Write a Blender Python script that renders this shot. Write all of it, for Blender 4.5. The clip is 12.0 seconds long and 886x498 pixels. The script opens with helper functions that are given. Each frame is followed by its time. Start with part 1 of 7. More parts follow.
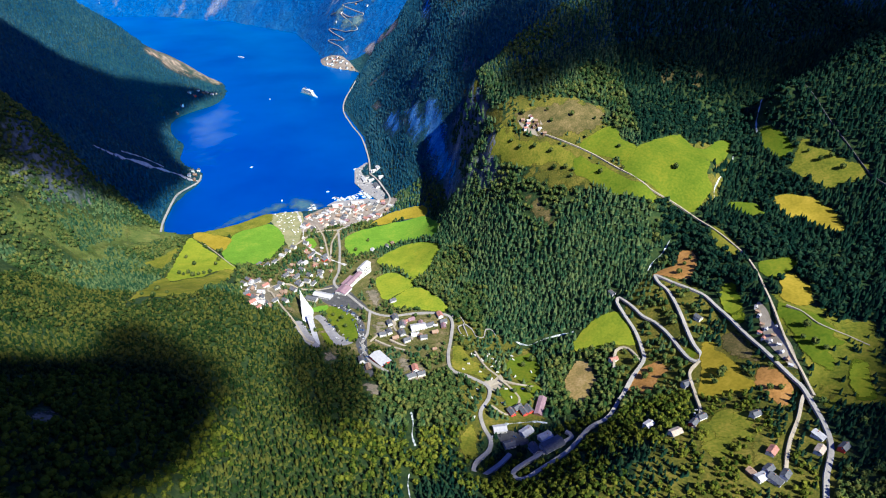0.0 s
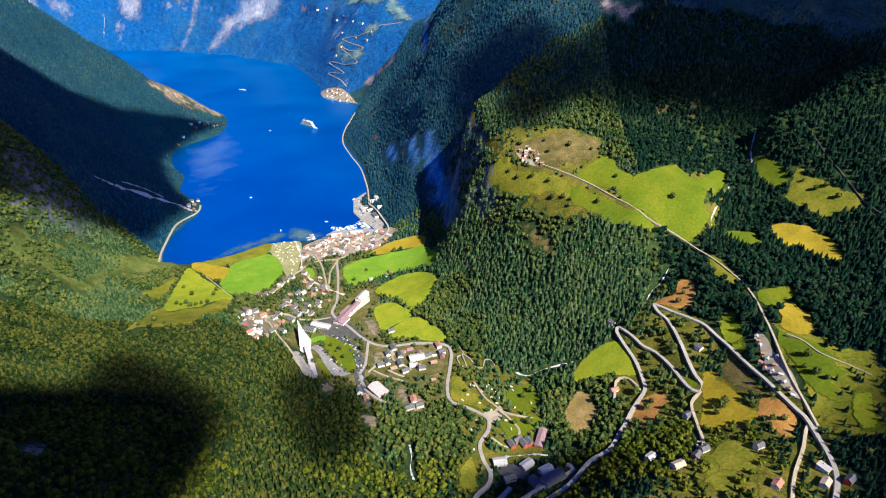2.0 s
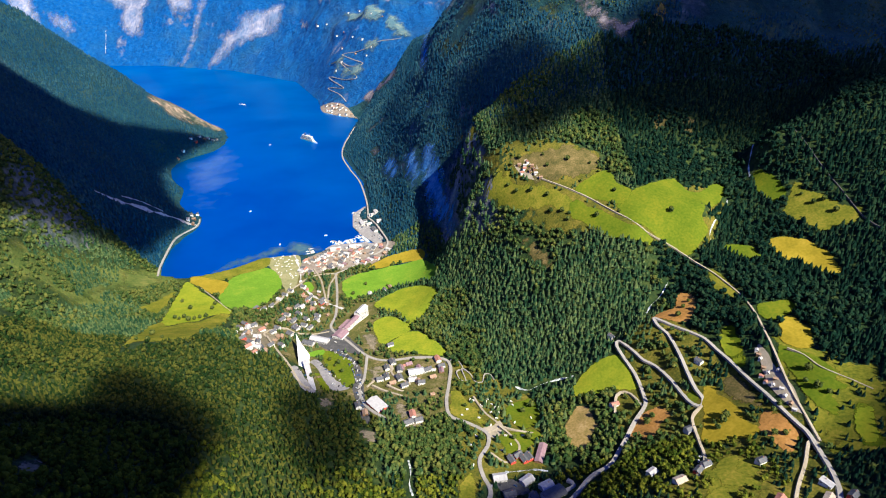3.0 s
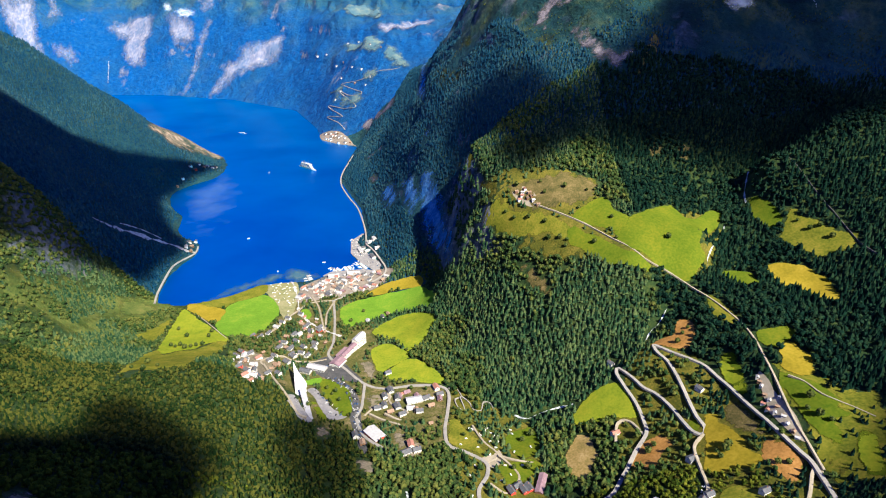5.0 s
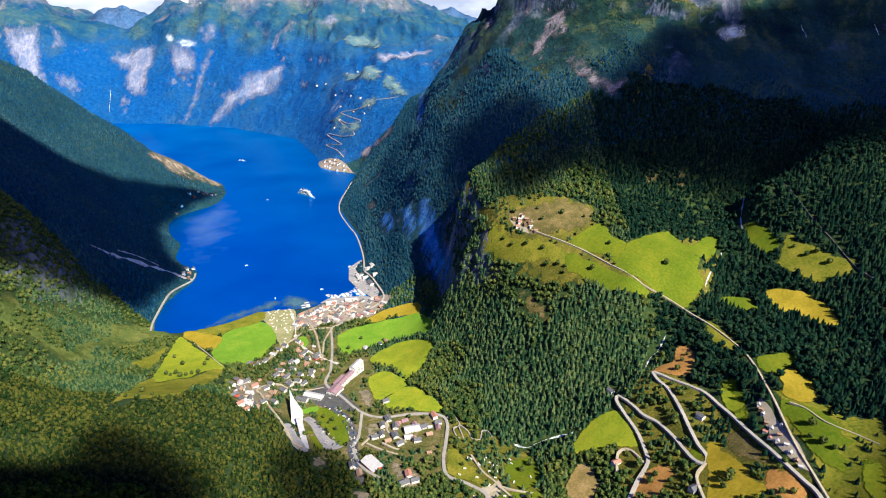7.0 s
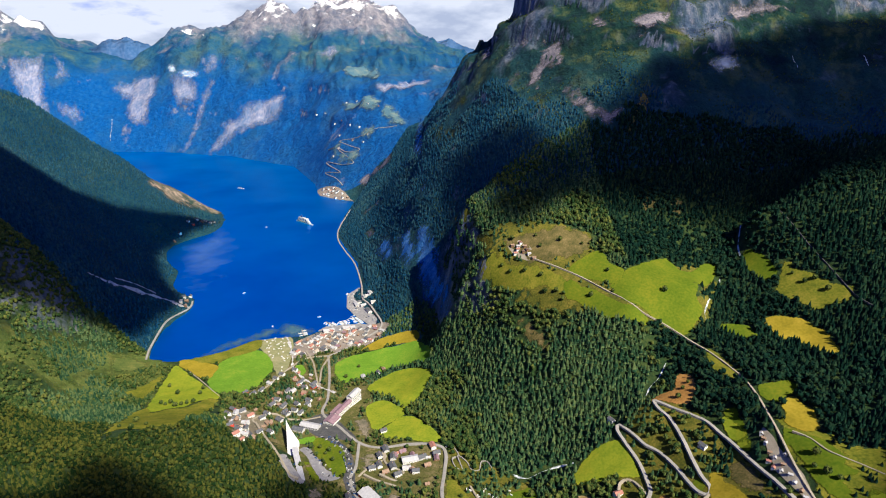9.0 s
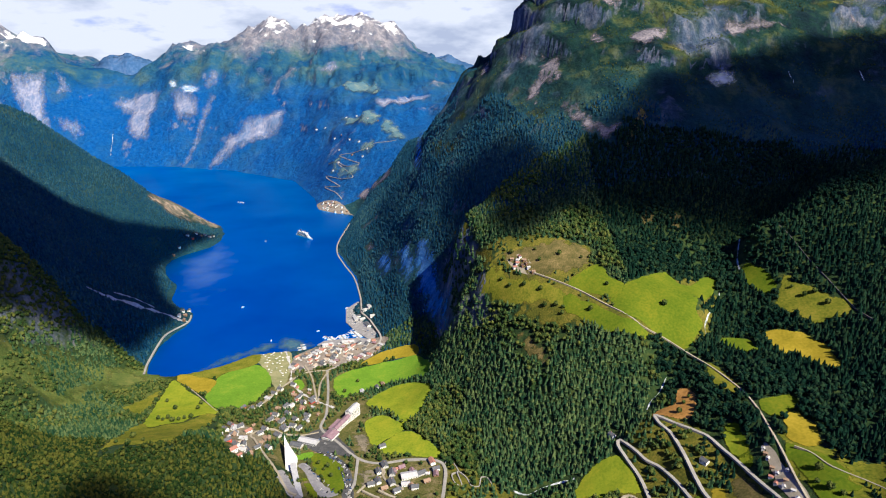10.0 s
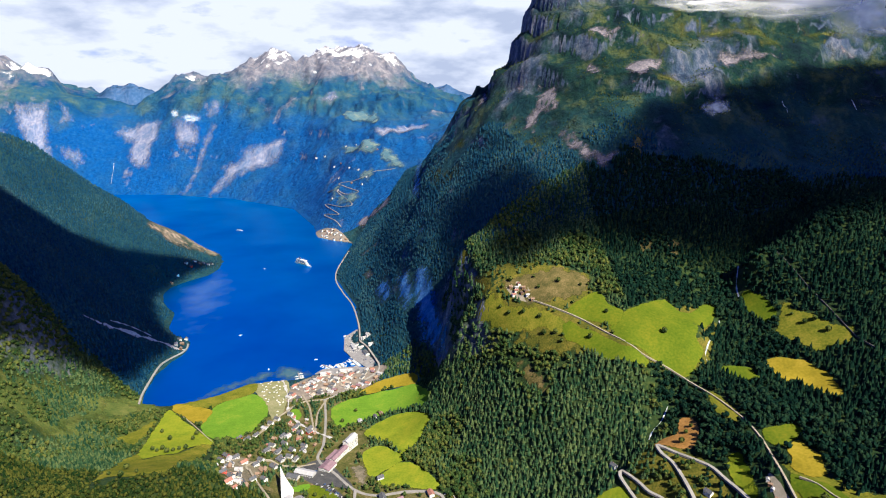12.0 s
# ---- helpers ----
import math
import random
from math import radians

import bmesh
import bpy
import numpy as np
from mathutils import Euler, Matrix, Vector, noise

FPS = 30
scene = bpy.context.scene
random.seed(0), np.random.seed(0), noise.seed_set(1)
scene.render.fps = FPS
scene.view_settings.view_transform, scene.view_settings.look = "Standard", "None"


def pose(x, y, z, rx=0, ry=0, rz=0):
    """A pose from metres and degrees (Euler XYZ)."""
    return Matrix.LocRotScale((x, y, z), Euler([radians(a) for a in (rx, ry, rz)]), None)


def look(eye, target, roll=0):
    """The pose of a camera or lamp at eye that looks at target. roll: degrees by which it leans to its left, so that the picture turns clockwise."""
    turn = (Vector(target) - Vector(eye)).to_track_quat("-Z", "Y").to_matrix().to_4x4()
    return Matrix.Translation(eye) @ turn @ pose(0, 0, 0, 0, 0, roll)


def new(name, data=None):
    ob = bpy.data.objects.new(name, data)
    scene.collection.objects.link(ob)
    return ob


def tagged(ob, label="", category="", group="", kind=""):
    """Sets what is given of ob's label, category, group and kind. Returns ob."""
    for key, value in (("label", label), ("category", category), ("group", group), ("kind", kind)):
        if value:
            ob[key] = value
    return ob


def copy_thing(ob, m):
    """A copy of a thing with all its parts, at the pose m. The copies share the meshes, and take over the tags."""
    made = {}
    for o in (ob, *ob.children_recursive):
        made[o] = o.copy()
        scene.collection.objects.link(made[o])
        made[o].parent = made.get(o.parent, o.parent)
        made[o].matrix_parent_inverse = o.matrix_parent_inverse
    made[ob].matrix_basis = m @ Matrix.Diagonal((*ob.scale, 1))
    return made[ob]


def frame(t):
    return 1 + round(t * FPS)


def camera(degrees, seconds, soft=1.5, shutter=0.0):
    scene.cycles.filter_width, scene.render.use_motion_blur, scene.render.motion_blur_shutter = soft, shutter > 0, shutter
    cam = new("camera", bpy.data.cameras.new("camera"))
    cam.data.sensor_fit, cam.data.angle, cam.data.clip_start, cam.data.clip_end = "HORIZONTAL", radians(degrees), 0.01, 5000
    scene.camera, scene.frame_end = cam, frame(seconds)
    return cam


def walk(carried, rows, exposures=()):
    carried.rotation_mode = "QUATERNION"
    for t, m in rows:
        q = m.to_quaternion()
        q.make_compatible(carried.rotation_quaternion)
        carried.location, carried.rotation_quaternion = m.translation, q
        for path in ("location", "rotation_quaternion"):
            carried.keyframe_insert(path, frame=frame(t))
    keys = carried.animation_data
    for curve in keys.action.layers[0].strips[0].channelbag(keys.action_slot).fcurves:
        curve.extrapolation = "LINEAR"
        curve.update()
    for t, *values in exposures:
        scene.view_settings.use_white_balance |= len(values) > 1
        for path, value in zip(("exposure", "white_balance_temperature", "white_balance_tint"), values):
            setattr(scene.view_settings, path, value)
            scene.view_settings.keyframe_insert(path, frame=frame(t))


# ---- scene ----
from mathutils import geometry

EXPOSURES = [(t, e, k, 10) for t, e, k in ((0.0, 1.07, 4220), (0.6, 1.08, 4500), (1.2, 1.10, 4550), (3.0, 1.14, 4550), (5.0, 1.2, 4550), (6.2, 1.2, 4550), (9.0, 0.79, 4550), (12.0, 0.93, 4550))]
cam = camera(76.04, 12.0, soft=1.1)
walk(cam, [
    (0.0, pose(0, 0, 650, 58.45, -0.04, 0.48)),
    (0.5, pose(0, 0, 650, 59.22, -0.03, 0.44)),
    (1.0, pose(0, 0, 650, 59.98, -0.03, 0.39)),
    (1.5, pose(0, 0, 650, 60.71, -0.02, 0.35)),
    (2.0, pose(0, 0, 650, 61.43, -0.02, 0.30)),
    (2.5, pose(0, 0, 650, 62.13, -0.01, 0.25)),
    (3.0, pose(0, 0, 650, 62.82, -0.01, 0.20)),
    (5.0, pose(0, 0, 650, 65.52, -0.00, -0.01)),
    (5.5, pose(0, 0, 650, 66.19, 0.00, -0.07)),
    (6.0, pose(0, 0, 650, 66.86, 0.00, -0.12)),
    (6.5, pose(0, 0, 650, 67.53, 0.00, -0.17)),
    (7.0, pose(0, 0, 650, 68.20, 0.01, -0.23)),
    (9.0, pose(0, 0, 650, 70.96, 0.02, -0.42)),
    (9.5, pose(0, 0, 650, 71.66, 0.03, -0.46)),
    (10.0, pose(0, 0, 650, 72.36, 0.04, -0.50)),
    (10.5, pose(0, 0, 650, 73.06, 0.04, -0.54)),
    (11.0, pose(0, 0, 650, 73.76, 0.05, -0.58)),
    (11.5, pose(0, 0, 650, 74.46, 0.06, -0.61)),
    (12.0, pose(0, 0, 650, 75.14, 0.07, -0.63)),
], EXPOSURES)

# World: clear blue sky with broken white cloud, brighter towards the horizon.
SUN_TO = Vector((0.64 * math.cos(radians(47)), -0.77 * math.cos(radians(47)), math.sin(radians(47)))).normalized()
world = bpy.data.worlds.new("sky")
scene.world = world
world.use_nodes = True
wn, wl = world.node_tree.nodes, world.node_tree.links
wn.clear()
sky = wn.new("ShaderNodeTexSky")
sky.sky_type, sky.sun_disc = "NISHITA", False
sky.sun_elevation, sky.sun_rotation = math.asin(SUN_TO.z), math.atan2(SUN_TO.x, SUN_TO.y)
sky.altitude, sky.air_density, sky.dust_density, sky.ozone_density = 600, 1.0, 0.1, 6.0
place = wn.new("ShaderNodeTexCoord")
flat = wn.new("ShaderNodeMapping")
flat.inputs["Scale"].default_value = (1.5, 1.5, 4.6)
wl.new(place.outputs["Generated"], flat.inputs["Vector"])
billow = wn.new("ShaderNodeTexNoise")
billow.inputs["Scale"].default_value, billow.inputs["Detail"].default_value, billow.inputs["Roughness"].default_value = 4.2, 9, 0.55
wl.new(flat.outputs["Vector"], billow.inputs["Vector"])
cover = wn.new("ShaderNodeMapRange")
cover.inputs["From Min"].default_value, cover.inputs["From Max"].default_value = 0.20, 0.38
wl.new(billow.outputs["Fac"], cover.inputs["Value"])
shade = wn.new("ShaderNodeValToRGB")
shade.color_ramp.elements[0].position, shade.color_ramp.elements[0].color = 0.46, (38.0, 31.2, 24.2, 1)
shade.color_ramp.elements[1].position, shade.color_ramp.elements[1].color = 0.62, (22.5, 19.8, 17.8, 1)
wl.new(billow.outputs["Fac"], shade.inputs["Fac"])
up = wn.new("ShaderNodeSeparateXYZ")
wl.new(place.outputs["Generated"], up.inputs["Vector"])
low = wn.new("ShaderNodeMapRange")
low.inputs["From Min"].default_value, low.inputs["From Max"].default_value = 0.19, 0.25
low.inputs["To Min"].default_value, low.inputs["To Max"].default_value = 1.0, 0.06
wl.new(up.outputs["Z"], low.inputs["Value"])
part_cover = wn.new("ShaderNodeMath")
part_cover.operation = "MULTIPLY"
wl.new(cover.outputs["Result"], part_cover.inputs[0])
wl.new(low.outputs["Result"], part_cover.inputs[1])
blend = wn.new("ShaderNodeMix")
blend.data_type = "RGBA"
wl.new(part_cover.outputs["Value"], blend.inputs["Factor"])
deep = wn.new("ShaderNodeMix")
deep.data_type, deep.blend_type = "RGBA", "MULTIPLY"
deep.inputs["Factor"].default_value = 1.0
deep.inputs["B"].default_value = (0.18, 0.82, 3.3, 1)
wl.new(sky.outputs["Color"], deep.inputs["A"])
wl.new(deep.outputs["Result"], blend.inputs["A"])
wl.new(shade.outputs["Color"], blend.inputs["B"])
background = wn.new("ShaderNodeBackground")
background.inputs["Strength"].default_value = 0.0155
wl.new(blend.outputs["Result"], background.inputs["Color"])
wl.new(background.outputs["Background"], wn.new("ShaderNodeOutputWorld").inputs["Surface"])

sun = new("sun", bpy.data.lights.new("sun", "SUN"))
sun.data.energy, sun.data.angle, sun.data.color = 6.9, radians(0.53), (1.0, 0.715, 0.36)
sun.matrix_world = look(SUN_TO * 3000, (0, 0, 0))


# Materials.
def material(name, tones, size, fine=8.0, roughness=0.9, bump=0.0, islands=0.0, metal=0.0, spread=0.5, objects=False, specular=0.04, frayed=0.0, streak=1.0, soft=0.10, solid=1.0):
    """A surface that wanders between tones at two scales; size: metres of the larger one."""
    m = bpy.data.materials.new(name)
    m.use_nodes = True
    n, l = m.node_tree.nodes, m.node_tree.links
    shader = n["Principled BSDF"]
    shader.inputs["Roughness"].default_value, shader.inputs["Metallic"].default_value = roughness, metal
    shader.inputs["Specular IOR Level"].default_value = specular
    spot = n.new("ShaderNodeTexCoord")
    large, small = n.new("ShaderNodeTexNoise"), n.new("ShaderNodeTexNoise")
    large.inputs["Scale"].default_value, large.inputs["Detail"].default_value = 1 / size, 5
    small.inputs["Scale"].default_value, small.inputs["Detail"].default_value = fine / size, 6
    pull = n.new("ShaderNodeMapping")
    pull.inputs["Scale"].default_value = (1, 1, streak)
    l.new(spot.outputs["Object"], pull.inputs["Vector"])
    l.new(pull.outputs["Vector"], large.inputs["Vector"])
    l.new(pull.outputs["Vector"], small.inputs["Vector"])
    mix = n.new("ShaderNodeMath")
    mix.operation = "MULTIPLY_ADD"
    mix.inputs[1].default_value = 0.5
    l.new(small.outputs["Fac"], mix.inputs[0])
    half = n.new("ShaderNodeMath")
    half.operation = "MULTIPLY"
    half.inputs[1].default_value = 0.5
    l.new(large.outputs["Fac"], half.inputs[0])
    l.new(half.outputs["Value"], mix.inputs[2])
    source = mix
    if islands or objects:
        chance = n.new("ShaderNodeObjectInfo") if objects else n.new("ShaderNodeNewGeometry")
        shift = n.new("ShaderNodeMath")
        shift.operation = "MULTIPLY_ADD"
        shift.inputs[1].default_value = islands
        l.new(chance.outputs["Random" if objects else "Random Per Island"], shift.inputs[0])
        drop = n.new("ShaderNodeMath")
        drop.operation = "SUBTRACT"
        drop.inputs[1].default_value = islands / 2
        l.new(mix.outputs["Value"], drop.inputs[0])
        l.new(drop.outputs["Value"], shift.inputs[2])
        source = shift
    ramp = n.new("ShaderNodeValToRGB")
    e = ramp.color_ramp.elements
    first, last = 0.5 - spread * 0.4, 0.5 + spread * 0.4
    e[0].position, e[1].position = first, last
    for k in range(len(tones) - 2):
        e.new(first + (last - first) * (k + 1) / (len(tones) - 1))
    for k, tone in enumerate(tones):
        e[k].color = (*tone, 1)
    l.new(source.outputs["Value"], ramp.inputs["Fac"])
    l.new(ramp.outputs["Color"], shader.inputs["Base Color"])
    if frayed:
        rim, fray, sum_up, cut = n.new("ShaderNodeAttribute"), n.new("ShaderNodeTexNoise"), n.new("ShaderNodeMath"), n.new("ShaderNodeMapRange")
        rim.attribute_name = "rim"
        fray.inputs["Scale"].default_value, fray.inputs["Detail"].default_value, fray.inputs["Roughness"].default_value = 1.6 / frayed, 10, 0.68
        l.new(pull.outputs["Vector"], fray.inputs["Vector"])
        sum_up.operation, sum_up.inputs[1].default_value = "MULTIPLY_ADD", 0.62 / frayed
        l.new(rim.outputs["Fac"], sum_up.inputs[0])
        l.new(fray.outputs["Fac"], sum_up.inputs[2])
        cut.inputs["From Min"].default_value, cut.inputs["From Max"].default_value, cut.inputs["To Max"].default_value = 0.58, 0.58 + soft, solid
        l.new(sum_up.outputs["Value"], cut.inputs["Value"])
        l.new(cut.outputs["Result"], shader.inputs["Alpha"])
    if bump:
        rise = n.new("ShaderNodeBump")
        rise.inputs["Distance"].default_value, rise.inputs["Strength"].default_value = bump, 0.8
        l.new(small.outputs["Fac"], rise.inputs["Height"])
        l.new(rise.outputs["Normal"], shader.inputs["Normal"])
    return m


def ground_material(name, woods, heaths, rocks, line, high, bump, coarse=1.0, faces=0.0):
    """Woodland floor below, heath and grass higher, bare rock where it is steep or high, snow on the tops."""
    m = bpy.data.materials.new(name)
    m.use_nodes = True
    n, l = m.node_tree.nodes, m.node_tree.links
    shader = n["Principled BSDF"]
    shader.inputs["Roughness"].default_value, shader.inputs["Specular IOR Level"].default_value = 0.95, 0.15
    spot = n.new("ShaderNodeTexCoord")
    geo = n.new("ShaderNodeNewGeometry")

    def noise_at(size, detail=6, rough=0.55, tall=1.0):
        t = n.new("ShaderNodeTexNoise")
        t.inputs["Scale"].default_value, t.inputs["Detail"].default_value, t.inputs["Roughness"].default_value = 1 / (size * coarse), detail, rough
        pull = n.new("ShaderNodeMapping")
        pull.inputs["Scale"].default_value = (1, 1, tall)
        l.new(spot.outputs["Object"], pull.inputs["Vector"])
        l.new(pull.outputs["Vector"], t.inputs["Vector"])
        return t.outputs["Fac"]

    def ramp(value, stops):
        r = n.new("ShaderNodeValToRGB")
        e = r.color_ramp.elements
        for k in range(len(stops) - 2):
            e.new(0.5)
        for k, (p, c) in enumerate(stops):
            e[k].position, e[k].color = p, (*c, 1)
        l.new(value, r.inputs["Fac"])
        return r.outputs["Color"]

    def ranged(value, a, b, lo=0.0, hi=1.0):
        r = n.new("ShaderNodeMapRange")
        for key, v in (("From Min", a), ("From Max", b), ("To Min", lo), ("To Max", hi)):
            r.inputs[key].default_value = v
        l.new(value, r.inputs["Value"])
        return r.outputs["Result"]

    def sums(op, a, b):
        r = n.new("ShaderNodeMath")
        r.operation, r.use_clamp = op, False
        for k, v in enumerate((a, b)):
            if isinstance(v, (int, float)):
                r.inputs[k].default_value = v
            else:
                l.new(v, r.inputs[k])
        return r.outputs["Value"]

    def over(fac, a, b):
        r = n.new("ShaderNodeMix")
        r.data_type = "RGBA"
        l.new(fac, r.inputs["Factor"])
        l.new(a, r.inputs["A"])
        l.new(b, r.inputs["B"])
        return r.outputs["Result"]

    axis = n.new("ShaderNodeSeparateXYZ")
    l.new(spot.outputs["Object"], axis.inputs["Vector"])
    lean = n.new("ShaderNodeSeparateXYZ")
    l.new(geo.outputs["Normal"], lean.inputs["Vector"])
    wood = ramp(noise_at(9, 8, 0.7), list(zip((0.3, 0.5, 0.7), woods)))
    heath = ramp(noise_at(105, 13, 0.74), list(zip((0.40, 0.51, 0.62), heaths)))
    rock = ramp(noise_at(30, 12, 0.76, 0.3), list(zip((0.28, 0.48, 0.7), rocks)))
    snow = ramp(noise_at(80, 3), [(0.3, (0.80, 0.82, 0.85)), (0.7, (0.86, 0.87, 0.88))])
    wander = sums("SUBTRACT", noise_at(170, 9, 0.62), 0.5)
    grain = sums("SUBTRACT", noise_at(30, 8, 0.66), 0.5)
    height = sums("ADD", axis.outputs["Z"], sums("ADD", sums("MULTIPLY", wander, 560), sums("MULTIPLY", grain, 240)))
    broad = sums("MULTIPLY", ranged(noise_at(150, 7, 0.6), 0.46, 0.68), 0.5)
    colour = over(ranged(height, line, line + 210), over(broad, wood, heath), heath)
    steep = sums("ADD", lean.outputs["Z"], sums("ADD", sums("MULTIPLY", wander, 0.5), sums("MULTIPLY", grain, 0.55)))
    crag = sums("MULTIPLY", ranged(steep, 0.60, 0.48), ranged(height, line + 190, line + 330))
    bare = sums("MAXIMUM", sums("MAXIMUM", crag, ranged(steep, 0.45, 0.35)), ranged(height, high, high + 160))
    if faces:
        pull, face = n.new("ShaderNodeMapping"), n.new("ShaderNodeTexNoise")
        pull.inputs["Scale"].default_value = (1, 1, 0.22)
        face.inputs["Scale"].default_value, face.inputs["Detail"].default_value, face.inputs["Roughness"].default_value = 1 / 330, 10, 0.62
        l.new(spot.outputs["Object"], pull.inputs["Vector"])
        l.new(pull.outputs["Vector"], face.inputs["Vector"])
        bare = sums("MAXIMUM", bare, sums("MULTIPLY", ranged(face.outputs["Fac"], faces + 0.03, faces + 0.10, 0.0, 0.9), ranged(height, line - 60, line + 60) if coarse == 1.0 else 1.0))
    colour = over(bare, colour, rock)
    colour = over(ranged(sums("ADD", height, sums("MULTIPLY", grain, 500)), high + 300, high + 390), colour, snow)
    l.new(colour, shader.inputs["Base Color"])
    rise = n.new("ShaderNodeBump")
    rise.inputs["Distance"].default_value, rise.inputs["Strength"].default_value = bump, 0.9
    l.new(noise_at(26, 9, 0.66), rise.inputs["Height"])
    l.new(rise.outputs["Normal"], shader.inputs["Normal"])
    return m


def water_material():
    m = bpy.data.materials.new("fjord_water")
    m.use_nodes = True
    n, l = m.node_tree.nodes, m.node_tree.links
    shader = n["Principled BSDF"]
    shader.inputs["Roughness"].default_value, shader.inputs["IOR"].default_value, shader.inputs["Metallic"].default_value = 0.42, 1.33, 1.0
    spot = n.new("ShaderNodeTexCoord")
    drift, wave = n.new("ShaderNodeTexNoise"), n.new("ShaderNodeTexNoise")
    drift.inputs["Scale"].default_value, drift.inputs["Detail"].default_value = 1 / 300, 4
    wave.inputs["Scale"].default_value, wave.inputs["Detail"].default_value = 1 / 9, 5
    l.new(spot.outputs["Object"], drift.inputs["Vector"])
    l.new(spot.outputs["Object"], wave.inputs["Vector"])
    ramp = n.new("ShaderNodeValToRGB")
    ramp.color_ramp.elements[0].position, ramp.color_ramp.elements[0].color = 0.3, (0.015, 0.27, 0.78, 1)
    ramp.color_ramp.elements[1].position, ramp.color_ramp.elements[1].color = 0.7, (0.07, 0.44, 0.94, 1)
    l.new(drift.outputs["Fac"], ramp.inputs["Fac"])
    l.new(ramp.outputs["Color"], shader.inputs["Base Color"])
    rise = n.new("ShaderNodeBump")
    rise.inputs["Distance"].default_value, rise.inputs["Strength"].default_value = 0.25, 0.35
    l.new(wave.outputs["Fac"], rise.inputs["Height"])
    l.new(rise.outputs["Normal"], shader.inputs["Normal"])
    return m


# Woods, heath and rock lean dark and blue, standing in for shade and haze.
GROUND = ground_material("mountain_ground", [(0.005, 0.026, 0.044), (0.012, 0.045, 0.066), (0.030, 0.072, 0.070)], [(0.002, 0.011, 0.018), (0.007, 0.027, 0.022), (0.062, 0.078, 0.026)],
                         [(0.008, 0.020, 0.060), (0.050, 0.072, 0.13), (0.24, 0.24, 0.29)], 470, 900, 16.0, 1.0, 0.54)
# Haze over the far mountains is painted in as blue base tones.
FAR_GROUND = ground_material("haze_blue_mountain", [(0.005, 0.046, 0.20), (0.010, 0.068, 0.26), (0.024, 0.102, 0.28)], [(0.008, 0.050, 0.15), (0.024, 0.080, 0.145), (0.065, 0.115, 0.12)],
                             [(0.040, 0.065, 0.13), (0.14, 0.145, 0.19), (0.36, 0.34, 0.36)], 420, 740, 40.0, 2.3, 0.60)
VALLEY_GROUND = ground_material("valley_ground", [(0.007, 0.018, 0.007), (0.022, 0.040, 0.010), (0.055, 0.070, 0.014)], [(0.006, 0.024, 0.012), (0.016, 0.042, 0.014), (0.055, 0.078, 0.022)],
                                [(0.018, 0.032, 0.05), (0.07, 0.085, 0.11), (0.23, 0.23, 0.24)], 470, 900, 6.0)
WATER = water_material()
GRASS = material("hay_meadow", [(0.09, 0.165, 0.007), (0.12, 0.22, 0.008), (0.19, 0.25, 0.013)], 28, 7, bump=0.3, frayed=4.0)
BRIGHT = material("bright_meadow", [(0.11, 0.16, 0.003), (0.18, 0.22, 0.004), (0.27, 0.265, 0.006)], 26, 7, bump=0.3, frayed=5.0)
LIME = material("lime_meadow", [(0.052, 0.088, 0.001), (0.088, 0.118, 0.002), (0.145, 0.150, 0.003)], 45, 12, bump=0.4, frayed=4.0)
OLIVE = material("olive_pasture", [(0.055, 0.078, 0.005), (0.130, 0.136, 0.008), (0.215, 0.185, 0.018)], 26, 8, bump=0.5, frayed=7.0)
STRAW = material("straw_field", [(0.15, 0.130, 0.004), (0.230, 0.184, 0.006), (0.31, 0.238, 0.014)], 26, 7, bump=0.3, frayed=4.0)
TAN = material("tan_pasture", [(0.10, 0.10, 0.022), (0.23, 0.17, 0.055), (0.33, 0.25, 0.11)], 18, 6, bump=0.6, frayed=6.0)
CAMP_GRASS = material("worn_camping_grass", [(0.13, 0.15, 0.06), (0.21, 0.21, 0.10), (0.30, 0.27, 0.16)], 14, 6, bump=0.3)
CLAY = material("bare_clay", [(0.15, 0.085, 0.020), (0.27, 0.145, 0.035), (0.36, 0.205, 0.06)], 16, 6, bump=0.5, frayed=6.0)
ASPHALT = material("grey_asphalt", [(0.18, 0.175, 0.165), (0.25, 0.24, 0.225), (0.32, 0.30, 0.28)], 14, 8)
HARBOUR = material("worn_harbour_paving", [(0.09, 0.085, 0.075), (0.19, 0.165, 0.14), (0.29, 0.25, 0.22)], 16, 6)
TARMAC = material("dark_tarmac", [(0.035, 0.037, 0.042), (0.065, 0.066, 0.07), (0.12, 0.115, 0.115)], 12, 8)
GRAVEL = material("pale_gravel", [(0.20, 0.175, 0.12), (0.28, 0.25, 0.19), (0.36, 0.325, 0.26)], 10, 8)
# Darker than the pine: shade on the eastern woods is put into the colour.
SHADED_SPRUCE = material("shade_darkened_needles", [(0.003, 0.012, 0.009), (0.007, 0.023, 0.014), (0.019, 0.038, 0.018)], 60, 16, islands=0.45)
# Needle colour leaned to blue, painting in distance haze and navy shade.
HAZE_SPRUCE = material("haze_blue_spruce", [(0.005, 0.022, 0.056), (0.012, 0.045, 0.087), (0.042, 0.084, 0.092)], 170, 14, islands=0.22)
PINE = material("pine_needles", [(0.012, 0.034, 0.017), (0.034, 0.066, 0.028), (0.080, 0.110, 0.038)], 70, 20, islands=0.42)
MIXED = material("mixed_leaves", [(0.018, 0.040, 0.011), (0.046, 0.071, 0.017), (0.098, 0.108, 0.021)], 70, 20, islands=0.42)
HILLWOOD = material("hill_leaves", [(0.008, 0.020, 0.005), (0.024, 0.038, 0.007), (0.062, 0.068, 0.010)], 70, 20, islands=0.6)
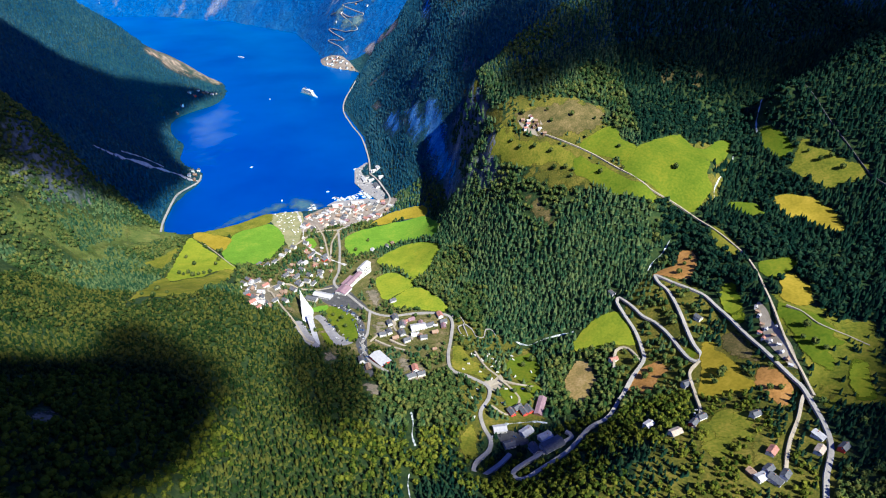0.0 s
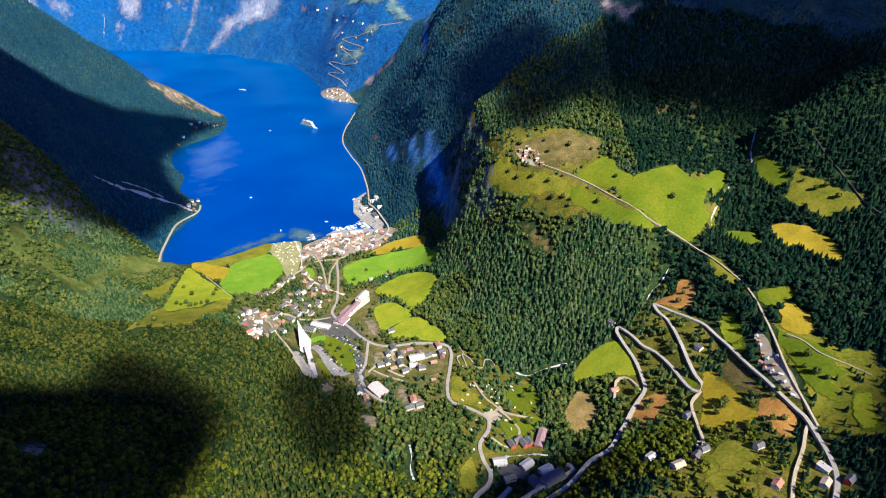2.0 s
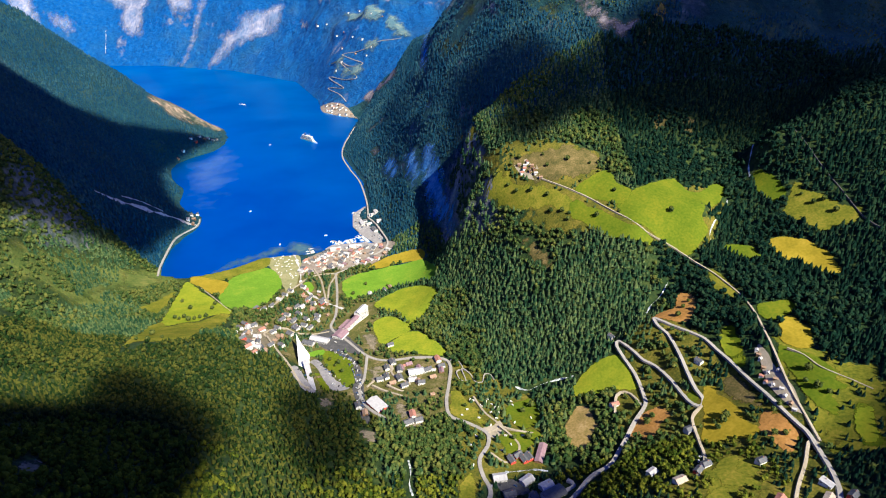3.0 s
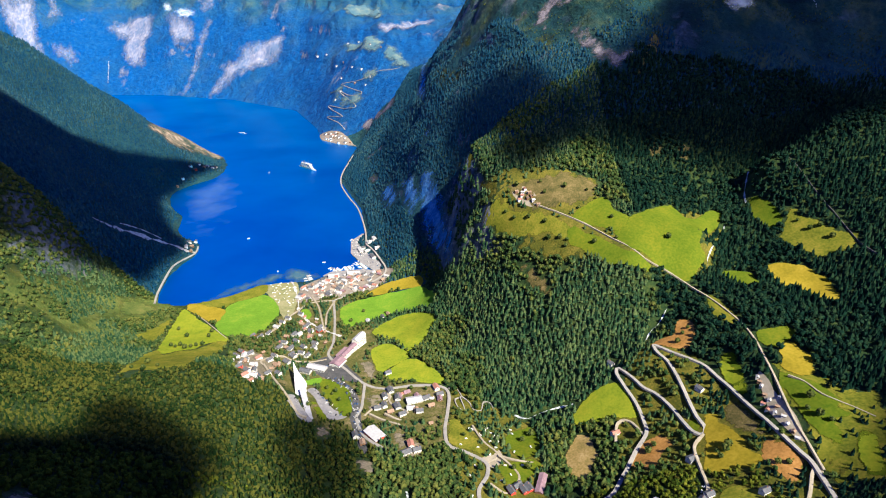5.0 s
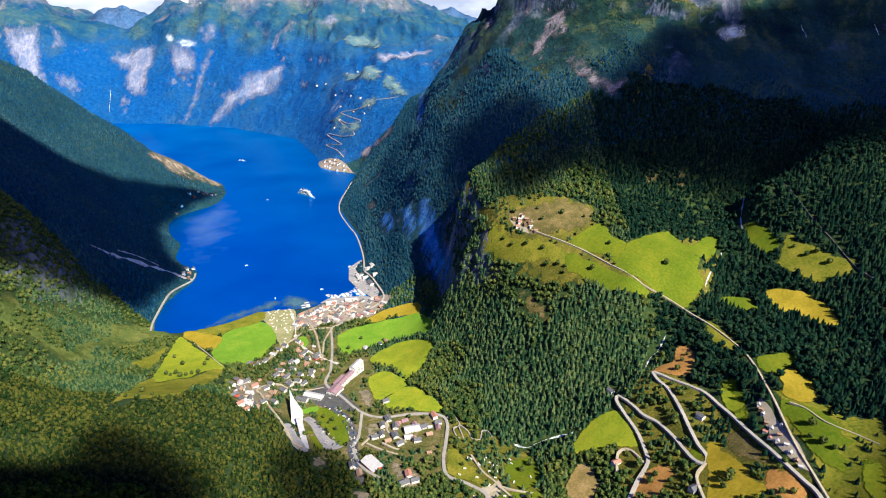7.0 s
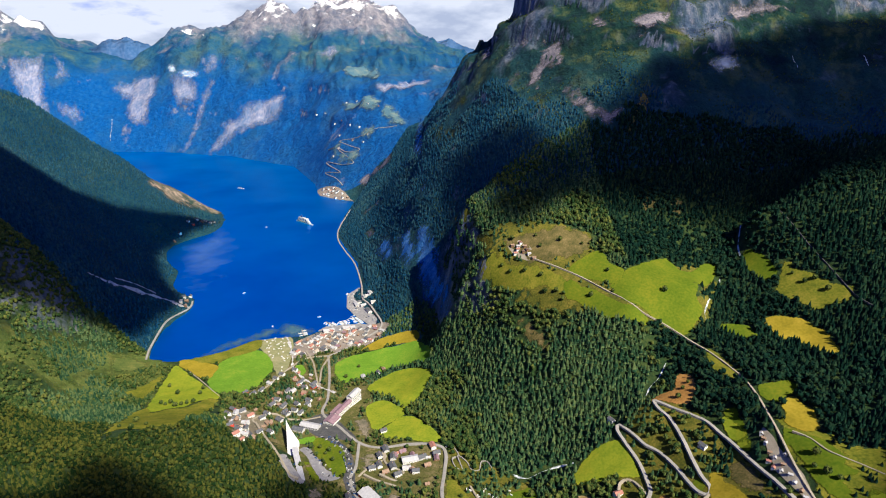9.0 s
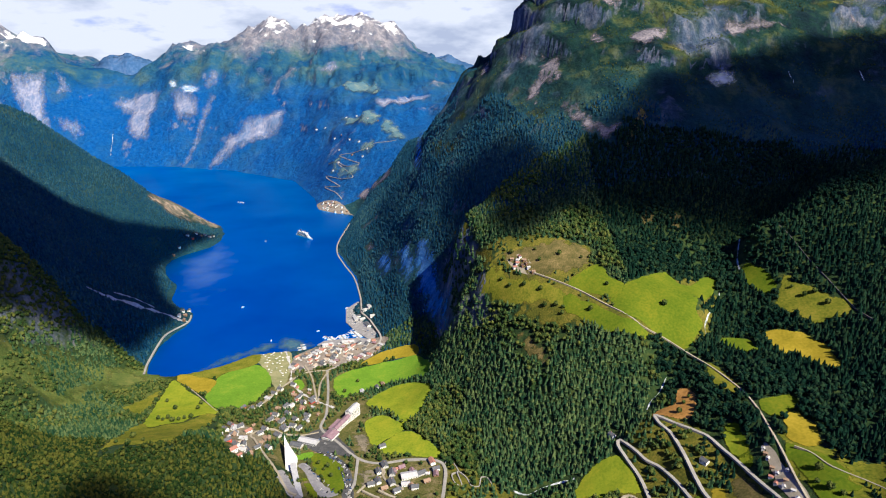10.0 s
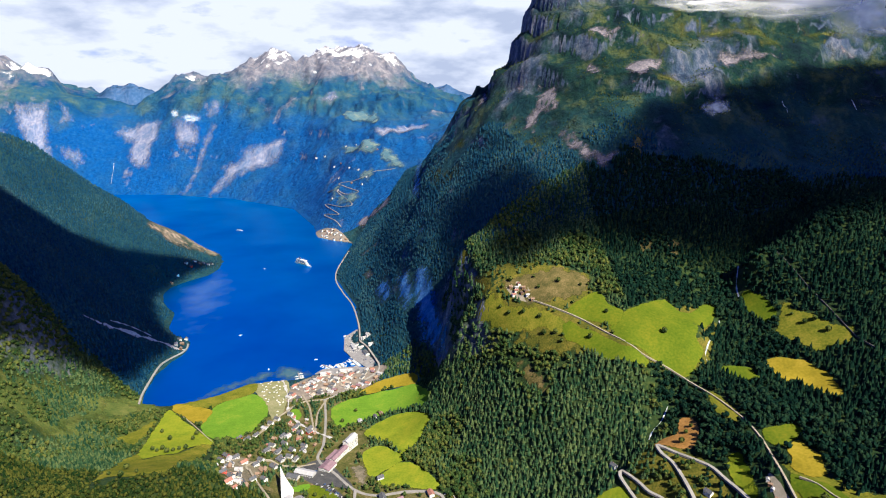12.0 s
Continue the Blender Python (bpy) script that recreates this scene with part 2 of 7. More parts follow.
BIRCH = material("birch_leaves", [(0.018, 0.034, 0.003), (0.058, 0.076, 0.005), (0.120, 0.128, 0.007)], 60, 12, islands=0.38)
YARD_GRASS = material("village_lawn", [(0.03, 0.045, 0.012), (0.085, 0.085, 0.022), (0.20, 0.155, 0.085)], 18, 6, bump=0.4, frayed=20.0)
SCREE = material("lilac_scree", [(0.05, 0.055, 0.075), (0.14, 0.13, 0.155), (0.27, 0.245, 0.27)], 40, 8, bump=2.5, frayed=34.0, soft=0.26)
ROCKY = material("tan_rock", [(0.03, 0.05, 0.04), (0.14, 0.12, 0.09), (0.36, 0.28, 0.21)], 95, 5, bump=4.0, frayed=70.0, soft=0.2, spread=0.3)
# Distance haze is painted into these far meadow and cliff tones.
FAR_GREEN = material("hazed_far_meadow", [(0.03, 0.09, 0.16), (0.08, 0.14, 0.18), (0.20, 0.23, 0.18)], 50, 7, bump=2.0, frayed=75.0, soft=0.2)
FAR_ROCK = material("haze_lilac_cliff", [(0.06, 0.13, 0.28), (0.18, 0.21, 0.33), (0.40, 0.38, 0.45)], 110, 7, bump=9.0, frayed=62.0, streak=0.3, soft=0.5, solid=0.85)
SNOW = material("old_summer_snow", [(0.55, 0.57, 0.62), (0.78, 0.80, 0.84), (0.88, 0.89, 0.90)], 60, 6, bump=4.0, frayed=130.0)
# Strong blue puts the skylit shade of the cliffs into the rock colour.
CLIFF = material("shade_blue_cliff", [(0.018, 0.08, 0.27), (0.06, 0.16, 0.42), (0.18, 0.31, 0.56)], 24, 6, bump=6.0, frayed=34.0, streak=0.28, soft=0.3)
ROUGH = material("rough_pasture", [(0.032, 0.046, 0.008), (0.090, 0.090, 0.010), (0.18, 0.145, 0.022)], 22, 8, bump=0.6, frayed=20.0)
HIGH_GRASS = material("high_mountain_grass", [(0.014, 0.036, 0.012), (0.060, 0.074, 0.018), (0.17, 0.15, 0.045)], 30, 9, bump=3.0, frayed=45.0, soft=0.35)
SLOPE_GRASS = material("scrubby_slope_grass", [(0.030, 0.058, 0.014), (0.080, 0.105, 0.022), (0.16, 0.160, 0.040)], 30, 9, bump=1.5, frayed=30.0, soft=0.3)
ROUGH_TAN = material("rough_tan_ground", [(0.07, 0.075, 0.045), (0.16, 0.14, 0.095), (0.27, 0.23, 0.165)], 18, 6, bump=0.6, frayed=22.0)
# Rock colour stands in for the blue haze of distance.
HAZY_BLUE = material("haze_blue_rock", [(0.03, 0.075, 0.19), (0.055, 0.11, 0.25), (0.10, 0.15, 0.29)], 200, 8, bump=8.0)
FARM_TAN = material("farm_tan_ground", [(0.035, 0.042, 0.012), (0.095, 0.082, 0.026), (0.19, 0.145, 0.06)], 16, 6, bump=0.8, frayed=14.0)


# Landforms: crests, slopes, roads and streams, in metres.
BREAKLINES = {}
BREAKLINES["spur_crest"] = [(-918, 2280, -95), (-979, 2310, 18), (-1055, 2330, 86), (-1112, 2310, 131), (-1193, 2300, 153), (-1235, 2260, 232), (-1274, 2220, 274), (-1324, 2170, 331), (-1375, 2130, 388), (-1417, 2070, 454), (-1440, 2010, 485), (-1468, 1950, 514), (-1718, 1700, 722)]
BREAKLINES["spur_slope"] = [(-1015, 2090, 102), (-1115, 1760, 245), (-1186, 1540, 407)]
BREAKLINES["side_stream"] = [(-683, 1403, 4), (-754, 1372, 60), (-821, 1305, 130), (-842, 1189, 210), (-815, 1014, 320)]
BREAKLINES["left_slope"] = [(-703, 1111, 25), (-740, 1030, 90), (-750, 934, 160), (-742, 840, 230)]
BREAKLINES["left_foot"] = [(-574, 986, 22), (-617, 903, 55), (-648, 801, 110), (-651, 682, 190)]
BREAKLINES["hill_crest"] = [(-147, 606, 72), (-201, 652, 74), (-256, 692, 88), (-344, 716, 132), (-415, 683, 145), (-463, 635, 160), (-470, 521, 200), (-466, 439, 240)]
BREAKLINES["hill_face"] = [(-113, 456, 120), (-178, 415, 150), (-254, 395, 190), (-317, 373, 230), (-316, 286, 290)]
BREAKLINES["meadow_back"] = [(-415, 933, 30), (-457, 856, 62), (-504, 774, 95)]
BREAKLINES["village"] = [(-398, 1065, 10), (-240, 1087, 12), (-206, 894, 38), (-142, 748, 52), (-215, 730, 54), (-330, 841, 48)]
BREAKLINES["east_fields"] = [(-122, 1181, 12), (-69, 1195, 20), (-27, 1038, 42), (-32, 863, 60), (9, 746, 72)]
BREAKLINES["valley_road"] = [(-123, 672, 62), (-64, 714, 62), (9, 719, 70), (0, 612, 84), (56, 541, 100), (40, 443, 118), (37, 394, 128), (-41, 374, 130)]
BREAKLINES["river"] = [(36, 700, 74), (110, 649, 84), (175, 650, 104), (250, 692, 148), (313, 726, 182), (376, 780, 216), (448, 860, 252), (489, 908, 272), (570, 1018, 315), (656, 1104, 370)]
BREAKLINES["lower_bend"] = [(80, 389, 120), (149, 437, 126), (215, 503, 140)]
BREAKLINES["hairpins"] = [(244, 654, 150), (287, 592, 165), (301, 511, 180), (304, 590, 186), (297, 666, 192), (345, 610, 199), (358, 511, 207), (370, 428, 218), (339, 340, 230)]
BREAKLINES["upper_road"] = [(381, 789, 226), (411, 680, 236), (387, 549, 236), (371, 438, 232)]
BREAKLINES["bottom_east"] = [(61, 323, 165), (133, 340, 188), (228, 378, 198), (273, 328, 214)]
BREAKLINES["east_slope"] = [(528, 735, 256), (473, 546, 256), (437, 430, 256), (406, 321, 254)]
BREAKLINES["east_ridge"] = [(572, 990, 386), (683, 1000, 438), (802, 990, 468), (1046, 960, 512)]
BREAKLINES["farm_shelf"] = [(84, 1034, 275), (163, 996, 300), (242, 924, 285), (300, 805, 262), (381, 785, 258), (435, 857, 298), (313, 913, 305)]
BREAKLINES["forest_mid"] = [(46, 1097, 172), (110, 904, 180), (191, 791, 188), (271, 762, 205)]
BREAKLINES["forest_low"] = [(-1, 1007, 60), (58, 806, 88), (144, 736, 115)]
BREAKLINES["cliff_brink"] = [(309, 1850, 842), (143, 1900, 605), (-6, 1900, 421), (-72, 1850, 307), (-64, 1600, 245), (-49, 1480, 195), (-13, 1330, 168), (14, 1230, 134)]
BREAKLINES["cliff_toe"] = [(-277, 1994, 60), (-187, 1630, 60), (-123, 1358, 50), (-54, 1270, 51), (7, 1150, 66)]
BREAKLINES["strip"] = [(47, 1200, 333), (72, 1130, 308), (86, 1080, 294), (54, 1060, 253)]
BREAKLINES["west_skyline"] = [(-401, 2540, -115), (-287, 2500, 171), (-182, 2470, 255), (-129, 2450, 358), (-31, 2400, 409), (62, 2330, 414), (105, 2280, 584), (156, 2230, 660), (204, 2180, 676), (260, 2120, 677), (280, 2080, 825), (298, 2020, 900), (313, 2000, 918), (387, 1960, 1137)]
BREAKLINES["shade_foot"] = [(126, 1150, 346), (259, 1110, 367), (480, 1090, 377), (658, 1130, 397)]
BREAKLINES["shade_low"] = [(180, 1420, 479), (408, 1250, 499), (685, 1300, 492), (996, 1370, 496), (1401, 1370, 536)]
BREAKLINES["shade_high"] = [(354, 1620, 687), (617, 1500, 684), (950, 1570, 685), (1276, 1600, 700), (1736, 1600, 729)]
BREAKLINES["summit_rim"] = [(496, 1850, 907), (718, 1800, 900), (1091, 1860, 909), (1457, 1880, 912), (1982, 1880, 944)]
BREAKLINES["summit"] = [(780, 2250, 1097), (1219, 2300, 1127), (1674, 2200, 1107)]
BREAKLINES["far_peaks"] = [(-2494, 4950, 546), (-2329, 4950, 539), (-2203, 4950, 792), (-2086, 4950, 789), (-1923, 4950, 776), (-1759, 4950, 768), (-1549, 4920, 909), (-1408, 4920, 928), (-1288, 4920, 980), (-1224, 4930, 936), (-1179, 4960, 884), (-1109, 4980, 721), (-1042, 5000, 964), (-818, 5020, 974), (-626, 5020, 1029), (-495, 5000, 927), (-341, 4980, 952), (-275, 4960, 885), (-191, 4940, 786), (-59, 4900, 659), (152, 4850, 636), (601, 4800, 260)]
BREAKLINES["far_dome"] = [(-959, 4500, 713), (-755, 4600, 820), (-578, 4600, 874), (-355, 4500, 754), (31, 4300, 589)]
BREAKLINES["far_rim"] = [(-1918, 4500, 589), (-1510, 4450, 610), (-1144, 4350, 590), (-847, 4100, 497)]
BREAKLINES["far_bench"] = [(-556, 3020, 152), (-443, 3120, 276), (-425, 3250, 381), (-273, 3350, 396), (-45, 3600, 445)]
BREAKLINES["far_terrace"] = [(-639, 3800, 490), (-275, 3900, 540), (28, 3950, 538)]
BREAKLINES["far_left"] = [(-3894, 4700, 1140), (-3459, 4750, 900), (-3363, 4760, 791), (-3248, 4780, 831), (-3111, 4800, 841), (-3064, 4820, 744), (-3028, 4850, 608), (-2929, 4880, 530), (-2771, 4900, 565), (-2653, 4930, 524)]
BREAKLINES["far_left_rim"] = [(-3634, 4350, 614), (-3246, 4380, 601), (-2864, 4400, 592), (-2662, 4420, 488), (-2350, 4550, 452)]
BREAKLINES["valley_head"] = [(-700, 0, 620), (-420, 60, 430), (-100, 60, 230), (110, 60, 230), (280, 60, 240), (560, 0, 310)]
BREAKLINES["behind"] = [(-1400, -900, 900), (-300, -1000, 560), (300, -1000, 480), (1500, -900, 560)]
BREAKLINES["west_outer"] = [(-1500, 300, 900), (-1450, 900, 700), (-1900, 1400, 900), (-2900, 1900, 1000)]
BREAKLINES["west_back_shore"] = [(-1230, 2650, 0), (-1900, 2950, 0), (-2900, 3150, 0), (-4200, 3250, 0)]
BREAKLINES["east_outer"] = [(1000, 300, 390), (1700, 800, 700), (2600, 1500, 1200), (2600, 3000, 1200), (1500, 3300, 1000), (1300, 4200, 760), (2500, 4900, 800)]
BREAKLINES["skyline_back"] = [(-159, 2600, 218), (-61, 2550, 269), (32, 2480, 274), (75, 2430, 444), (126, 2380, 520), (174, 2330, 536), (230, 2270, 537), (250, 2230, 685), (268, 2170, 760), (283, 2150, 778), (357, 2110, 997)]
BREAKLINES["brow"] = [(244, 1930, 739), (196, 1990, 687), (116, 2080, 591), (36, 2170, 506)]
BREAKLINES["rim"] = [(-4200, 5300, 900), (-2400, 5300, 500), (-1000, 5320, 900), (0, 5320, 600), (1500, 5320, 600)]
SHORE = [(-4200, 4050), (-3000, 4000), (-2189, 3970), (-1878, 3965), (-1383, 3793), (-875, 3419), (-650, 2938), (-581, 2684), (-462, 2592), (-380, 2537), (-398, 2325), (-388, 2048), (-265, 1742), (-228, 1553), (-252, 1472), (-185, 1370), (-158, 1330), (-188, 1283), (-271, 1278), (-338, 1236), (-383, 1228), (-446, 1215), (-514, 1151), (-589, 1120), (-655, 1130), (-675, 1191), (-686, 1252), (-684, 1331), (-669, 1370), (-671, 1419), (-685, 1459), (-710, 1479), (-758, 1511), (-792, 1561), (-810, 1632), (-826, 1680), (-866, 1720), (-907, 1778), (-943, 1852), (-953, 1924), (-923, 1994), (-873, 2069), (-864, 2174), (-881, 2263), (-922, 2351), (-1230, 2650), (-1900, 2950), (-2900, 3150), (-4200, 3250)]


def value_noise(x, y, seed):
    """Smooth noise on a unit lattice, from -1 to 1."""
    ix, iy = np.floor(x).astype(np.int64), np.floor(y).astype(np.int64)
    fx, fy = x - ix, y - iy
    fx, fy = fx * fx * (3 - 2 * fx), fy * fy * (3 - 2 * fy)

    def corner(a, b):
        h = (a * 374761393 + b * 668265263 + seed * 1274126177) & 0xFFFFFFFF
        h = ((h ^ (h >> 13)) * 1274126177) & 0xFFFFFFFF
        return ((h ^ (h >> 16)) & 0xFFFF) / 32767.5 - 1

    low = corner(ix, iy) * (1 - fx) + corner(ix + 1, iy) * fx
    high = corner(ix, iy + 1) * (1 - fx) + corner(ix + 1, iy + 1) * fx
    return low * (1 - fy) + high * fy


def fractal(x, y, size, octaves=4, seed=0, ridged=False):
    x, y = np.asarray(x, float) / size, np.asarray(y, float) / size
    total, weight = 0, 1.0
    for k in range(octaves):
        n = value_noise(x, y, seed + 17 * k)
        total = total + weight * ((1 - 2 * np.abs(n)) if ridged else n)
        x, y, weight = x * 2.03 + 31.7, y * 2.03 + 11.3, weight * 0.5
    return total


def along(points, step):
    """Points at even steps along a line."""
    points = np.array(points, float)
    out = []
    for a, b in zip(points[:-1], points[1:]):
        n = max(1, int(np.hypot(*(b - a)[:2]) / step))
        out += [a + (b - a) * k / n for k in range(n)]
    return np.array(out + [points[-1]])


def inside(x, y, ring):
    """Which of the places lie within a closed ring."""
    x, y = np.asarray(x, float), np.asarray(y, float)
    hit = np.zeros(x.shape, bool)
    for (ax, ay), (bx, by) in zip(ring, list(ring[1:]) + [ring[0]]):
        if ay != by:
            hit ^= ((ay > y) != (by > y)) & (x < (bx - ax) * (y - ay) / (by - ay) + ax)
    return hit


def offshore(x, y, ring):
    """Distance to a closed ring."""
    best = np.full(np.shape(x), 1e9)
    for (ax, ay), (bx, by) in zip(ring, list(ring[1:]) + [ring[0]]):
        dx, dy = bx - ax, by - ay
        s = np.clip(((x - ax) * dx + (y - ay) * dy) / (dx * dx + dy * dy + 1e-9), 0, 1)
        best = np.minimum(best, np.hypot(x - ax - s * dx, y - ay - s * dy))
    return best


def solve_surface():
    """Weights of the surface that is stretched over the breaklines and the shore."""
    rows = []
    for line in BREAKLINES.values():
        line = np.array(line, float)
        step = 45 if line[:, 1].mean() < 1400 and abs(line[:, 0]).max() < 900 else 130
        rows.append(along(line, step))
    ring = np.array([(x, y, 0) for x, y in SHORE], float)
    rows.append(along(ring, 90))
    spots = np.concatenate(rows)
    deep = along([(-480, 1330, -40), (-560, 1700, -60), (-650, 2300, -70), (-1150, 3000, -80), (-2300, 3550, -80), (-4200, 3650, -80)], 150)
    spots = np.concatenate([spots, deep])
    n = len(spots)
    gap = np.hypot(spots[:, None, 0] - spots[None, :, 0], spots[:, None, 1] - spots[None, :, 1])
    m = np.zeros((n + 3, n + 3))
    m[:n, :n] = -np.sqrt(gap ** 2 + 12 ** 2) + np.eye(n) * 8
    m[:n, n], m[:n, n + 1:n + 3] = 1, spots[:, :2] / 1000
    m[n:, :n] = m[:n, n:].T
    return spots, np.linalg.solve(m, np.concatenate([spots[:, 2], [0, 0, 0]]))


SPOTS, WEIGHTS = solve_surface()


def surface(x, y):
    x, y = np.ravel(x).astype(float), np.ravel(y).astype(float)
    z = np.empty(len(x))
    n = len(SPOTS)
    for k in range(0, len(x), 20000):
        a, b = x[k:k + 20000, None], y[k:k + 20000, None]
        z[k:k + 20000] = -np.sqrt((a - SPOTS[:, 0]) ** 2 + (b - SPOTS[:, 1]) ** 2 + 144) @ WEIGHTS[:n] + WEIGHTS[n] + (WEIGHTS[n + 1] * a[:, 0] + WEIGHTS[n + 2] * b[:, 0]) / 1000
    return z


def steps(*spans):
    out = []
    for a, b, d in spans:
        out += list(np.arange(a, b, d))
    return np.array(out + [spans[-1][1]], float)


GRID_X = steps((-4200, -2200, 50), (-2200, -1000, 24), (-1000, 900, 9), (900, 1700, 22), (1700, 2700, 60))
GRID_Y = steps((-1300, -100, 60), (-100, 1500, 9), (1500, 2600, 15), (2600, 5300, 26))


def relief():
    gx, gy = np.meshgrid(GRID_X, GRID_Y)
    z = surface(gx, gy).reshape(gx.shape)
    high = np.clip((z - 330) / 350, 0, 1)
    far = np.clip((gy - 2600) / 800, 0, 1) * np.clip(z / 250, 0, 1)
    west = np.clip((-600 - gx) / 400, 0, 1) * np.clip(z / 200, 0, 1)
    cliff = np.clip(1 - np.abs(gx + 60) / 160, 0, 1) * np.clip((gy - 1120) / 100, 0, 1) * np.clip((2300 - gy) / 300, 0, 1) * np.clip(z / 120, 0, 1)
    z += (high * 52 + west * 9 + cliff * 22) * fractal(gx, gy, 240, 5, 3, True) * 0.5
    z += far * 70 * fractal(gx, gy, 560, 3, 3, True) * 0.5
    ribs = np.clip((gy - 1450) / 250, 0, 1) * np.clip((700 - gx) / 250, 0, 1) * np.clip((z - 350) / 200, 0, 1) * (gy < 2600)
    z += ribs * 30 * fractal(gx + 0.5 * gy, gy * 0.22, 85, 3, 41, True) * 0.5
    z += (high * 22 + far * 20 + west * 4 + cliff * 26) * fractal(gx + 0.3 * gy, gy * 0.5, 90, 3, 9, True) * 0.5
    shift = 34 * fractal(gx, gy, 130, 3, 61)
    for mask, stage in ((np.clip((z - 560) / 120, 0, 1) * (gy < 2600) * (gx > -400) * (0.34 + 0.3 * fractal(gx, gy, 300, 2, 71)), 92.0), (far * np.clip((800 - z) / 150, 0, 1) * 0.2, 170.0)):
        tread = (z + shift) / stage
        part_way = tread - np.floor(tread)
        rise = np.clip((part_way - 0.38) / 0.24, 0, 1)
        z += mask * (stage * (np.floor(tread) + rise * rise * (3 - 2 * rise)) - shift - z)
    z += np.clip(z / 40, 0, 1) * 2.2 * fractal(gx, gy, 55, 3, 21)
    water = inside(gx, gy, SHORE)
    edge = offshore(gx, gy, SHORE)
    z = np.where(water, np.minimum(z, -0.12 * np.minimum(edge, 300) - 0.2), np.maximum(z, 0.05 * np.minimum(edge, 30) + 0.3))
    return z


HEIGHT = relief()


def ground_at(x, y):
    """Height of the ground sheet, as its mesh has it."""
    x, y = np.asarray(x, float), np.asarray(y, float)
    i = np.clip(np.searchsorted(GRID_X, x) - 1, 0, len(GRID_X) - 2)
    j = np.clip(np.searchsorted(GRID_Y, y) - 1, 0, len(GRID_Y) - 2)
    u = np.clip((x - GRID_X[i]) / (GRID_X[i + 1] - GRID_X[i]), 0, 1)
    v = np.clip((y - GRID_Y[j]) / (GRID_Y[j + 1] - GRID_Y[j]), 0, 1)
    low = HEIGHT[j, i] * (1 - u) + HEIGHT[j, i + 1] * u
    high = HEIGHT[j + 1, i] * (1 - u) + HEIGHT[j + 1, i + 1] * u
    return low * (1 - v) + high * v


def mesh_of(name, verts, tris, mat, smooth=False):
    """A mesh from arrays of corners and triangles or quads."""
    me = bpy.data.meshes.new(name)
    verts, tris = np.asarray(verts, np.float32), np.asarray(tris, np.int32)
    k = tris.shape[1]
    me.vertices.add(len(verts))
    me.vertices.foreach_set("co", verts.ravel())
    me.loops.add(tris.size)
    me.loops.foreach_set("vertex_index", tris.ravel())
    me.polygons.add(len(tris))
    me.polygons.foreach_set("loop_start", np.arange(0, tris.size, k, dtype=np.int32))
    me.polygons.foreach_set("use_smooth", np.full(len(tris), smooth))
    me.update(calc_edges=True)
    me.materials.append(mat)
    return me


gx, gy = np.meshgrid(GRID_X, GRID_Y)
cols = len(GRID_X)
cell = (np.arange(len(GRID_Y) - 1)[:, None] * cols + np.arange(cols - 1)[None, :]).ravel()
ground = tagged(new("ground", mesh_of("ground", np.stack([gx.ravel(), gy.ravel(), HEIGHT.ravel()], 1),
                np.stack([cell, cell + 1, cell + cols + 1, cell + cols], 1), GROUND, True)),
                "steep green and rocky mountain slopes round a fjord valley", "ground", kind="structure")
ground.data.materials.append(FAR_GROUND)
ground.data.materials.append(VALLEY_GROUND)
mid_x, mid_y = 0.5 * (GRID_X[1:] + GRID_X[:-1]), 0.5 * (GRID_Y[1:] + GRID_Y[:-1])
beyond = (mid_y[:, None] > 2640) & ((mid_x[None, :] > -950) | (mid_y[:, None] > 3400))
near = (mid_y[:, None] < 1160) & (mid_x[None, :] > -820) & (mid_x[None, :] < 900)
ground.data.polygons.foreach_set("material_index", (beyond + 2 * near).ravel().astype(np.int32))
wx, wy = np.meshgrid(np.linspace(-4200, 100, 44), np.linspace(1000, 4300, 34))
cell = (np.arange(33)[:, None] * 44 + np.arange(43)[None, :]).ravel()
water = tagged(new("water", mesh_of("water", np.stack([wx.ravel(), wy.ravel(), 0 * wx.ravel()], 1), np.stack([cell, cell + 1, cell + 45, cell + 44], 1), WATER)),
               "deep blue calm fjord water", "water", kind="structure")

OPEN_RINGS, OPEN_LANES, THIN_RINGS = [], [], []


def thin_out(ring, keep):
    """Only a share of the trees stands within this ring."""
    THIN_RINGS.append((ring, keep))


def rounded(points, closed, step):
    """A smooth line through points, at even steps."""
    p = [Vector((x, y, 0)) for x, y in points]
    n, out = len(p), []
    for k in range(n if closed else n - 1):
        a, b, c, d = (p[(k + j) % n] if closed else p[min(max(k + j, 0), n - 1)] for j in (-1, 0, 1, 2))
        m = max(2, int((c - b).length / step))
        for s in range(m):
            t = s / m
            q = 0.5 * (2 * b + (c - a) * t + (2 * a - 5 * b + 4 * c - d) * t * t + (3 * b - a - 3 * c + d) * t ** 3)
            out.append((q.x, q.y))
    return out if closed else out + [tuple(p[-1][:2])]


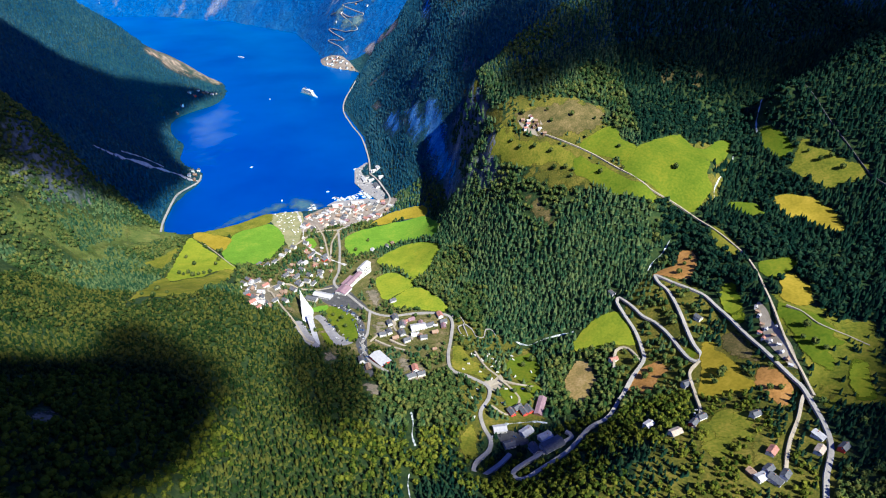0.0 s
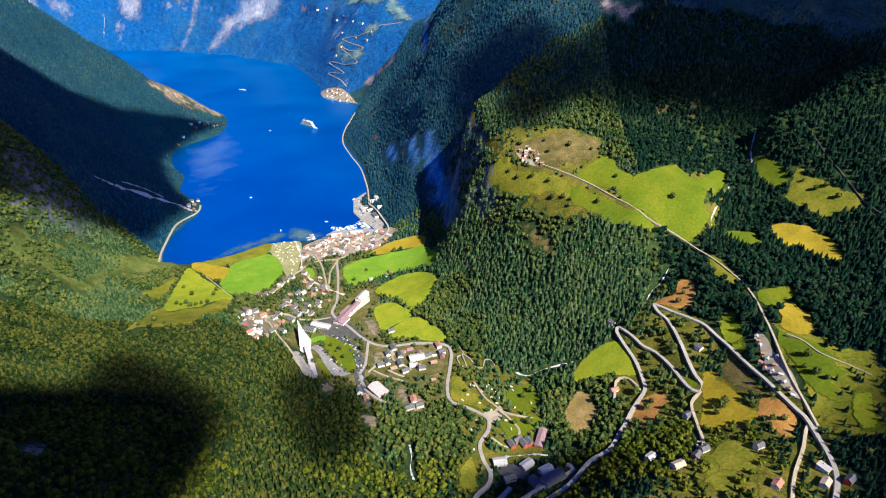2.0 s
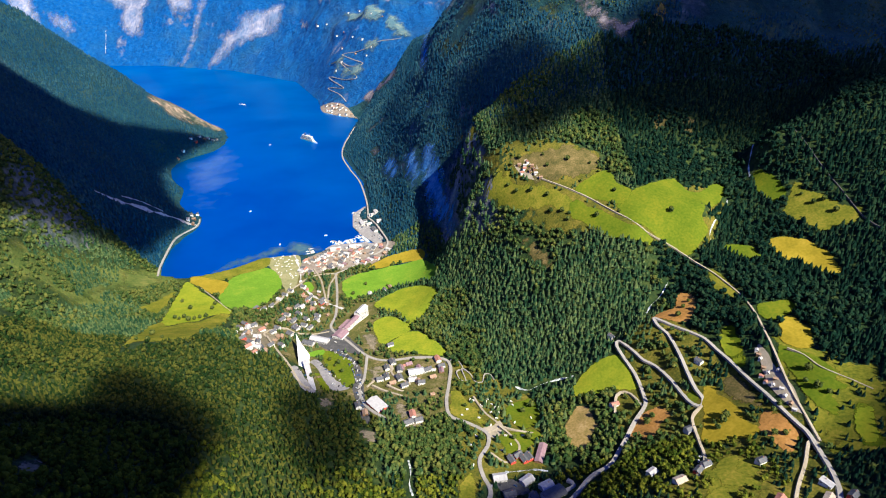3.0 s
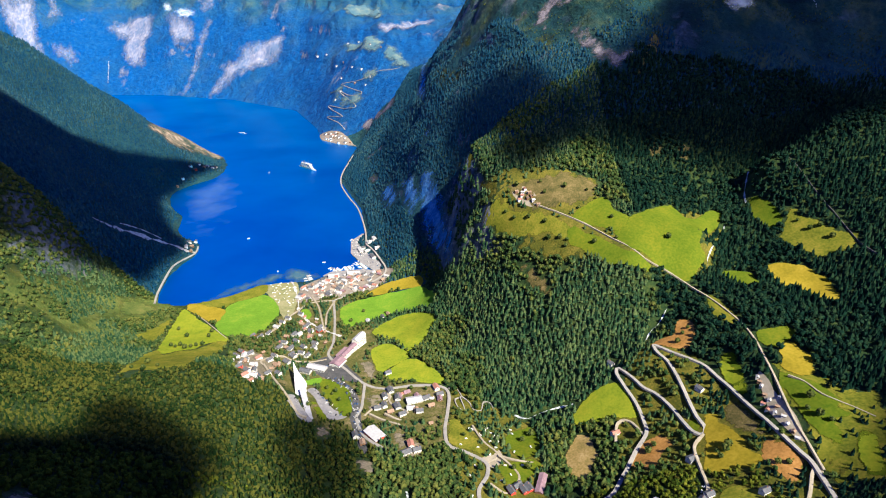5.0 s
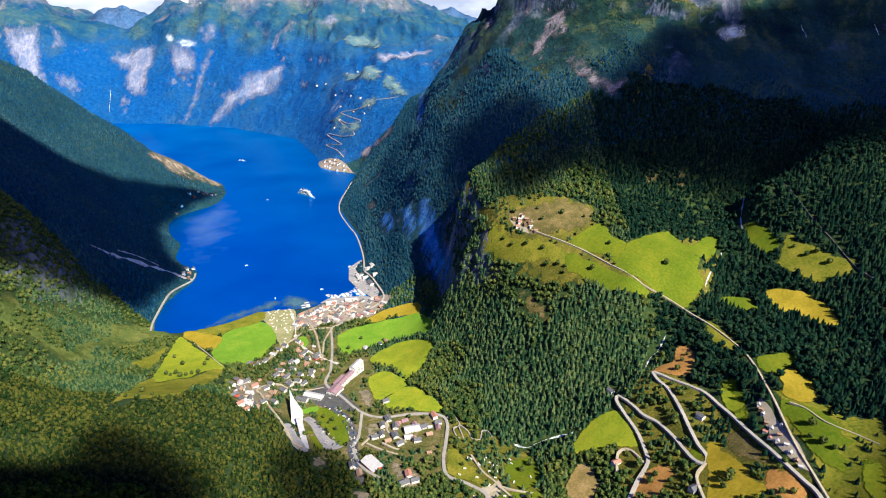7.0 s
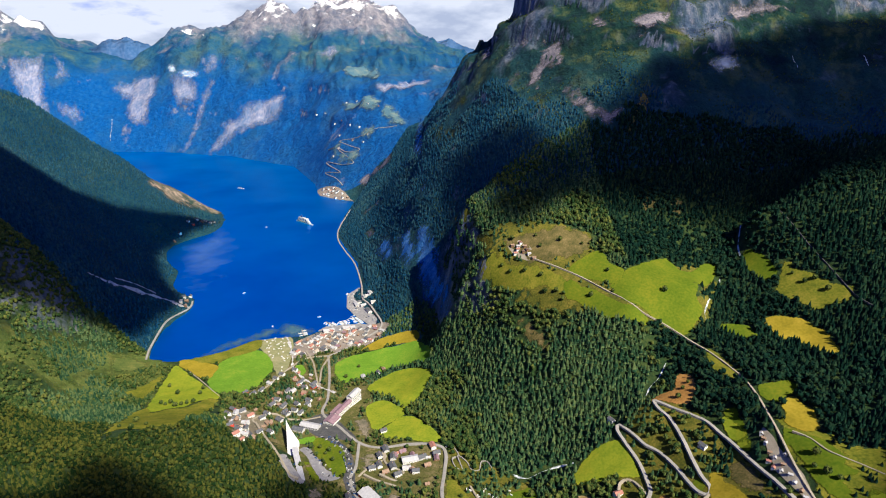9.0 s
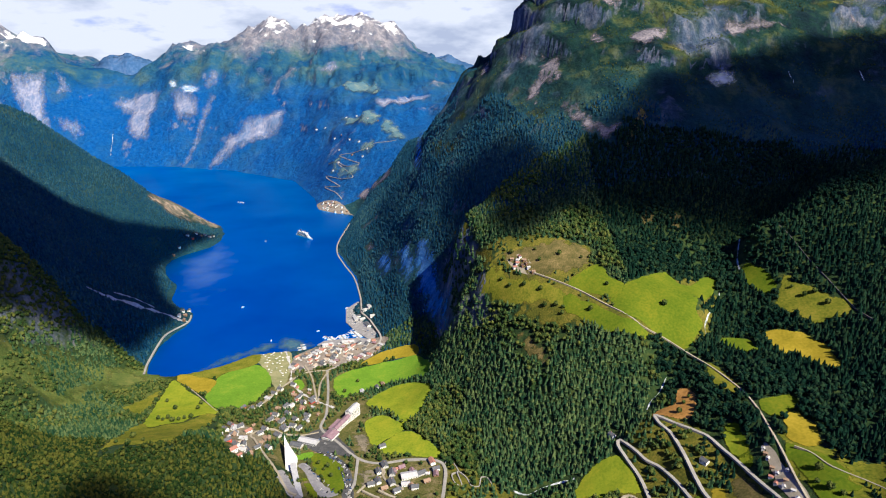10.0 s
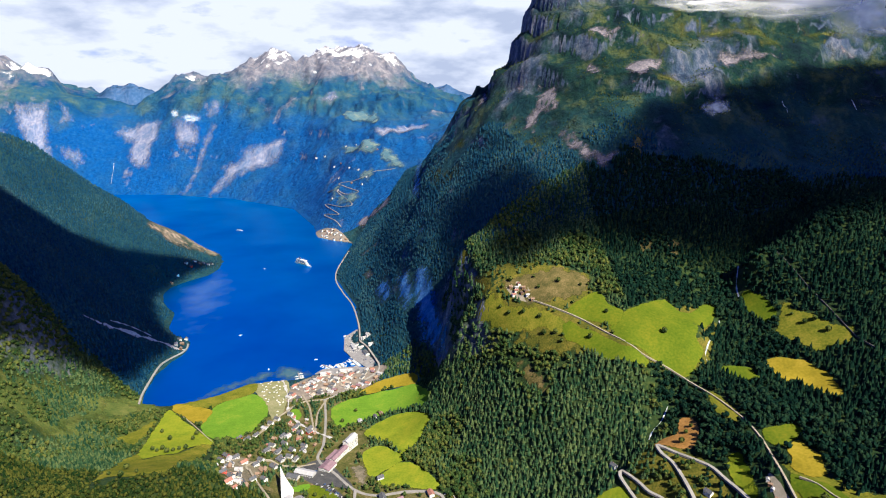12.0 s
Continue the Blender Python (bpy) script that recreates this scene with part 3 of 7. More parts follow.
def drape(ring, lift, step):
    """Corners and triangles of a sheet that lies on the ground within a ring."""
    ring = np.array(ring)
    n = len(ring)
    xs, ys = np.meshgrid(np.arange(ring[:, 0].min(), ring[:, 0].max(), step), np.arange(ring[:, 1].min(), ring[:, 1].max(), step))
    xs, ys = xs.ravel() + 0.3 * step * fractal(xs.ravel(), ys.ravel(), 3, 1, 5), ys.ravel()
    keep = inside(xs, ys, [tuple(r) for r in ring])
    keep &= offshore(xs, ys, [tuple(r) for r in ring]) > step * 0.4
    spots = [Vector(r) for r in ring] + [Vector(v) for v in zip(xs[keep], ys[keep])]
    made = geometry.delaunay_2d_cdt(spots, [(k, (k + 1) % n) for k in range(n)], [], 1, 1e-4)
    flat = np.array([tuple(v) for v in made[0]])
    return np.column_stack([flat, ground_at(flat[:, 0], flat[:, 1]) + lift]), np.array([list(f) for f in made[2]])


def meadow(points, mat, label, name="meadow", ragged=4.0, lift=0.7, step=7.0, open_ground=True, reach=1.0):
    ring = np.array(rounded(points, True, 5.0))
    ring = ring.mean(0) + (ring - ring.mean(0)) * reach
    ring += ragged * np.stack([fractal(ring[:, 0], ring[:, 1], 14, 3, 31), fractal(ring[:, 0], ring[:, 1], 14, 3, 47)], 1)
    ring = [tuple(r) for r in ring]
    if open_ground:
        OPEN_RINGS.append(ring)
    verts, tris = drape(ring, lift, step)
    me = mesh_of(name, verts, tris, mat, True)
    me.attributes.new("rim", "FLOAT", "POINT").data.foreach_set("value", offshore(verts[:, 0], verts[:, 1], ring).astype(np.float32))
    return tagged(new(name, me), label, name.replace("_", " "), kind="structure")


def lane(name, points, width, label):
    line = np.array(rounded(points, False, 4.0))
    ahead = np.gradient(line, axis=0)
    side = np.stack([ahead[:, 1], -ahead[:, 0]], 1) / (np.hypot(ahead[:, 0], ahead[:, 1])[:, None] + 1e-9)
    OPEN_LANES.append((line, width))
    level = np.max([ground_at(*(line + side * width * s).T) for s in (-0.5, -0.25, 0, 0.25, 0.5)], axis=0)
    for _ in range(3):
        level = np.maximum(level, np.convolve(np.pad(level, 6, mode="edge"), np.ones(13) / 13, "valid"))
    level = np.convolve(np.pad(level, 4, mode="edge"), np.ones(9) / 9, "valid")
    level = np.maximum(level, 1.2)
    broad = width * 0.78
    rows = []
    for s, lift in ((-0.62, -1.6), (-0.5, 0.75), (0.0, 0.85), (0.5, 0.75), (0.62, -1.6)):
        rows.append(np.column_stack([line + side * broad * s, level + lift]))
    verts = np.stack(rows, 1).reshape(-1, 3)
    k = (np.arange(len(line) - 1)[:, None] * 5 + np.arange(4)[None, :]).ravel()
    mat = TARMAC if width < 1.5 else ASPHALT if width > 5 or name == "footpath" and width < 2 else GRAVEL
    return tagged(new(name, mesh_of(name, verts, np.stack([k, k + 1, k + 6, k + 5], 1), mat)), label, name, kind="structure")


def scatter(x0, x1, y0, y1, step, rng):
    xs, ys = np.meshgrid(np.arange(x0, x1, step), np.arange(y0, y1, step))
    return xs.ravel() + rng.uniform(-0.48, 0.48, xs.size) * step, ys.ravel() + rng.uniform(-0.48, 0.48, xs.size) * step


def leaf_tree(rng, clumps, tufts):
    """A broad-leaved crown of uneven clumps with loose leafy tufts, one metre high, and a short stem."""
    t = (1 + 5 ** 0.5) / 2
    ico = np.array([(-1, t, 0), (1, t, 0), (-1, -t, 0), (1, -t, 0), (0, -1, t), (0, 1, t), (0, -1, -t), (0, 1, -t), (t, 0, -1), (t, 0, 1), (-t, 0, -1), (-t, 0, 1)]) / 1.902
    faces = np.array([(0, 11, 5), (0, 5, 1), (0, 1, 7), (0, 7, 10), (0, 10, 11), (1, 5, 9), (5, 11, 4), (11, 10, 2), (10, 7, 6), (7, 1, 8),
                      (3, 9, 4), (3, 4, 2), (3, 2, 6), (3, 6, 8), (3, 8, 9), (4, 9, 5), (2, 4, 11), (6, 2, 10), (8, 6, 7), (9, 8, 1)])
    verts, tris, count = [], [], 0
    for k in range(clumps):
        a = 2 * math.pi * k / max(1, clumps) + rng.uniform(0, 1)
        r = 0.0 if clumps == 1 else 0.15
        mid = np.array((r * math.cos(a), r * math.sin(a), 0.5 + (0.2 * k / clumps)))
        verts.append(mid + ico * rng.uniform(0.75, 1.2, (12, 1)) * (0.26, 0.26, 0.34))
        tris.append(faces + count)
        count += 12
    for k in range(tufts):
        d = rng.normal(0, 1, 3)
        d /= np.linalg.norm(d)
        mid = d * (0.33, 0.33, 0.38) + (0, 0, 0.56)
        corners = mid + rng.normal(0, 0.085, (3, 3))
        verts.append(corners)
        tris.append(np.array([(0, 1, 2)]) + count)
        count += 3
    return np.concatenate(verts), np.concatenate(tris)


thin_out([(-397, 884), (-366, 994), (-330, 1150), (-252, 1153), (-199, 1155), (-122, 1033), (-121, 914), (-90, 804), (9, 734), (8, 597), (-54, 564), (-126, 629), (-198, 656), (-275, 756), (-320, 715)], 0.6)
meadow([(-397, 884), (-366, 994), (-330, 1150), (-252, 1153), (-199, 1155), (-122, 1033), (-121, 914), (-90, 804), (9, 734), (8, 597), (-54, 564), (-126, 629), (-198, 656), (-275, 756), (-320, 715)], YARD_GRASS, "patchy village lawns and gardens", name="grassland", ragged=8, lift=0.3, step=8, open_ground=False)
thin_out([(9, 734), (79, 679), (124, 631), (128, 525), (115, 464), (54, 455), (31, 398), (13, 407), (8, 531)], 0.6)
meadow([(9, 734), (79, 679), (124, 631), (128, 525), (115, 464), (54, 455), (31, 398), (13, 407), (8, 531)], ROUGH, "patchy olive campsite grass", name="grassland", ragged=8, lift=0.3, step=8, open_ground=False)
thin_out([(270, 436), (310, 439), (370, 394), (316, 283), (126, 309), (199, 369)], 0.72)
meadow([(270, 436), (310, 439), (370, 394), (316, 283), (126, 309), (199, 369)], ROUGH, "rough olive hillside pasture among birch trees", name="grassland", ragged=8, lift=0.3, step=8, open_ground=False)
thin_out([(302, 703), (346, 616), (360, 517), (368, 406), (278, 444), (208, 481), (241, 639)], 0.72)
meadow([(302, 703), (346, 616), (360, 517), (368, 406), (278, 444), (208, 481), (241, 639)], ROUGH, "rough grass between the hairpin bends", name="grassland", ragged=8, lift=0.3, step=8, open_ground=False)
thin_out([(399, 572), (433, 529), (461, 461), (409, 375), (384, 387), (372, 414)], 0.25)
meadow([(399, 572), (433, 529), (461, 461), (409, 375), (384, 387), (372, 414)], OLIVE, "rough green pasture on the eastern slope", name="grassland", ragged=8, lift=0.3, step=8, open_ground=False)
thin_out([(-755, 860), (-763, 935), (-746, 1033), (-668, 1167), (-578, 1088), (-514, 864), (-466, 646), (-635, 822), (-681, 825), (-719, 790)], 0.8)
meadow([(-755, 860), (-763, 935), (-746, 1033), (-668, 1167), (-578, 1088), (-514, 864), (-466, 646), (-635, 822), (-681, 825), (-719, 790)], SLOPE_GRASS, "soft green scrubby slope above the bay", name="grassland", ragged=8, lift=0.3, step=8, open_ground=False)
thin_out([(77, 1106), (284, 1020), (279, 967), (312, 900), (382, 921), (496, 954), (404, 789), (223, 851), (114, 998)], 0.3)
meadow([(77, 1106), (284, 1020), (279, 967), (312, 900), (382, 921), (496, 954), (404, 789), (223, 851), (114, 998)], ROUGH, "rough pasture round the mountain farm", name="grassland", ragged=8, lift=0.3, step=8, open_ground=False)
thin_out([(-493, 823), (-421, 949), (-362, 797), (-411, 674), (-459, 635)], 0.12)
thin_out([(-437, 1201), (-430, 1257), (-371, 1270), (-337, 1212), (-308, 1032), (-343, 1020), (-410, 1151)], 0.0)


meadow([(-480, 1081), (-471, 1117), (-421, 1151), (-383, 1116), (-360, 1058), (-370, 985), (-404, 956), (-436, 967), (-471, 1018)], GRASS, "bright green mown hay meadow beside the campsite", ragged=2, lift=0.63, reach=1.09)
meadow([(-575, 1130), (-542, 1161), (-473, 1198), (-438, 1219), (-422, 1162), (-476, 1125), (-492, 1104)], OLIVE, "olive green pasture strip along the lake shore", ragged=2, lift=0.66, reach=1.09)
meadow([(-569, 1096), (-569, 1122), (-490, 1091), (-480, 1049), (-489, 1027), (-537, 1069)], STRAW, "freshly cut yellow hay field", ragged=2, lift=0.69, reach=1.09)
meadow([(-573, 1087), (-519, 1035), (-429, 944), (-431, 917), (-452, 903), (-458, 869), (-480, 851), (-492, 838), (-519, 870), (-548, 960), (-565, 1027)], BRIGHT, "large green hay meadow on a low hillside", ragged=2, lift=0.72, reach=1.09)
meadow([(-511, 849), (-483, 820), (-473, 837), (-450, 854), (-436, 906), (-416, 900), (-400, 809), (-390, 711), (-423, 693), (-456, 690), (-466, 655), (-473, 697), (-510, 798)], OLIVE, "dry brownish pasture with bushes on a hillside", ragged=3, lift=0.75, reach=1.09)
meadow([(-593, 931), (-589, 1006), (-590, 1064), (-561, 977), (-552, 921), (-578, 926)], OLIVE, "dry olive grass field on the valley side", ragged=4, lift=0.78, reach=1.09)
meadow([(-175, 1161), (-134, 1210), (-86, 1217), (-56, 1195), (-55, 1161), (-97, 1171), (-142, 1157)], STRAW, "ripe yellow barley strip beside the village", ragged=2, lift=0.81, reach=1.09)
meadow([(-218, 1084), (-191, 1125), (-129, 1152), (-57, 1153), (-27, 1075), (-31, 1041), (-65, 1064), (-108, 1061), (-149, 1036), (-185, 997), (-206, 1024)], GRASS, "long green hay meadow above the village", ragged=2, lift=0.84, reach=1.09)
meadow([(-136, 961), (-116, 1014), (-82, 1042), (-39, 1020), (-18, 974), (-30, 924), (-45, 886), (-62, 867), (-84, 903), (-108, 930)], BRIGHT, "bright yellow-green sloping hay meadow", ragged=2, lift=0.87, reach=1.09)
meadow([(-130, 884), (-105, 902), (-82, 880), (-61, 847), (-88, 820), (-106, 806), (-121, 831)], BRIGHT, "bright green meadow below the forest edge", ragged=2, lift=0.90, reach=1.09)
meadow([(-95, 794), (-73, 826), (-50, 831), (-22, 797), (2, 754), (-16, 751), (-50, 767), (-84, 775)], BRIGHT, "yellow-green meadow above the road bend", ragged=2, lift=0.93, reach=1.09)
meadow([(-311, 1073), (-295, 1081), (-283, 1047), (-291, 1024)], GRASS, "small green lawn in the village", ragged=2, lift=0.60, reach=1.09)
meadow([(13, 663), (43, 613), (56, 565), (31, 576), (8, 592), (7, 626)], OLIVE, "yellow-green campsite lawn")
meadow([(74, 542), (115, 549), (123, 537), (109, 520), (82, 503), (74, 520)], LIME, "green campsite lawn with pitches")
meadow([(87, 606), (123, 622), (127, 563), (99, 557)], LIME, "green campsite lawn beside the river")
meadow([(-215, 785), (-190, 790), (-163, 767), (-145, 725), (-142, 693), (-149, 679), (-169, 702), (-192, 738)], LIME, "round green lawn inside a curved road")
meadow([(-237, 789), (-209, 795), (-214, 778), (-230, 773)], GRASS, "small green lawn beside the white hall")
meadow([(-213, 733), (-210, 734), (-173, 670), (-182, 662), (-205, 704)], LIME, "narrow green lawn beside a car park")
meadow([(-700, 844), (-700, 862), (-676, 853), (-656, 909), (-644, 898), (-653, 840), (-673, 837)], SLOPE_GRASS, "soft green clearing on the wooded slope")
meadow([(-666, 879), (-679, 942), (-694, 1039), (-706, 1077), (-691, 1124), (-630, 1107), (-643, 1033), (-662, 961), (-654, 896)], SLOPE_GRASS, "small pale green clearing on the slope")
meadow([(-750, 873), (-765, 920), (-734, 878), (-710, 821), (-723, 828)], SLOPE_GRASS, "scrubby olive slope below the cliffs")
meadow([(17, 456), (36, 480), (39, 436), (26, 412), (15, 426)], OLIVE, "grassy bank beside the valley road")
meadow([(315, 535), (325, 530), (325, 503), (329, 484), (328, 462), (335, 453), (327, 442), (313, 445), (286, 455), (296, 489)], STRAW, "yellow hillside field between hairpin bends", ragged=3, lift=0.63, reach=1.09)
meadow([(220, 499), (231, 521), (256, 533), (267, 525), (267, 509), (250, 495), (241, 478), (223, 489)], CLAY, "orange-brown cleared slope below the hairpins", ragged=3, lift=0.66, reach=1.09)
meadow([(342, 465), (349, 468), (355, 458), (359, 438), (360, 429), (340, 408), (337, 422), (333, 437), (335, 450)], CLAY, "orange-brown bare slope beside the road", ragged=3, lift=0.69, reach=1.09)
meadow([(343, 547), (350, 534), (354, 505), (349, 476), (335, 483), (329, 507), (334, 535)], FARM_TAN, "brown cleared slope below the road", ragged=3, lift=0.72, reach=1.09)
meadow([(371, 617), (376, 607), (370, 575), (367, 552), (357, 539), (355, 559), (361, 597)], LIME, "small steep green clearing", ragged=3, lift=0.75, reach=1.09)
meadow([(303, 683), (318, 694), (332, 693), (345, 718), (361, 712), (360, 690), (344, 660), (327, 653), (313, 669)], CLAY, "orange-brown bare clearing above the hairpin", ragged=3, lift=0.78, reach=1.09)
meadow([(187, 622), (205, 642), (221, 649), (247, 639), (249, 608), (250, 578), (220, 590), (189, 600)], BRIGHT, "bright green meadow inside the road bend", ragged=3, lift=0.81, reach=1.09)
meadow([(153, 533), (166, 563), (181, 579), (192, 564), (192, 539), (178, 508), (159, 503)], TAN, "tan clearing among birch trees", ragged=3, lift=0.84, reach=1.09)
meadow([(416, 632), (435, 638), (455, 635), (453, 616), (433, 606), (412, 602)], LIME, "green meadow beside the upper road", ragged=3, lift=0.87, reach=1.09)
meadow([(423, 596), (439, 602), (444, 578), (435, 547), (433, 530), (421, 534), (411, 544), (408, 563)], STRAW, "yellow mown hillside field", ragged=3, lift=0.90, reach=1.09)
meadow([(399, 554), (406, 535), (421, 517), (421, 486), (419, 458), (409, 469), (396, 433), (388, 448), (386, 468), (389, 497), (394, 529)], LIME, "long green pasture beside the upper road", ragged=5, lift=0.93, reach=1.09)
meadow([(429, 507), (441, 491), (467, 492), (454, 473), (436, 466), (421, 473)], OLIVE, "dry olive pasture at the wood edge", ragged=5, lift=0.60, reach=1.09)
meadow([(414, 438), (427, 439), (416, 408), (409, 388), (396, 394), (404, 413)], LIME, "green paddock at the wood edge", ragged=3, lift=0.63, reach=1.09)
meadow([(383, 437), (389, 425), (386, 403), (377, 406)], ROUGH, "rough green pasture below the farm lane", ragged=3, lift=0.66, reach=1.09)
meadow([(262, 393), (291, 409), (312, 402), (291, 376), (271, 355), (245, 342), (245, 361)], OLIVE, "yellow-green rough pasture below the farm track", ragged=6, lift=0.69, reach=1.09)
meadow([(297, 373), (310, 355), (292, 328), (279, 339)], ROUGH, "rough olive pasture beside the near road", ragged=5, lift=0.72, reach=1.09)
meadow([(507, 790), (532, 781), (549, 751), (555, 716), (541, 676), (530, 683), (522, 722), (504, 750)], STRAW, "yellow mown field between dark woods", ragged=3, lift=0.75, reach=1.09)
meadow([(367, 616), (366, 592), (369, 562), (365, 545), (355, 548), (355, 572), (355, 602)], BRIGHT, "bright green glade beside the hairpin road", ragged=3, lift=1.05, reach=1.05)
meadow([(418, 442), (427, 437), (411, 395), (398, 396), (404, 417)], BRIGHT, "bright mown field on the eastern slope", ragged=3, lift=1.05, reach=1.05)
meadow([(275, 416), (295, 414), (306, 399), (288, 370), (262, 358), (252, 379)], OLIVE, "yellow-green grassy clearing among birch trees", ragged=16, lift=1.05)
meadow([(304, 539), (308, 527), (301, 513), (295, 520), (294, 533)], LIME, "grass patch inside the hairpin bend", ragged=3, lift=1.05, reach=1.05)
meadow([(574, 890), (589, 852), (609, 812), (612, 770), (589, 764), (559, 794), (550, 823), (560, 862)], OLIVE, "olive rough pasture on the eastern slope", ragged=7, lift=0.78, reach=1.09)
meadow([(547, 949), (558, 934), (564, 899), (558, 875), (542, 877), (536, 912)], LIME, "small green clearing among trees", ragged=3, lift=0.81, reach=1.09)
meadow([(445, 801), (475, 793), (478, 760), (461, 760), (446, 784)], LIME, "narrow green clearing in the woods", ragged=3, lift=0.84, reach=1.09)
meadow([(293, 875), (324, 898), (355, 910), (403, 937), (418, 906), (476, 953), (483, 925), (421, 856), (420, 829), (402, 808), (385, 792), (369, 803), (340, 818), (306, 843)], LIME, "large bright green farm meadow on a shelf", ragged=3, lift=0.87, reach=1.09)
meadow([(233, 930), (263, 953), (289, 957), (297, 926), (313, 901), (292, 879), (266, 901)], LIME, "green pasture above the farm road", ragged=3, lift=0.90, reach=1.09)
meadow([(226, 914), (254, 886), (290, 839), (321, 816), (326, 802), (277, 814), (241, 858), (220, 883)], LIME, "green farm meadow below the gravel road", ragged=3, lift=0.93, reach=1.09)
meadow([(82, 1030), (107, 1035), (143, 993), (189, 955), (217, 920), (212, 901), (178, 931), (141, 952), (111, 987)], OLIVE, "yellow-green pasture below the mountain farm", ragged=5, lift=0.60, reach=1.09)
meadow([(131, 950), (177, 925), (212, 892), (216, 861), (188, 890), (154, 921)], ROUGH, "rough olive hillside pasture", ragged=6, lift=0.63, reach=1.09)
meadow([(135, 1034), (176, 1032), (227, 1032), (266, 1019), (277, 986), (247, 961), (209, 963), (172, 982)], FARM_TAN, "brown rocky pasture behind the farm", ragged=8, lift=0.66, reach=1.09)
meadow([(46, 1383), (65, 1182), (97, 1089), (113, 1037), (92, 1063), (63, 1157), (46, 1205)], ROUGH, "narrow olive clearing running up the mountainside", ragged=5, lift=0.69, reach=1.09)
meadow([(398, 751), (411, 715), (408, 669), (393, 679), (389, 714)], OLIVE, "olive clearing at the road junction", ragged=3, lift=0.72, reach=1.09)
lane("road", [(-250, 1128), (-228, 1027), (-211, 920), (-210, 867), (-171, 819), (-131, 770), (-95, 750), (-48, 752), (-5, 741), (9, 721), (7, 672), (3, 627), (8, 590), (31, 571), (55, 548), (55, 523), (43, 495), (45, 469), (52, 445), (48, 427), (35, 410), (30, 395), (38, 388), (56, 403), (72, 422)], 6, "grey two-lane valley road through the village")
lane("road", [(302, 271), (324, 311), (342, 336), (351, 354), (358, 379), (364, 408), (366, 426), (363, 439), (359, 465), (358, 493), (356, 525), (353, 561), (348, 586), (343, 612), (332, 630), (315, 653), (304, 669), (298, 674), (299, 658), (306, 642), (308, 621), (308, 594), (307, 566), (306, 536), (308, 519), (302, 509), (294, 514), (291, 533), (289, 566), (281, 599), (269, 617), (264, 635), (258, 653), (251, 667), (246, 659), (250, 634), (256, 598), (255, 561), (251, 542), (230, 516), (211, 488), (205, 481)], 5.6, "grey two-lane hairpin road on the hillside")
lane("road", [(205, 481), (187, 458), (162, 444), (134, 415), (104, 395), (81, 383), (72, 393), (91, 410), (125, 430), (145, 443), (139, 451)], 5.6, "grey road winding through the shaded valley bottom")
lane("road", [(167, 986), (207, 950), (249, 909), (285, 859), (321, 816), (355, 802), (377, 781), (400, 739), (409, 674), (406, 622), (397, 574), (388, 528), (377, 475), (373, 438), (370, 411)], 3.0, "pale gravel farm road climbing the valley side")
lane("road", [(-131, 770), (-127, 705), (-131, 675), (-113, 629), (-80, 594)], 5.5, "grey village street past the church green")
lane("road", [(-212, 1435), (-234, 1572), (-276, 1737), (-326, 1860), (-376, 2005), (-392, 2160), (-373, 2315)], 5.5, "grey lakeside road along the eastern shore")
lane("road", [(-246, 1122), (-250, 1057), (-238, 972), (-256, 1028), (-277, 1095), (-304, 1151)], 4.5, "grey village lane beside the hotel")
lane("road", [(-314, 820), (-275, 756), (-244, 710), (-217, 667), (-201, 658)], 4, "narrow lane below the wooded hill")
lane("road", [(55, 548), (73, 565), (56, 594), (42, 633)], 3.5, "light gravel track across the campsite")
lane("road", [(73, 560), (86, 541), (94, 517), (77, 490), (57, 505)], 3.5, "light gravel campsite loop")
lane("road", [(73, 560), (98, 549), (123, 541)], 3.5, "light gravel campsite lane")
lane("road", [(-90, 750), (-82, 708), (-53, 679), (-61, 661), (-88, 679)], 4, "narrow lane among the lower houses")
lane("road", [(249, 542), (241, 575), (226, 574), (216, 544)], 4, "narrow driveway to a hillside house")
lane("road", [(302, 508), (284, 490), (277, 455), (270, 424), (250, 396)], 4, "narrow lane below the hairpin")
lane("road", [(370, 411), (362, 414), (343, 387), (317, 354), (294, 316)], 4, "narrow farm lane")
lane("road", [(-314, 820), (-325, 838), (-312, 855), (-293, 861), (-271, 849), (-239, 845), (-211, 853)], 4, "grey lane among the village houses")
lane("road", [(-120, 681), (-107, 701), (-92, 713), (-83, 722), (-91, 746)], 4, "grey lane among the hillside houses")
lane("road", [(-112, 683), (-93, 669), (-72, 655), (-56, 645)], 3.5, "grey lane below the hillside houses")
lane("footpath", [(402, 540), (413, 526), (417, 500), (432, 474), (443, 456)], 2.2, "pale footpath across the pasture")
lane("footpath", [(-532, 1061), (-485, 1012), (-421, 935)], 2.2, "pale footpath between the hay meadows")
lane("footpath", [(9, 732), (15, 738), (20, 735), (29, 711), (19, 704), (23, 684), (33, 677), (27, 708), (40, 694), (46, 676), (57, 673), (62, 691), (72, 687), (76, 672)], 1.9, "pale winding footpath at the forest edge")
lane("road", [(-250, 1128), (-215, 1170), (-174, 1226), (-144, 1281), (-180, 1380), (-212, 1435)], 5.5, "grey harbour road along the quay")
lane("road", [(-250, 1128), (-297, 1114), (-323, 1062), (-342, 994), (-353, 950)], 5, "grey campsite road beside the stream")
lane("road", [(-656, 1121), (-675, 1186), (-692, 1305), (-673, 1391), (-682, 1439)], 5.05, "grey shore road along the western bay")


# Building materials.
WHITE = material("white_painted_boards", [(0.50, 0.50, 0.49), (0.66, 0.66, 0.64), (0.76, 0.75, 0.73)], 3, 8, 0.7)
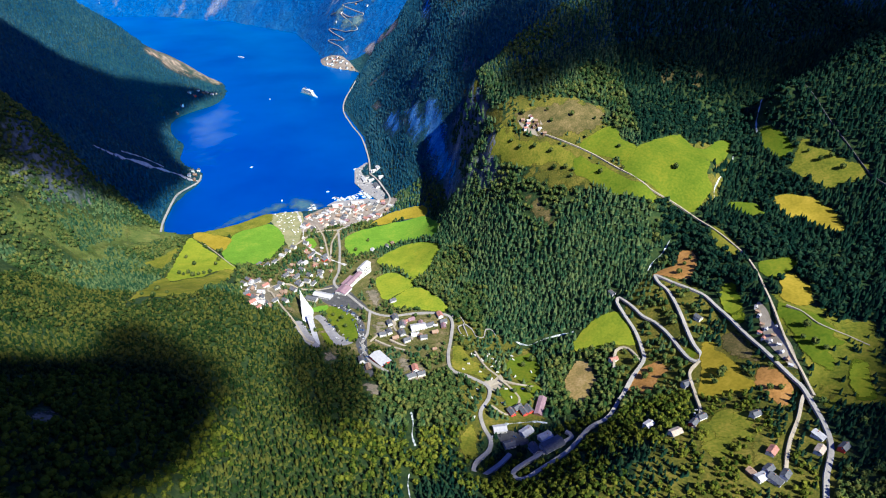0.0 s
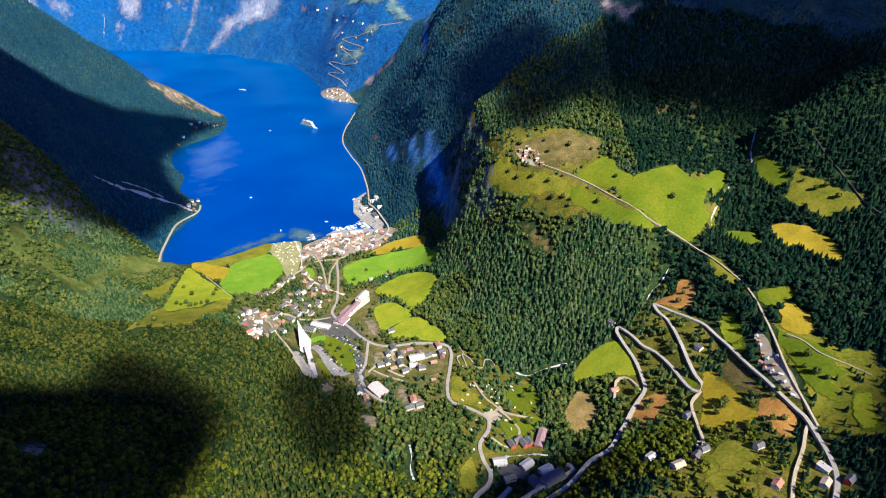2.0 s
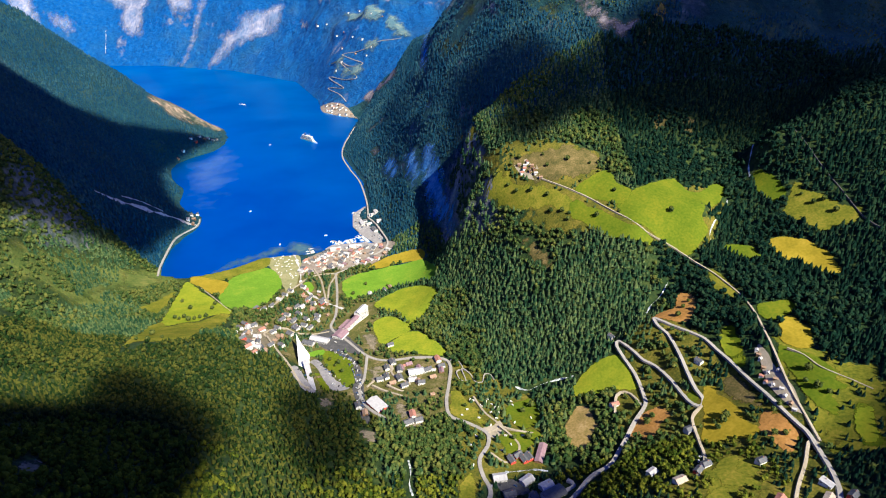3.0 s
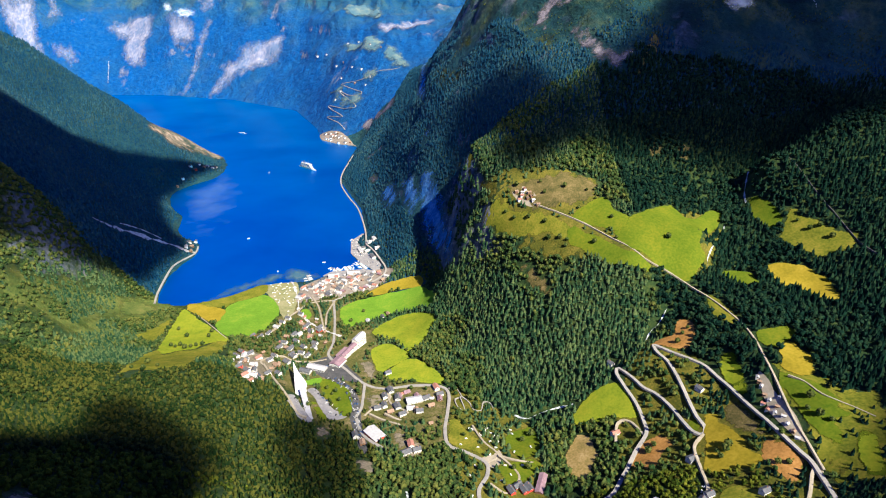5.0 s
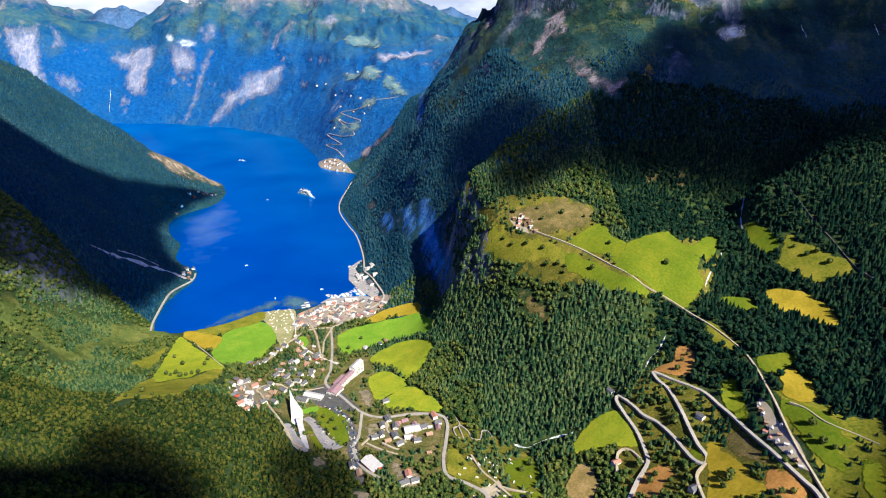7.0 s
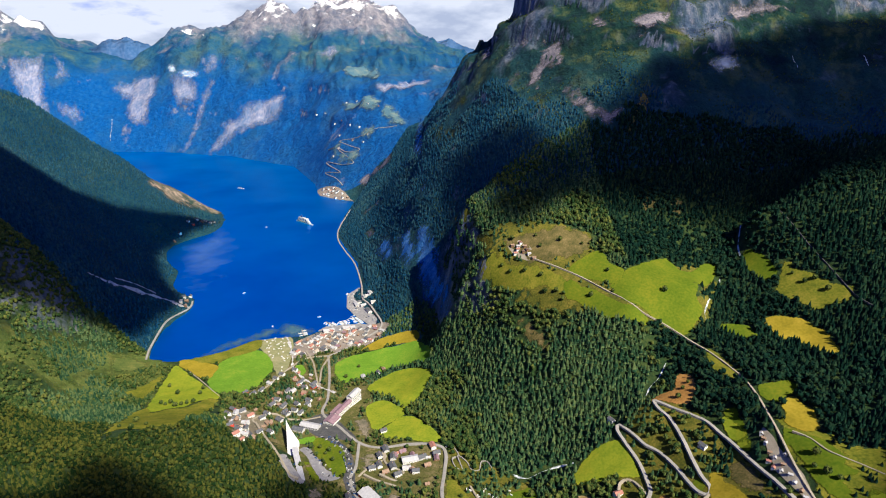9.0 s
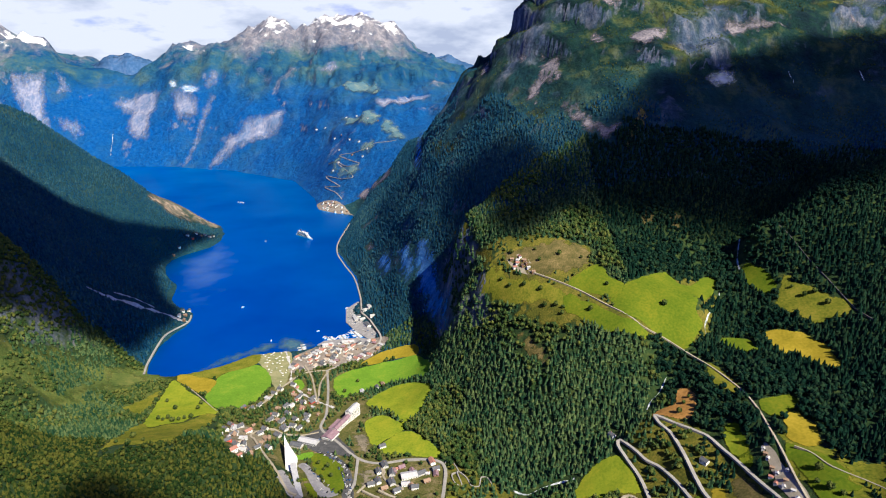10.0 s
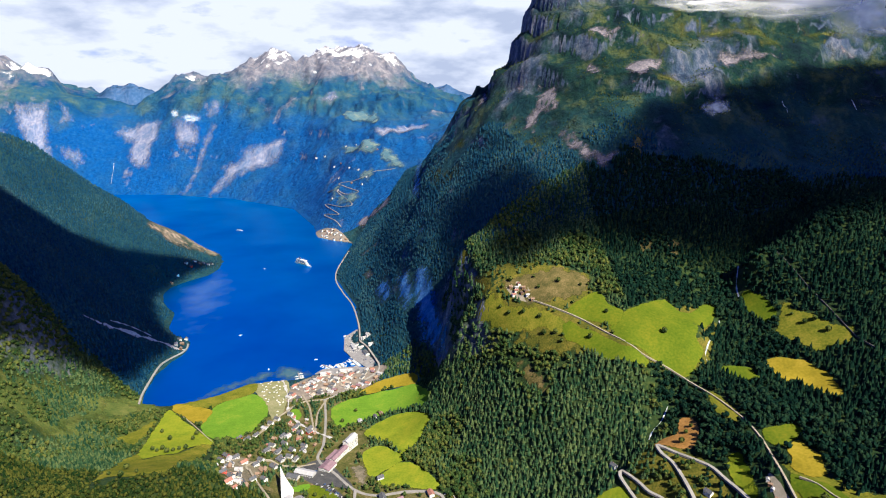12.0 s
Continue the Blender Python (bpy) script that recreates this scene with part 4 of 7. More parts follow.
RED = material("red_painted_boards", [(0.30, 0.04, 0.03), (0.42, 0.06, 0.04), (0.48, 0.09, 0.06)], 3, 8, 0.8)
OCHRE = material("ochre_painted_boards", [(0.42, 0.30, 0.10), (0.55, 0.42, 0.18), (0.62, 0.50, 0.26)], 3, 8, 0.8)
TIMBER = material("brown_stained_timber", [(0.10, 0.06, 0.035), (0.17, 0.10, 0.06), (0.24, 0.15, 0.09)], 3, 8, 0.8)
GREY = material("grey_painted_boards", [(0.34, 0.34, 0.35), (0.45, 0.45, 0.46), (0.54, 0.54, 0.55)], 3, 8, 0.8)
SLATE = material("dark_slate_roof", [(0.05, 0.055, 0.065), (0.09, 0.095, 0.11), (0.14, 0.14, 0.16)], 2.5, 6, 0.6, bump=0.05)
TILE = material("red_tile_roof", [(0.19, 0.085, 0.065), (0.28, 0.14, 0.11), (0.35, 0.20, 0.16)], 2.5, 6, 0.8, bump=0.05)
SHEET = material("light_grey_metal_roof", [(0.26, 0.26, 0.28), (0.36, 0.36, 0.38), (0.46, 0.46, 0.48)], 4, 6, 0.45, bump=0.03)
TAN_ROOF = material("tan_shingle_roof", [(0.22, 0.18, 0.14), (0.33, 0.28, 0.23), (0.42, 0.37, 0.32)], 2.5, 6, 0.85, bump=0.05)
BROWN_ROOF = material("brown_roof", [(0.15, 0.10, 0.07), (0.24, 0.17, 0.12), (0.32, 0.24, 0.18)], 2.5, 6, 0.85, bump=0.05)
MAUVE = material("faded_red_felt_roof", [(0.14, 0.09, 0.11), (0.20, 0.135, 0.165), (0.28, 0.20, 0.23)], 4, 6, 0.8, bump=0.03)
GLASS = material("dark_window_glass", [(0.02, 0.025, 0.03), (0.04, 0.05, 0.06)], 2, 4, 0.08, specular=0.6)
BRICK = material("chimney_brick", [(0.24, 0.13, 0.09), (0.34, 0.2, 0.15)], 1, 5, 0.9)
CONCRETE = material("pale_concrete", [(0.13, 0.13, 0.145), (0.21, 0.205, 0.215), (0.30, 0.29, 0.295)], 8, 8, 0.85)
FOAM = material("white_water_foam", [(0.06, 0.08, 0.09), (0.34, 0.38, 0.40), (0.80, 0.82, 0.84)], 4, 3, 0.5, bump=0.3, spread=0.3)
STONY = material("pale_river_stones", [(0.20, 0.20, 0.21), (0.42, 0.41, 0.41), (0.66, 0.65, 0.64)], 8, 7, 0.9, bump=0.4)
SHALLOW = material("silty_shallow_water", [(0.02, 0.08, 0.17), (0.06, 0.12, 0.17), (0.12, 0.15, 0.15)], 60, 6, 0.25, frayed=30.0, soft=0.5, solid=0.85)
# Pale tones paint a reflection of the sky onto the water.
SHEEN = material("pale_painted_sheen", [(0.07, 0.15, 0.36), (0.12, 0.20, 0.40), (0.17, 0.24, 0.42)], 200, 9, 0.35, frayed=150.0, soft=0.9, solid=0.6)
RUBBER = material("black_rubber", [(0.015, 0.015, 0.015), (0.03, 0.03, 0.03)], 1, 4, 0.9)
VAN_WHITE = material("white_van_paint", [(0.50, 0.50, 0.50), (0.62, 0.62, 0.61)], 3, 5, 0.35)
CAR_PAINT = [material("silver_car_paint", [(0.45, 0.46, 0.48), (0.55, 0.56, 0.57)], 3, 5, 0.3, metal=0.4), material("black_car_paint", [(0.02, 0.02, 0.025), (0.04, 0.04, 0.045)], 3, 5, 0.3),
             material("blue_car_paint", [(0.03, 0.07, 0.2), (0.05, 0.1, 0.26)], 3, 5, 0.3), VAN_WHITE]
BARK = material("grey_brown_bark", [(0.06, 0.05, 0.04), (0.13, 0.11, 0.09)], 1, 5, 0.95)


def part(name, bm, mat, parent, label=""):
    me = bpy.data.meshes.new(name)
    bm.normal_update()
    bm.to_mesh(me)
    bm.free()
    me.materials.append(mat)
    ob = new(name, me)
    ob.parent = parent
    return tagged(ob, label)


def hull(bm, ring, z0, z1):
    """Adds an upright prism over a ring of (x, y)."""
    low, top = [bm.verts.new((x, y, z0)) for x, y in ring], [bm.verts.new((x, y, z1)) for x, y in ring]
    n = len(ring)
    bm.faces.new(list(reversed(low)))
    bm.faces.new(top)
    for k in range(n):
        bm.faces.new((low[k], low[(k + 1) % n], top[(k + 1) % n], top[k]))
    bmesh.ops.recalc_face_normals(bm, faces=bm.faces)
    return bm


def block(x0, x1, y0, y1, z0, z1, bm=None):
    return hull(bm or bmesh.new(), [(x0, y0), (x1, y0), (x1, y1), (x0, y1)], z0, z1)


def gabled(length, width, wall, rise):
    """Walls of a house with a gable at each end."""
    bm = bmesh.new()
    a, b = length / 2, width / 2
    low = [bm.verts.new(v) for v in ((-a, -b, -3), (a, -b, -3), (a, b, -3), (-a, b, -3))]
    top = [bm.verts.new(v) for v in ((-a, -b, wall), (a, -b, wall), (a, b, wall), (-a, b, wall))]
    left, right = bm.verts.new((-a, 0, wall + rise)), bm.verts.new((a, 0, wall + rise))
    for f in ((low[0], low[1], top[1], top[0]), (low[2], low[3], top[3], top[2]), (low[1], low[2], top[2], right, top[1]), (low[3], low[0], top[0], left, top[3]),
              (top[0], top[1], right, left), (top[2], top[3], left, right), tuple(reversed(low))):
        bm.faces.new(f)
    return bm


def pitched(length, width, wall, rise, eave=0.6, thick=0.28):
    """A roof of two thick slabs with eaves."""
    bm = bmesh.new()
    a, b = length / 2 + eave, width / 2
    drop = rise / b * eave
    line = [(-b - eave, wall - drop), (0, wall + rise), (b + eave, wall - drop)]
    rings = []
    for x in (-a, a):
        rings.append([bm.verts.new((x, y, z + 0.04)) for y, z in line] + [bm.verts.new((x, y, z + thick)) for y, z in reversed(line)])
    p, q = rings
    for k in range(6):
        bm.faces.new((p[k], q[k], q[(k + 1) % 6], p[(k + 1) % 6]))
    for r in (p, q):
        bm.faces.new((r[0], r[1], r[4], r[5]))
        bm.faces.new((r[1], r[2], r[3], r[4]))
    bmesh.ops.recalc_face_normals(bm, faces=bm.faces)
    return bm


def window_part(parent, x, y, z, w, h, across):
    """A dark pane in a slim frame, on a wall across x or across y."""
    d = 0.08
    frame_bm = block(x - w / 2 - 0.1, x + w / 2 + 0.1, y - d, y + d, z - 0.1, z + h + 0.1) if across == "y" else block(x - d, x + d, y - w / 2 - 0.1, y + w / 2 + 0.1, z - 0.1, z + h + 0.1)
    fr = part("window", frame_bm, WHITE, parent)
    pane = block(x - w / 2, x + w / 2, y - d - 0.03, y + d + 0.03, z, z + h) if across == "y" else block(x - d - 0.03, x + d + 0.03, y - w / 2, y + w / 2, z, z + h)
    part("pane", pane, GLASS, fr)


HOUSE_KINDS = [
    (10.5, 7.5, 5.0, 2.6, WHITE, SLATE, "white wooden house with a dark slate gable roof"),
    (11, 7, 4.0, 2.8, RED, SLATE, "red wooden cabin with a dark gable roof"),
    (12, 8, 4.6, 2.6, WHITE, TILE, "white house with a faded red tile roof"),
    (13, 9, 4.2, 2.8, GREY, SLATE, "grey house with a broad dark roof"),
    (9.5, 7, 3.6, 2.4, TIMBER, BROWN_ROOF, "brown timber house with a brown roof"),
    (12, 8, 4.4, 1.8, WHITE, SHEET, "white house with a pale metal roof"),
    (10, 7, 3.4, 2.8, TIMBER, MAUVE, "dark timber barn with a weathered reddish roof"),
    (15, 10, 4.5, 2.4, GREY, SHEET, "long grey building with a pale metal roof"),
    (14, 9, 3.8, 2.6, WHITE, TAN_ROOF, "white house with a tan shingle roof"),
    (6.2, 4.6, 2.6, 1.5, GREY, SHEET, "small grey cabin with a pale metal roof"),
    (6, 4.5, 2.5, 1.5, TIMBER, BROWN_ROOF, "small brown timber cabin"),
    (6.6, 4.8, 2.7, 1.6, WHITE, TILE, "small white cabin with a faded red roof"),
]
HOUSE_FIRST = {}


def house(x, y, turn, kind, scale=1.0):
    m = pose(x, y, float(ground_at(x, y)) + 0.4, 0, 0, turn) @ Matrix.Scale(scale, 4)
    if kind in HOUSE_FIRST:
        ob = copy_thing(HOUSE_FIRST[kind], m)
    else:
        length, width, wall, rise, paint, cover_mat, label = HOUSE_KINDS[kind]
        ob = tagged(new("house"), label, "house", "houses of the fjord village")
        part("wall", gabled(length, width, wall, rise), paint, ob)
        part("roof", pitched(length, width, wall, rise), cover_mat, ob)
        part("chimney", block(length * 0.15, length * 0.15 + 0.9, -0.45, 0.45, wall + rise * 0.5, wall + rise + 1.1), BRICK, ob)
        part("door", block(-0.6, 0.6, -width / 2 - 0.1, -width / 2 + 0.1, 0.0, 2.1), TIMBER, ob)
        for side in (-1, 1):
            for k in (-0.32, 0.32):
                window_part(ob, k * length, side * width / 2, 1.2, 1.5, 1.3, "y")
            window_part(ob, side * length / 2, 0, wall - 0.4, 1.4, 1.3, "x")
        ob.matrix_world = m
        HOUSE_FIRST[kind] = ob
    ring = [(x + dx, y + dy) for dx, dy in ((-9, -9), (9, -9), (9, 9), (-9, 9))]
    OPEN_RINGS.append(ring)
    return ob


def homes(rows, scale=1.0):
    for x, y, turn, kind in rows:
        house(x, y, turn, kind, scale)


def settlement(ring, gap, seed, kinds, turn):
    """Closely built houses that fill a ring."""
    r = np.random.default_rng(seed)
    box = np.array(ring)
    xs, ys = scatter(box[:, 0].min(), box[:, 0].max(), box[:, 1].min(), box[:, 1].max(), gap, r)
    ok = inside(xs, ys, ring) & ~inside(xs, ys, SHORE)
    for line, width in OPEN_LANES:
        ok &= np.min(np.hypot(xs[:, None] - line[None, :, 0], ys[:, None] - line[None, :, 1]), axis=1) > width / 2 + 5
    for k, (x, y) in enumerate(zip(xs[ok], ys[ok])):
        if r.random() < 0.88:
            house(float(x), float(y), turn + float(r.choice([0, 90, -10, 80])) + float(r.uniform(-6, 6)), kinds[k % len(kinds)])


def yard(points, label, mat=None):
    meadow(points, mat or TARMAC, label, name="yard", ragged=1.2, lift=0.55, step=6.0)


def brook(points, width, label):
    line = np.array(rounded(points, False, 3.0))
    ahead = np.gradient(line, axis=0)
    side = np.stack([ahead[:, 1], -ahead[:, 0]], 1) / (np.hypot(ahead[:, 0], ahead[:, 1])[:, None] + 1e-9)
    OPEN_LANES.append((line, width + 5))
    wide = width * np.clip(0.6 + 0.75 * fractal(line[:, 0], line[:, 1], 9, 3, 8), 0.15, 1.5)
    rows = []
    for s in (-0.5, -0.17, 0.17, 0.5):
        p = line + side * (wide * s)[:, None]
        rows.append(np.column_stack([p, ground_at(p[:, 0], p[:, 1]) + 0.9 + 0.25 * fractal(p[:, 0], p[:, 1], 2.5, 2, 6)]))
    verts = np.stack(rows, 1).reshape(-1, 3)
    k = (np.arange(len(line) - 1)[:, None] * 4 + np.arange(3)[None, :]).ravel()
    tagged(new("stream", mesh_of("stream", verts, np.stack([k, k + 1, k + 5, k + 4], 1), STONY if width > 6 else FOAM)), label, "stream", kind="structure")


def wheels(thing, xs, half, radius):
    for x in xs:
        for side in (-1, 1):
            bm = bmesh.new()
            bmesh.ops.create_cone(bm, cap_ends=True, segments=10, radius1=radius, radius2=radius, depth=0.25, matrix=pose(x, side * half, radius, 90))
            part("wheel", bm, RUBBER, thing)


def profile_body(points, half):
    """A body from its side outline, drawn in a little at the top."""
    bm = bmesh.new()
    top = max(z for _, z in points)
    rings = []
    for s in (-1, 1):
        rings.append([bm.verts.new((x, s * half * (1 - 0.14 * z / top), z)) for x, z in points])
    p, q = rings
    n = len(points)
    bm.faces.new(p)
    bm.faces.new(list(reversed(q)))
    for k in range(n):
        bm.faces.new((p[k], q[k], q[(k + 1) % n], p[(k + 1) % n]))
    bmesh.ops.recalc_face_normals(bm, faces=bm.faces)
    return bm


CAMPER_FIRST, CAR_FIRST, BOAT_FIRST = [], [], []


def campers(rows):
    for x, y, turn in rows:
        m = pose(x, y, float(ground_at(x, y)) + 0.6, 0, 0, turn) @ Matrix.Scale(0.8, 4)
        if CAMPER_FIRST:
            copy_thing(CAMPER_FIRST[0], m)
            continue
        ob = tagged(new("camper_van"), "white camper van parked on a campsite pitch", "camper van", "campers on the campsites")
        part("body", profile_body([(-3.1, 0.4), (2.9, 0.4), (3.1, 1.2), (2.3, 1.9), (2.6, 2.4), (2.3, 2.95), (-3.0, 2.95), (-3.15, 1.4)], 1.1), VAN_WHITE, ob)
        part("windscreen", block(2.35, 2.9, -0.85, 0.85, 1.35, 1.8), GLASS, ob)
        for side in (-1, 1):
            part("side_window", block(-1.2, 0.4, side * 1.02 - 0.05, side * 1.02 + 0.05, 1.6, 2.2), GLASS, ob)
        part("roof_hatch", block(-1.0, 0.0, -0.4, 0.4, 2.96, 3.1), GREY, ob)
        wheels(ob, (-1.9, 1.9), 1.0, 0.36)
        ob.matrix_world = m
        CAMPER_FIRST.append(ob)


def camping(ring, gap, seed, turn):
    r = np.random.default_rng(seed)
    box = np.array(ring)
    xs, ys = scatter(box[:, 0].min(), box[:, 0].max(), box[:, 1].min(), box[:, 1].max(), gap, r)
    ok = inside(xs, ys, ring) & (r.random(len(xs)) < 0.46)
    campers([(float(x), float(y), turn + float(r.choice([0, 90, 180]))) for x, y in zip(xs[ok], ys[ok])])


def cars(rows, base=None):
    for k, (x, y, turn) in enumerate(rows):
        m = pose(x, y, float(ground_at(x, y)) + 0.75 if base is None else base, 0, 0, turn)
        if len(CAR_FIRST) == len(CAR_PAINT):
            copy_thing(CAR_FIRST[k % len(CAR_PAINT)], m)
            continue
        tone = ("silver", "black", "blue", "white")[len(CAR_FIRST)]
        ob = tagged(new("car"), tone + " parked car with dark windows", "car", "cars parked in the village")
        part("body", profile_body([(-2.1, 0.3), (2.1, 0.3), (2.15, 0.75), (1.2, 0.95), (-2.0, 1.0)], 0.88), CAR_PAINT[len(CAR_FIRST)], ob)
        part("cabin", profile_body([(-1.7, 0.98), (1.0, 0.96), (0.35, 1.42), (-1.2, 1.45)], 0.84), GLASS, ob)
        part("roof", block(-1.1, 0.3, -0.62, 0.62, 1.44, 1.49), CAR_PAINT[len(CAR_FIRST)], ob)
        wheels(ob, (-1.3, 1.35), 0.82, 0.32)
        ob.matrix_world = m
        CAR_FIRST.append(ob)


def boat_hull(length, half, height):
    """A hull with a pointed bow and a square stern."""
    bm = bmesh.new()
    rows = []
    for z, draw in ((0.0, 0.78), (height * 0.5, 0.94), (height, 1.0)):
        ring = []
        for s in (0.0, 0.25, 0.55, 0.8, 0.93, 1.0):
            w = half * draw * (1 - max(0, (s - 0.5) / 0.5) ** 2.2)
            ring.append((length * (s - 0.5) * (0.96 + 0.04 * draw), w, z))
        full = ring + [(x, -w, zz) for x, w, zz in reversed(ring[:-1])]
        rows.append([bm.verts.new(v) for v in full])
    n = len(rows[0])
    for a, b in zip(rows[:-1], rows[1:]):
        for k in range(n):
            bm.faces.new((a[k], a[(k + 1) % n], b[(k + 1) % n], b[k]))
    bm.faces.new(rows[-1])
    bm.faces.new(list(reversed(rows[0])))
    bmesh.ops.recalc_face_normals(bm, faces=bm.faces)
    return bm


def boats(rows):
    for x, y, turn in rows:
        m = pose(x, y, -0.3, 0, 0, turn)
        if BOAT_FIRST:
            copy_thing(BOAT_FIRST[0], m)
            continue
        ob = tagged(new("motor_boat"), "small white motor boat moored at a jetty", "boat", "boats in the harbour")
        part("hull", boat_hull(9, 1.5, 1.4), VAN_WHITE, ob)
        part("cabin", profile_body([(-1.2, 1.4), (1.6, 1.4), (0.8, 2.7), (-1.1, 2.7)], 1.0), VAN_WHITE, ob)
        part("window_band", block(-0.9, 1.05, -0.98, 0.98, 1.95, 2.3), GLASS, ob)
        ob.matrix_world = m
        BOAT_FIRST.append(ob)


def ship(x, y, turn, length, decks, label):
    half = length * 0.068
    ob = tagged(new("cruise_ship" if decks > 4 else "ferry"), label, "ship", "ships on the fjord")
    part("hull", boat_hull(length, half, length * 0.055), VAN_WHITE, ob)
    part("hull_stripe", boat_hull(length * 1.002, half * 1.01, length * 0.008), CAR_PAINT[2], ob, "dark blue waterline stripe")
    base = length * 0.055
    tall = length * 0.0225
    for d in range(decks):
        s0, s1 = -0.44 + 0.012 * d, 0.33 - 0.028 * d
        w = half * (0.95 - 0.03 * d)
        z = base + d * tall
        ring = [(s0 * length, -w), (s1 * length - w, -w), (s1 * length, -w * 0.35), (s1 * length, w * 0.35), (s1 * length - w, w), (s0 * length, w)]
        deck = part("deck", hull(bmesh.new(), ring, z, z + tall * 0.86), VAN_WHITE, ob)
        band = [(a * 0.998, b * 1.012) for a, b in ring]
        part("window_band", hull(bmesh.new(), band, z + tall * 0.30, z + tall * 0.62), GLASS, deck)
    top = base + decks * tall
    part("funnel", profile_body([(-0.26 * length, top), (-0.16 * length, top), (-0.19 * length, top + 0.075 * length), (-0.25 * length, top + 0.075 * length)], half * 0.34), CAR_PAINT[2], ob, "dark blue raked funnel")
    part("bridge", block(0.12 * length, 0.16 * length, -half * 1.02, half * 1.02, base + (decks - 1) * tall, base + decks * tall), VAN_WHITE, ob)
    bm = bmesh.new()
    bmesh.ops.create_cone(bm, cap_ends=True, segments=8, radius1=0.5, radius2=0.25, depth=0.1 * length, matrix=pose(0.05 * length, 0, top + 0.05 * length))
    part("mast", bm, VAN_WHITE, ob)
    if decks > 4:
        part("pool_deck", block(-0.1 * length, 0.02 * length, -half * 0.4, half * 0.4, top - 0.1, top + 0.25), SHALLOW, ob)
        for side in (-1, 1):
            for k in range(5):
                cx = (-0.3 + 0.09 * k) * length
                part("lifeboat", block(cx, cx + 0.055 * length, side * half * 0.9 - 1.2, side * half * 0.9 + 1.2, base + tall * 1.1, base + tall * 1.8), OCHRE, ob)
    ob.matrix_world = pose(x, y, -1.0, 0, 0, turn)
    return ob


def slab(name, ring, z0, z1, mat, label):
    me = bpy.data.meshes.new(name)
    bm = hull(bmesh.new(), ring, z0, z1)
    bm.to_mesh(me)
    bm.free()
    me.materials.append(mat)
    return tagged(new(name, me), label, name, kind="structure")


def jetty(x0, y0, x1, y1, width=3.0):
    """A plank jetty on posts."""
    d = Vector((x1 - x0, y1 - y0, 0))
    length = d.length
    ob = tagged(new("jetty"), "narrow pale wooden jetty on posts over the water", "jetty", "jetties in the harbour")
    part("walkway", block(0, length, -width / 2, width / 2, 0.9, 1.25), CONCRETE, ob)
    for k in range(max(2, int(length / 8))):
        for side in (-1, 1):
            bm = bmesh.new()
            bmesh.ops.create_cone(bm, cap_ends=True, segments=8, radius1=0.2, radius2=0.2, depth=5, matrix=pose(2 + k * 8, side * width * 0.42, -1.5))
            part("post", bm, TIMBER, ob)
    ob.matrix_world = pose(x0, y0, 0, 0, 0, math.degrees(math.atan2(d.y, d.x)))
    r = np.random.default_rng(int(length * 10))
    side_way = Vector((-d.y, d.x, 0)).normalized()
    for k in range(int(length / 6)):
        for s in (-1, 1):
            if r.random() < 0.7:
                p = Vector((x0, y0, 0)) + d * ((k + 0.7) * 6 / length) + side_way * s * 6.2
                boats([(p.x, p.y, math.degrees(math.atan2(side_way.y * s, side_way.x * s)))])



TREE_FIRST = []


def trees(rows):
    """Single broad-leaved trees and bushes that stand in the open."""
    r = np.random.default_rng(len(rows))
    for k, (x, y) in enumerate(rows):
        m = pose(x, y, float(ground_at(x, y)) + 0.3, 0, 0, 67 * k) @ Matrix.Scale(float(r.uniform(0.6, 1.15)), 4)
        if len(TREE_FIRST) == 4:
            ob = copy_thing(TREE_FIRST[k % 4], m)
            ob.matrix_world = m
            continue
        ob = tagged(new("tree"), "single dark green birch tree standing in a meadow", "tree", "single trees in the meadows")
        bm = bmesh.new()
        bmesh.ops.create_cone(bm, cap_ends=True, segments=7, radius1=0.32, radius2=0.14, depth=5, matrix=pose(0, 0, 2.1))
        for a in (0.4, 2.3, 4.4):
            bmesh.ops.create_cone(bm, cap_ends=True, segments=5, radius1=0.12, radius2=0.05, depth=3, matrix=pose(math.cos(a) * 0.9, math.sin(a) * 0.9, 4.4, 0, 38, math.degrees(a)))
        part("trunk", bm, BARK, ob)
        verts, tris = leaf_tree(np.random.default_rng(100 + len(TREE_FIRST)), 3, 130)
        crown = new("crown", mesh_of("crown", verts * (9.5, 9.5, 9.0) + (0, 0, 0.4), tris, MIXED))
        crown.parent = ob
        ob.matrix_world = m
        TREE_FIRST.append(ob)




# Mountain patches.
# Laid over the self-shadowed face to paint its shade blue, not black.
meadow([(-70, 1458), (-44, 1469), (-3, 1348), (27, 1171), (29, 1045), (-3, 1167), (-40, 1275), (-60, 1343)], CLIFF, "steep cliff in the gully, painted shade blue", name="rock_face", ragged=5, lift=1.2, step=9, open_ground=True)
meadow([(-390, 2665), (-331, 2686), (-238, 2424), (-236, 2751), (-190, 2326), (-218, 2310), (-290, 2427), (-370, 2636)], SCREE, "pale bare strip down the lakeside slope", name="scree_slope", ragged=2, lift=1.6, step=9, open_ground=True)
meadow([(-297, 2088), (-251, 2058), (-210, 2013), (-203, 1982), (-246, 2029), (-284, 2053)], SCREE, "pale bare strip down the lakeside slope", name="scree_slope", ragged=2, lift=1.6, step=9, open_ground=True)
meadow([(292, 1675), (328, 1605), (327, 1553), (311, 1507), (283, 1552), (258, 1531), (267, 1498), (235, 1525), (232, 1584), (252, 1600), (267, 1601), (283, 1653), (278, 1681)], SCREE, "grey-lilac scree fan on the mountainside", name="scree_slope", ragged=6, lift=1.6, step=12, open_ground=True)
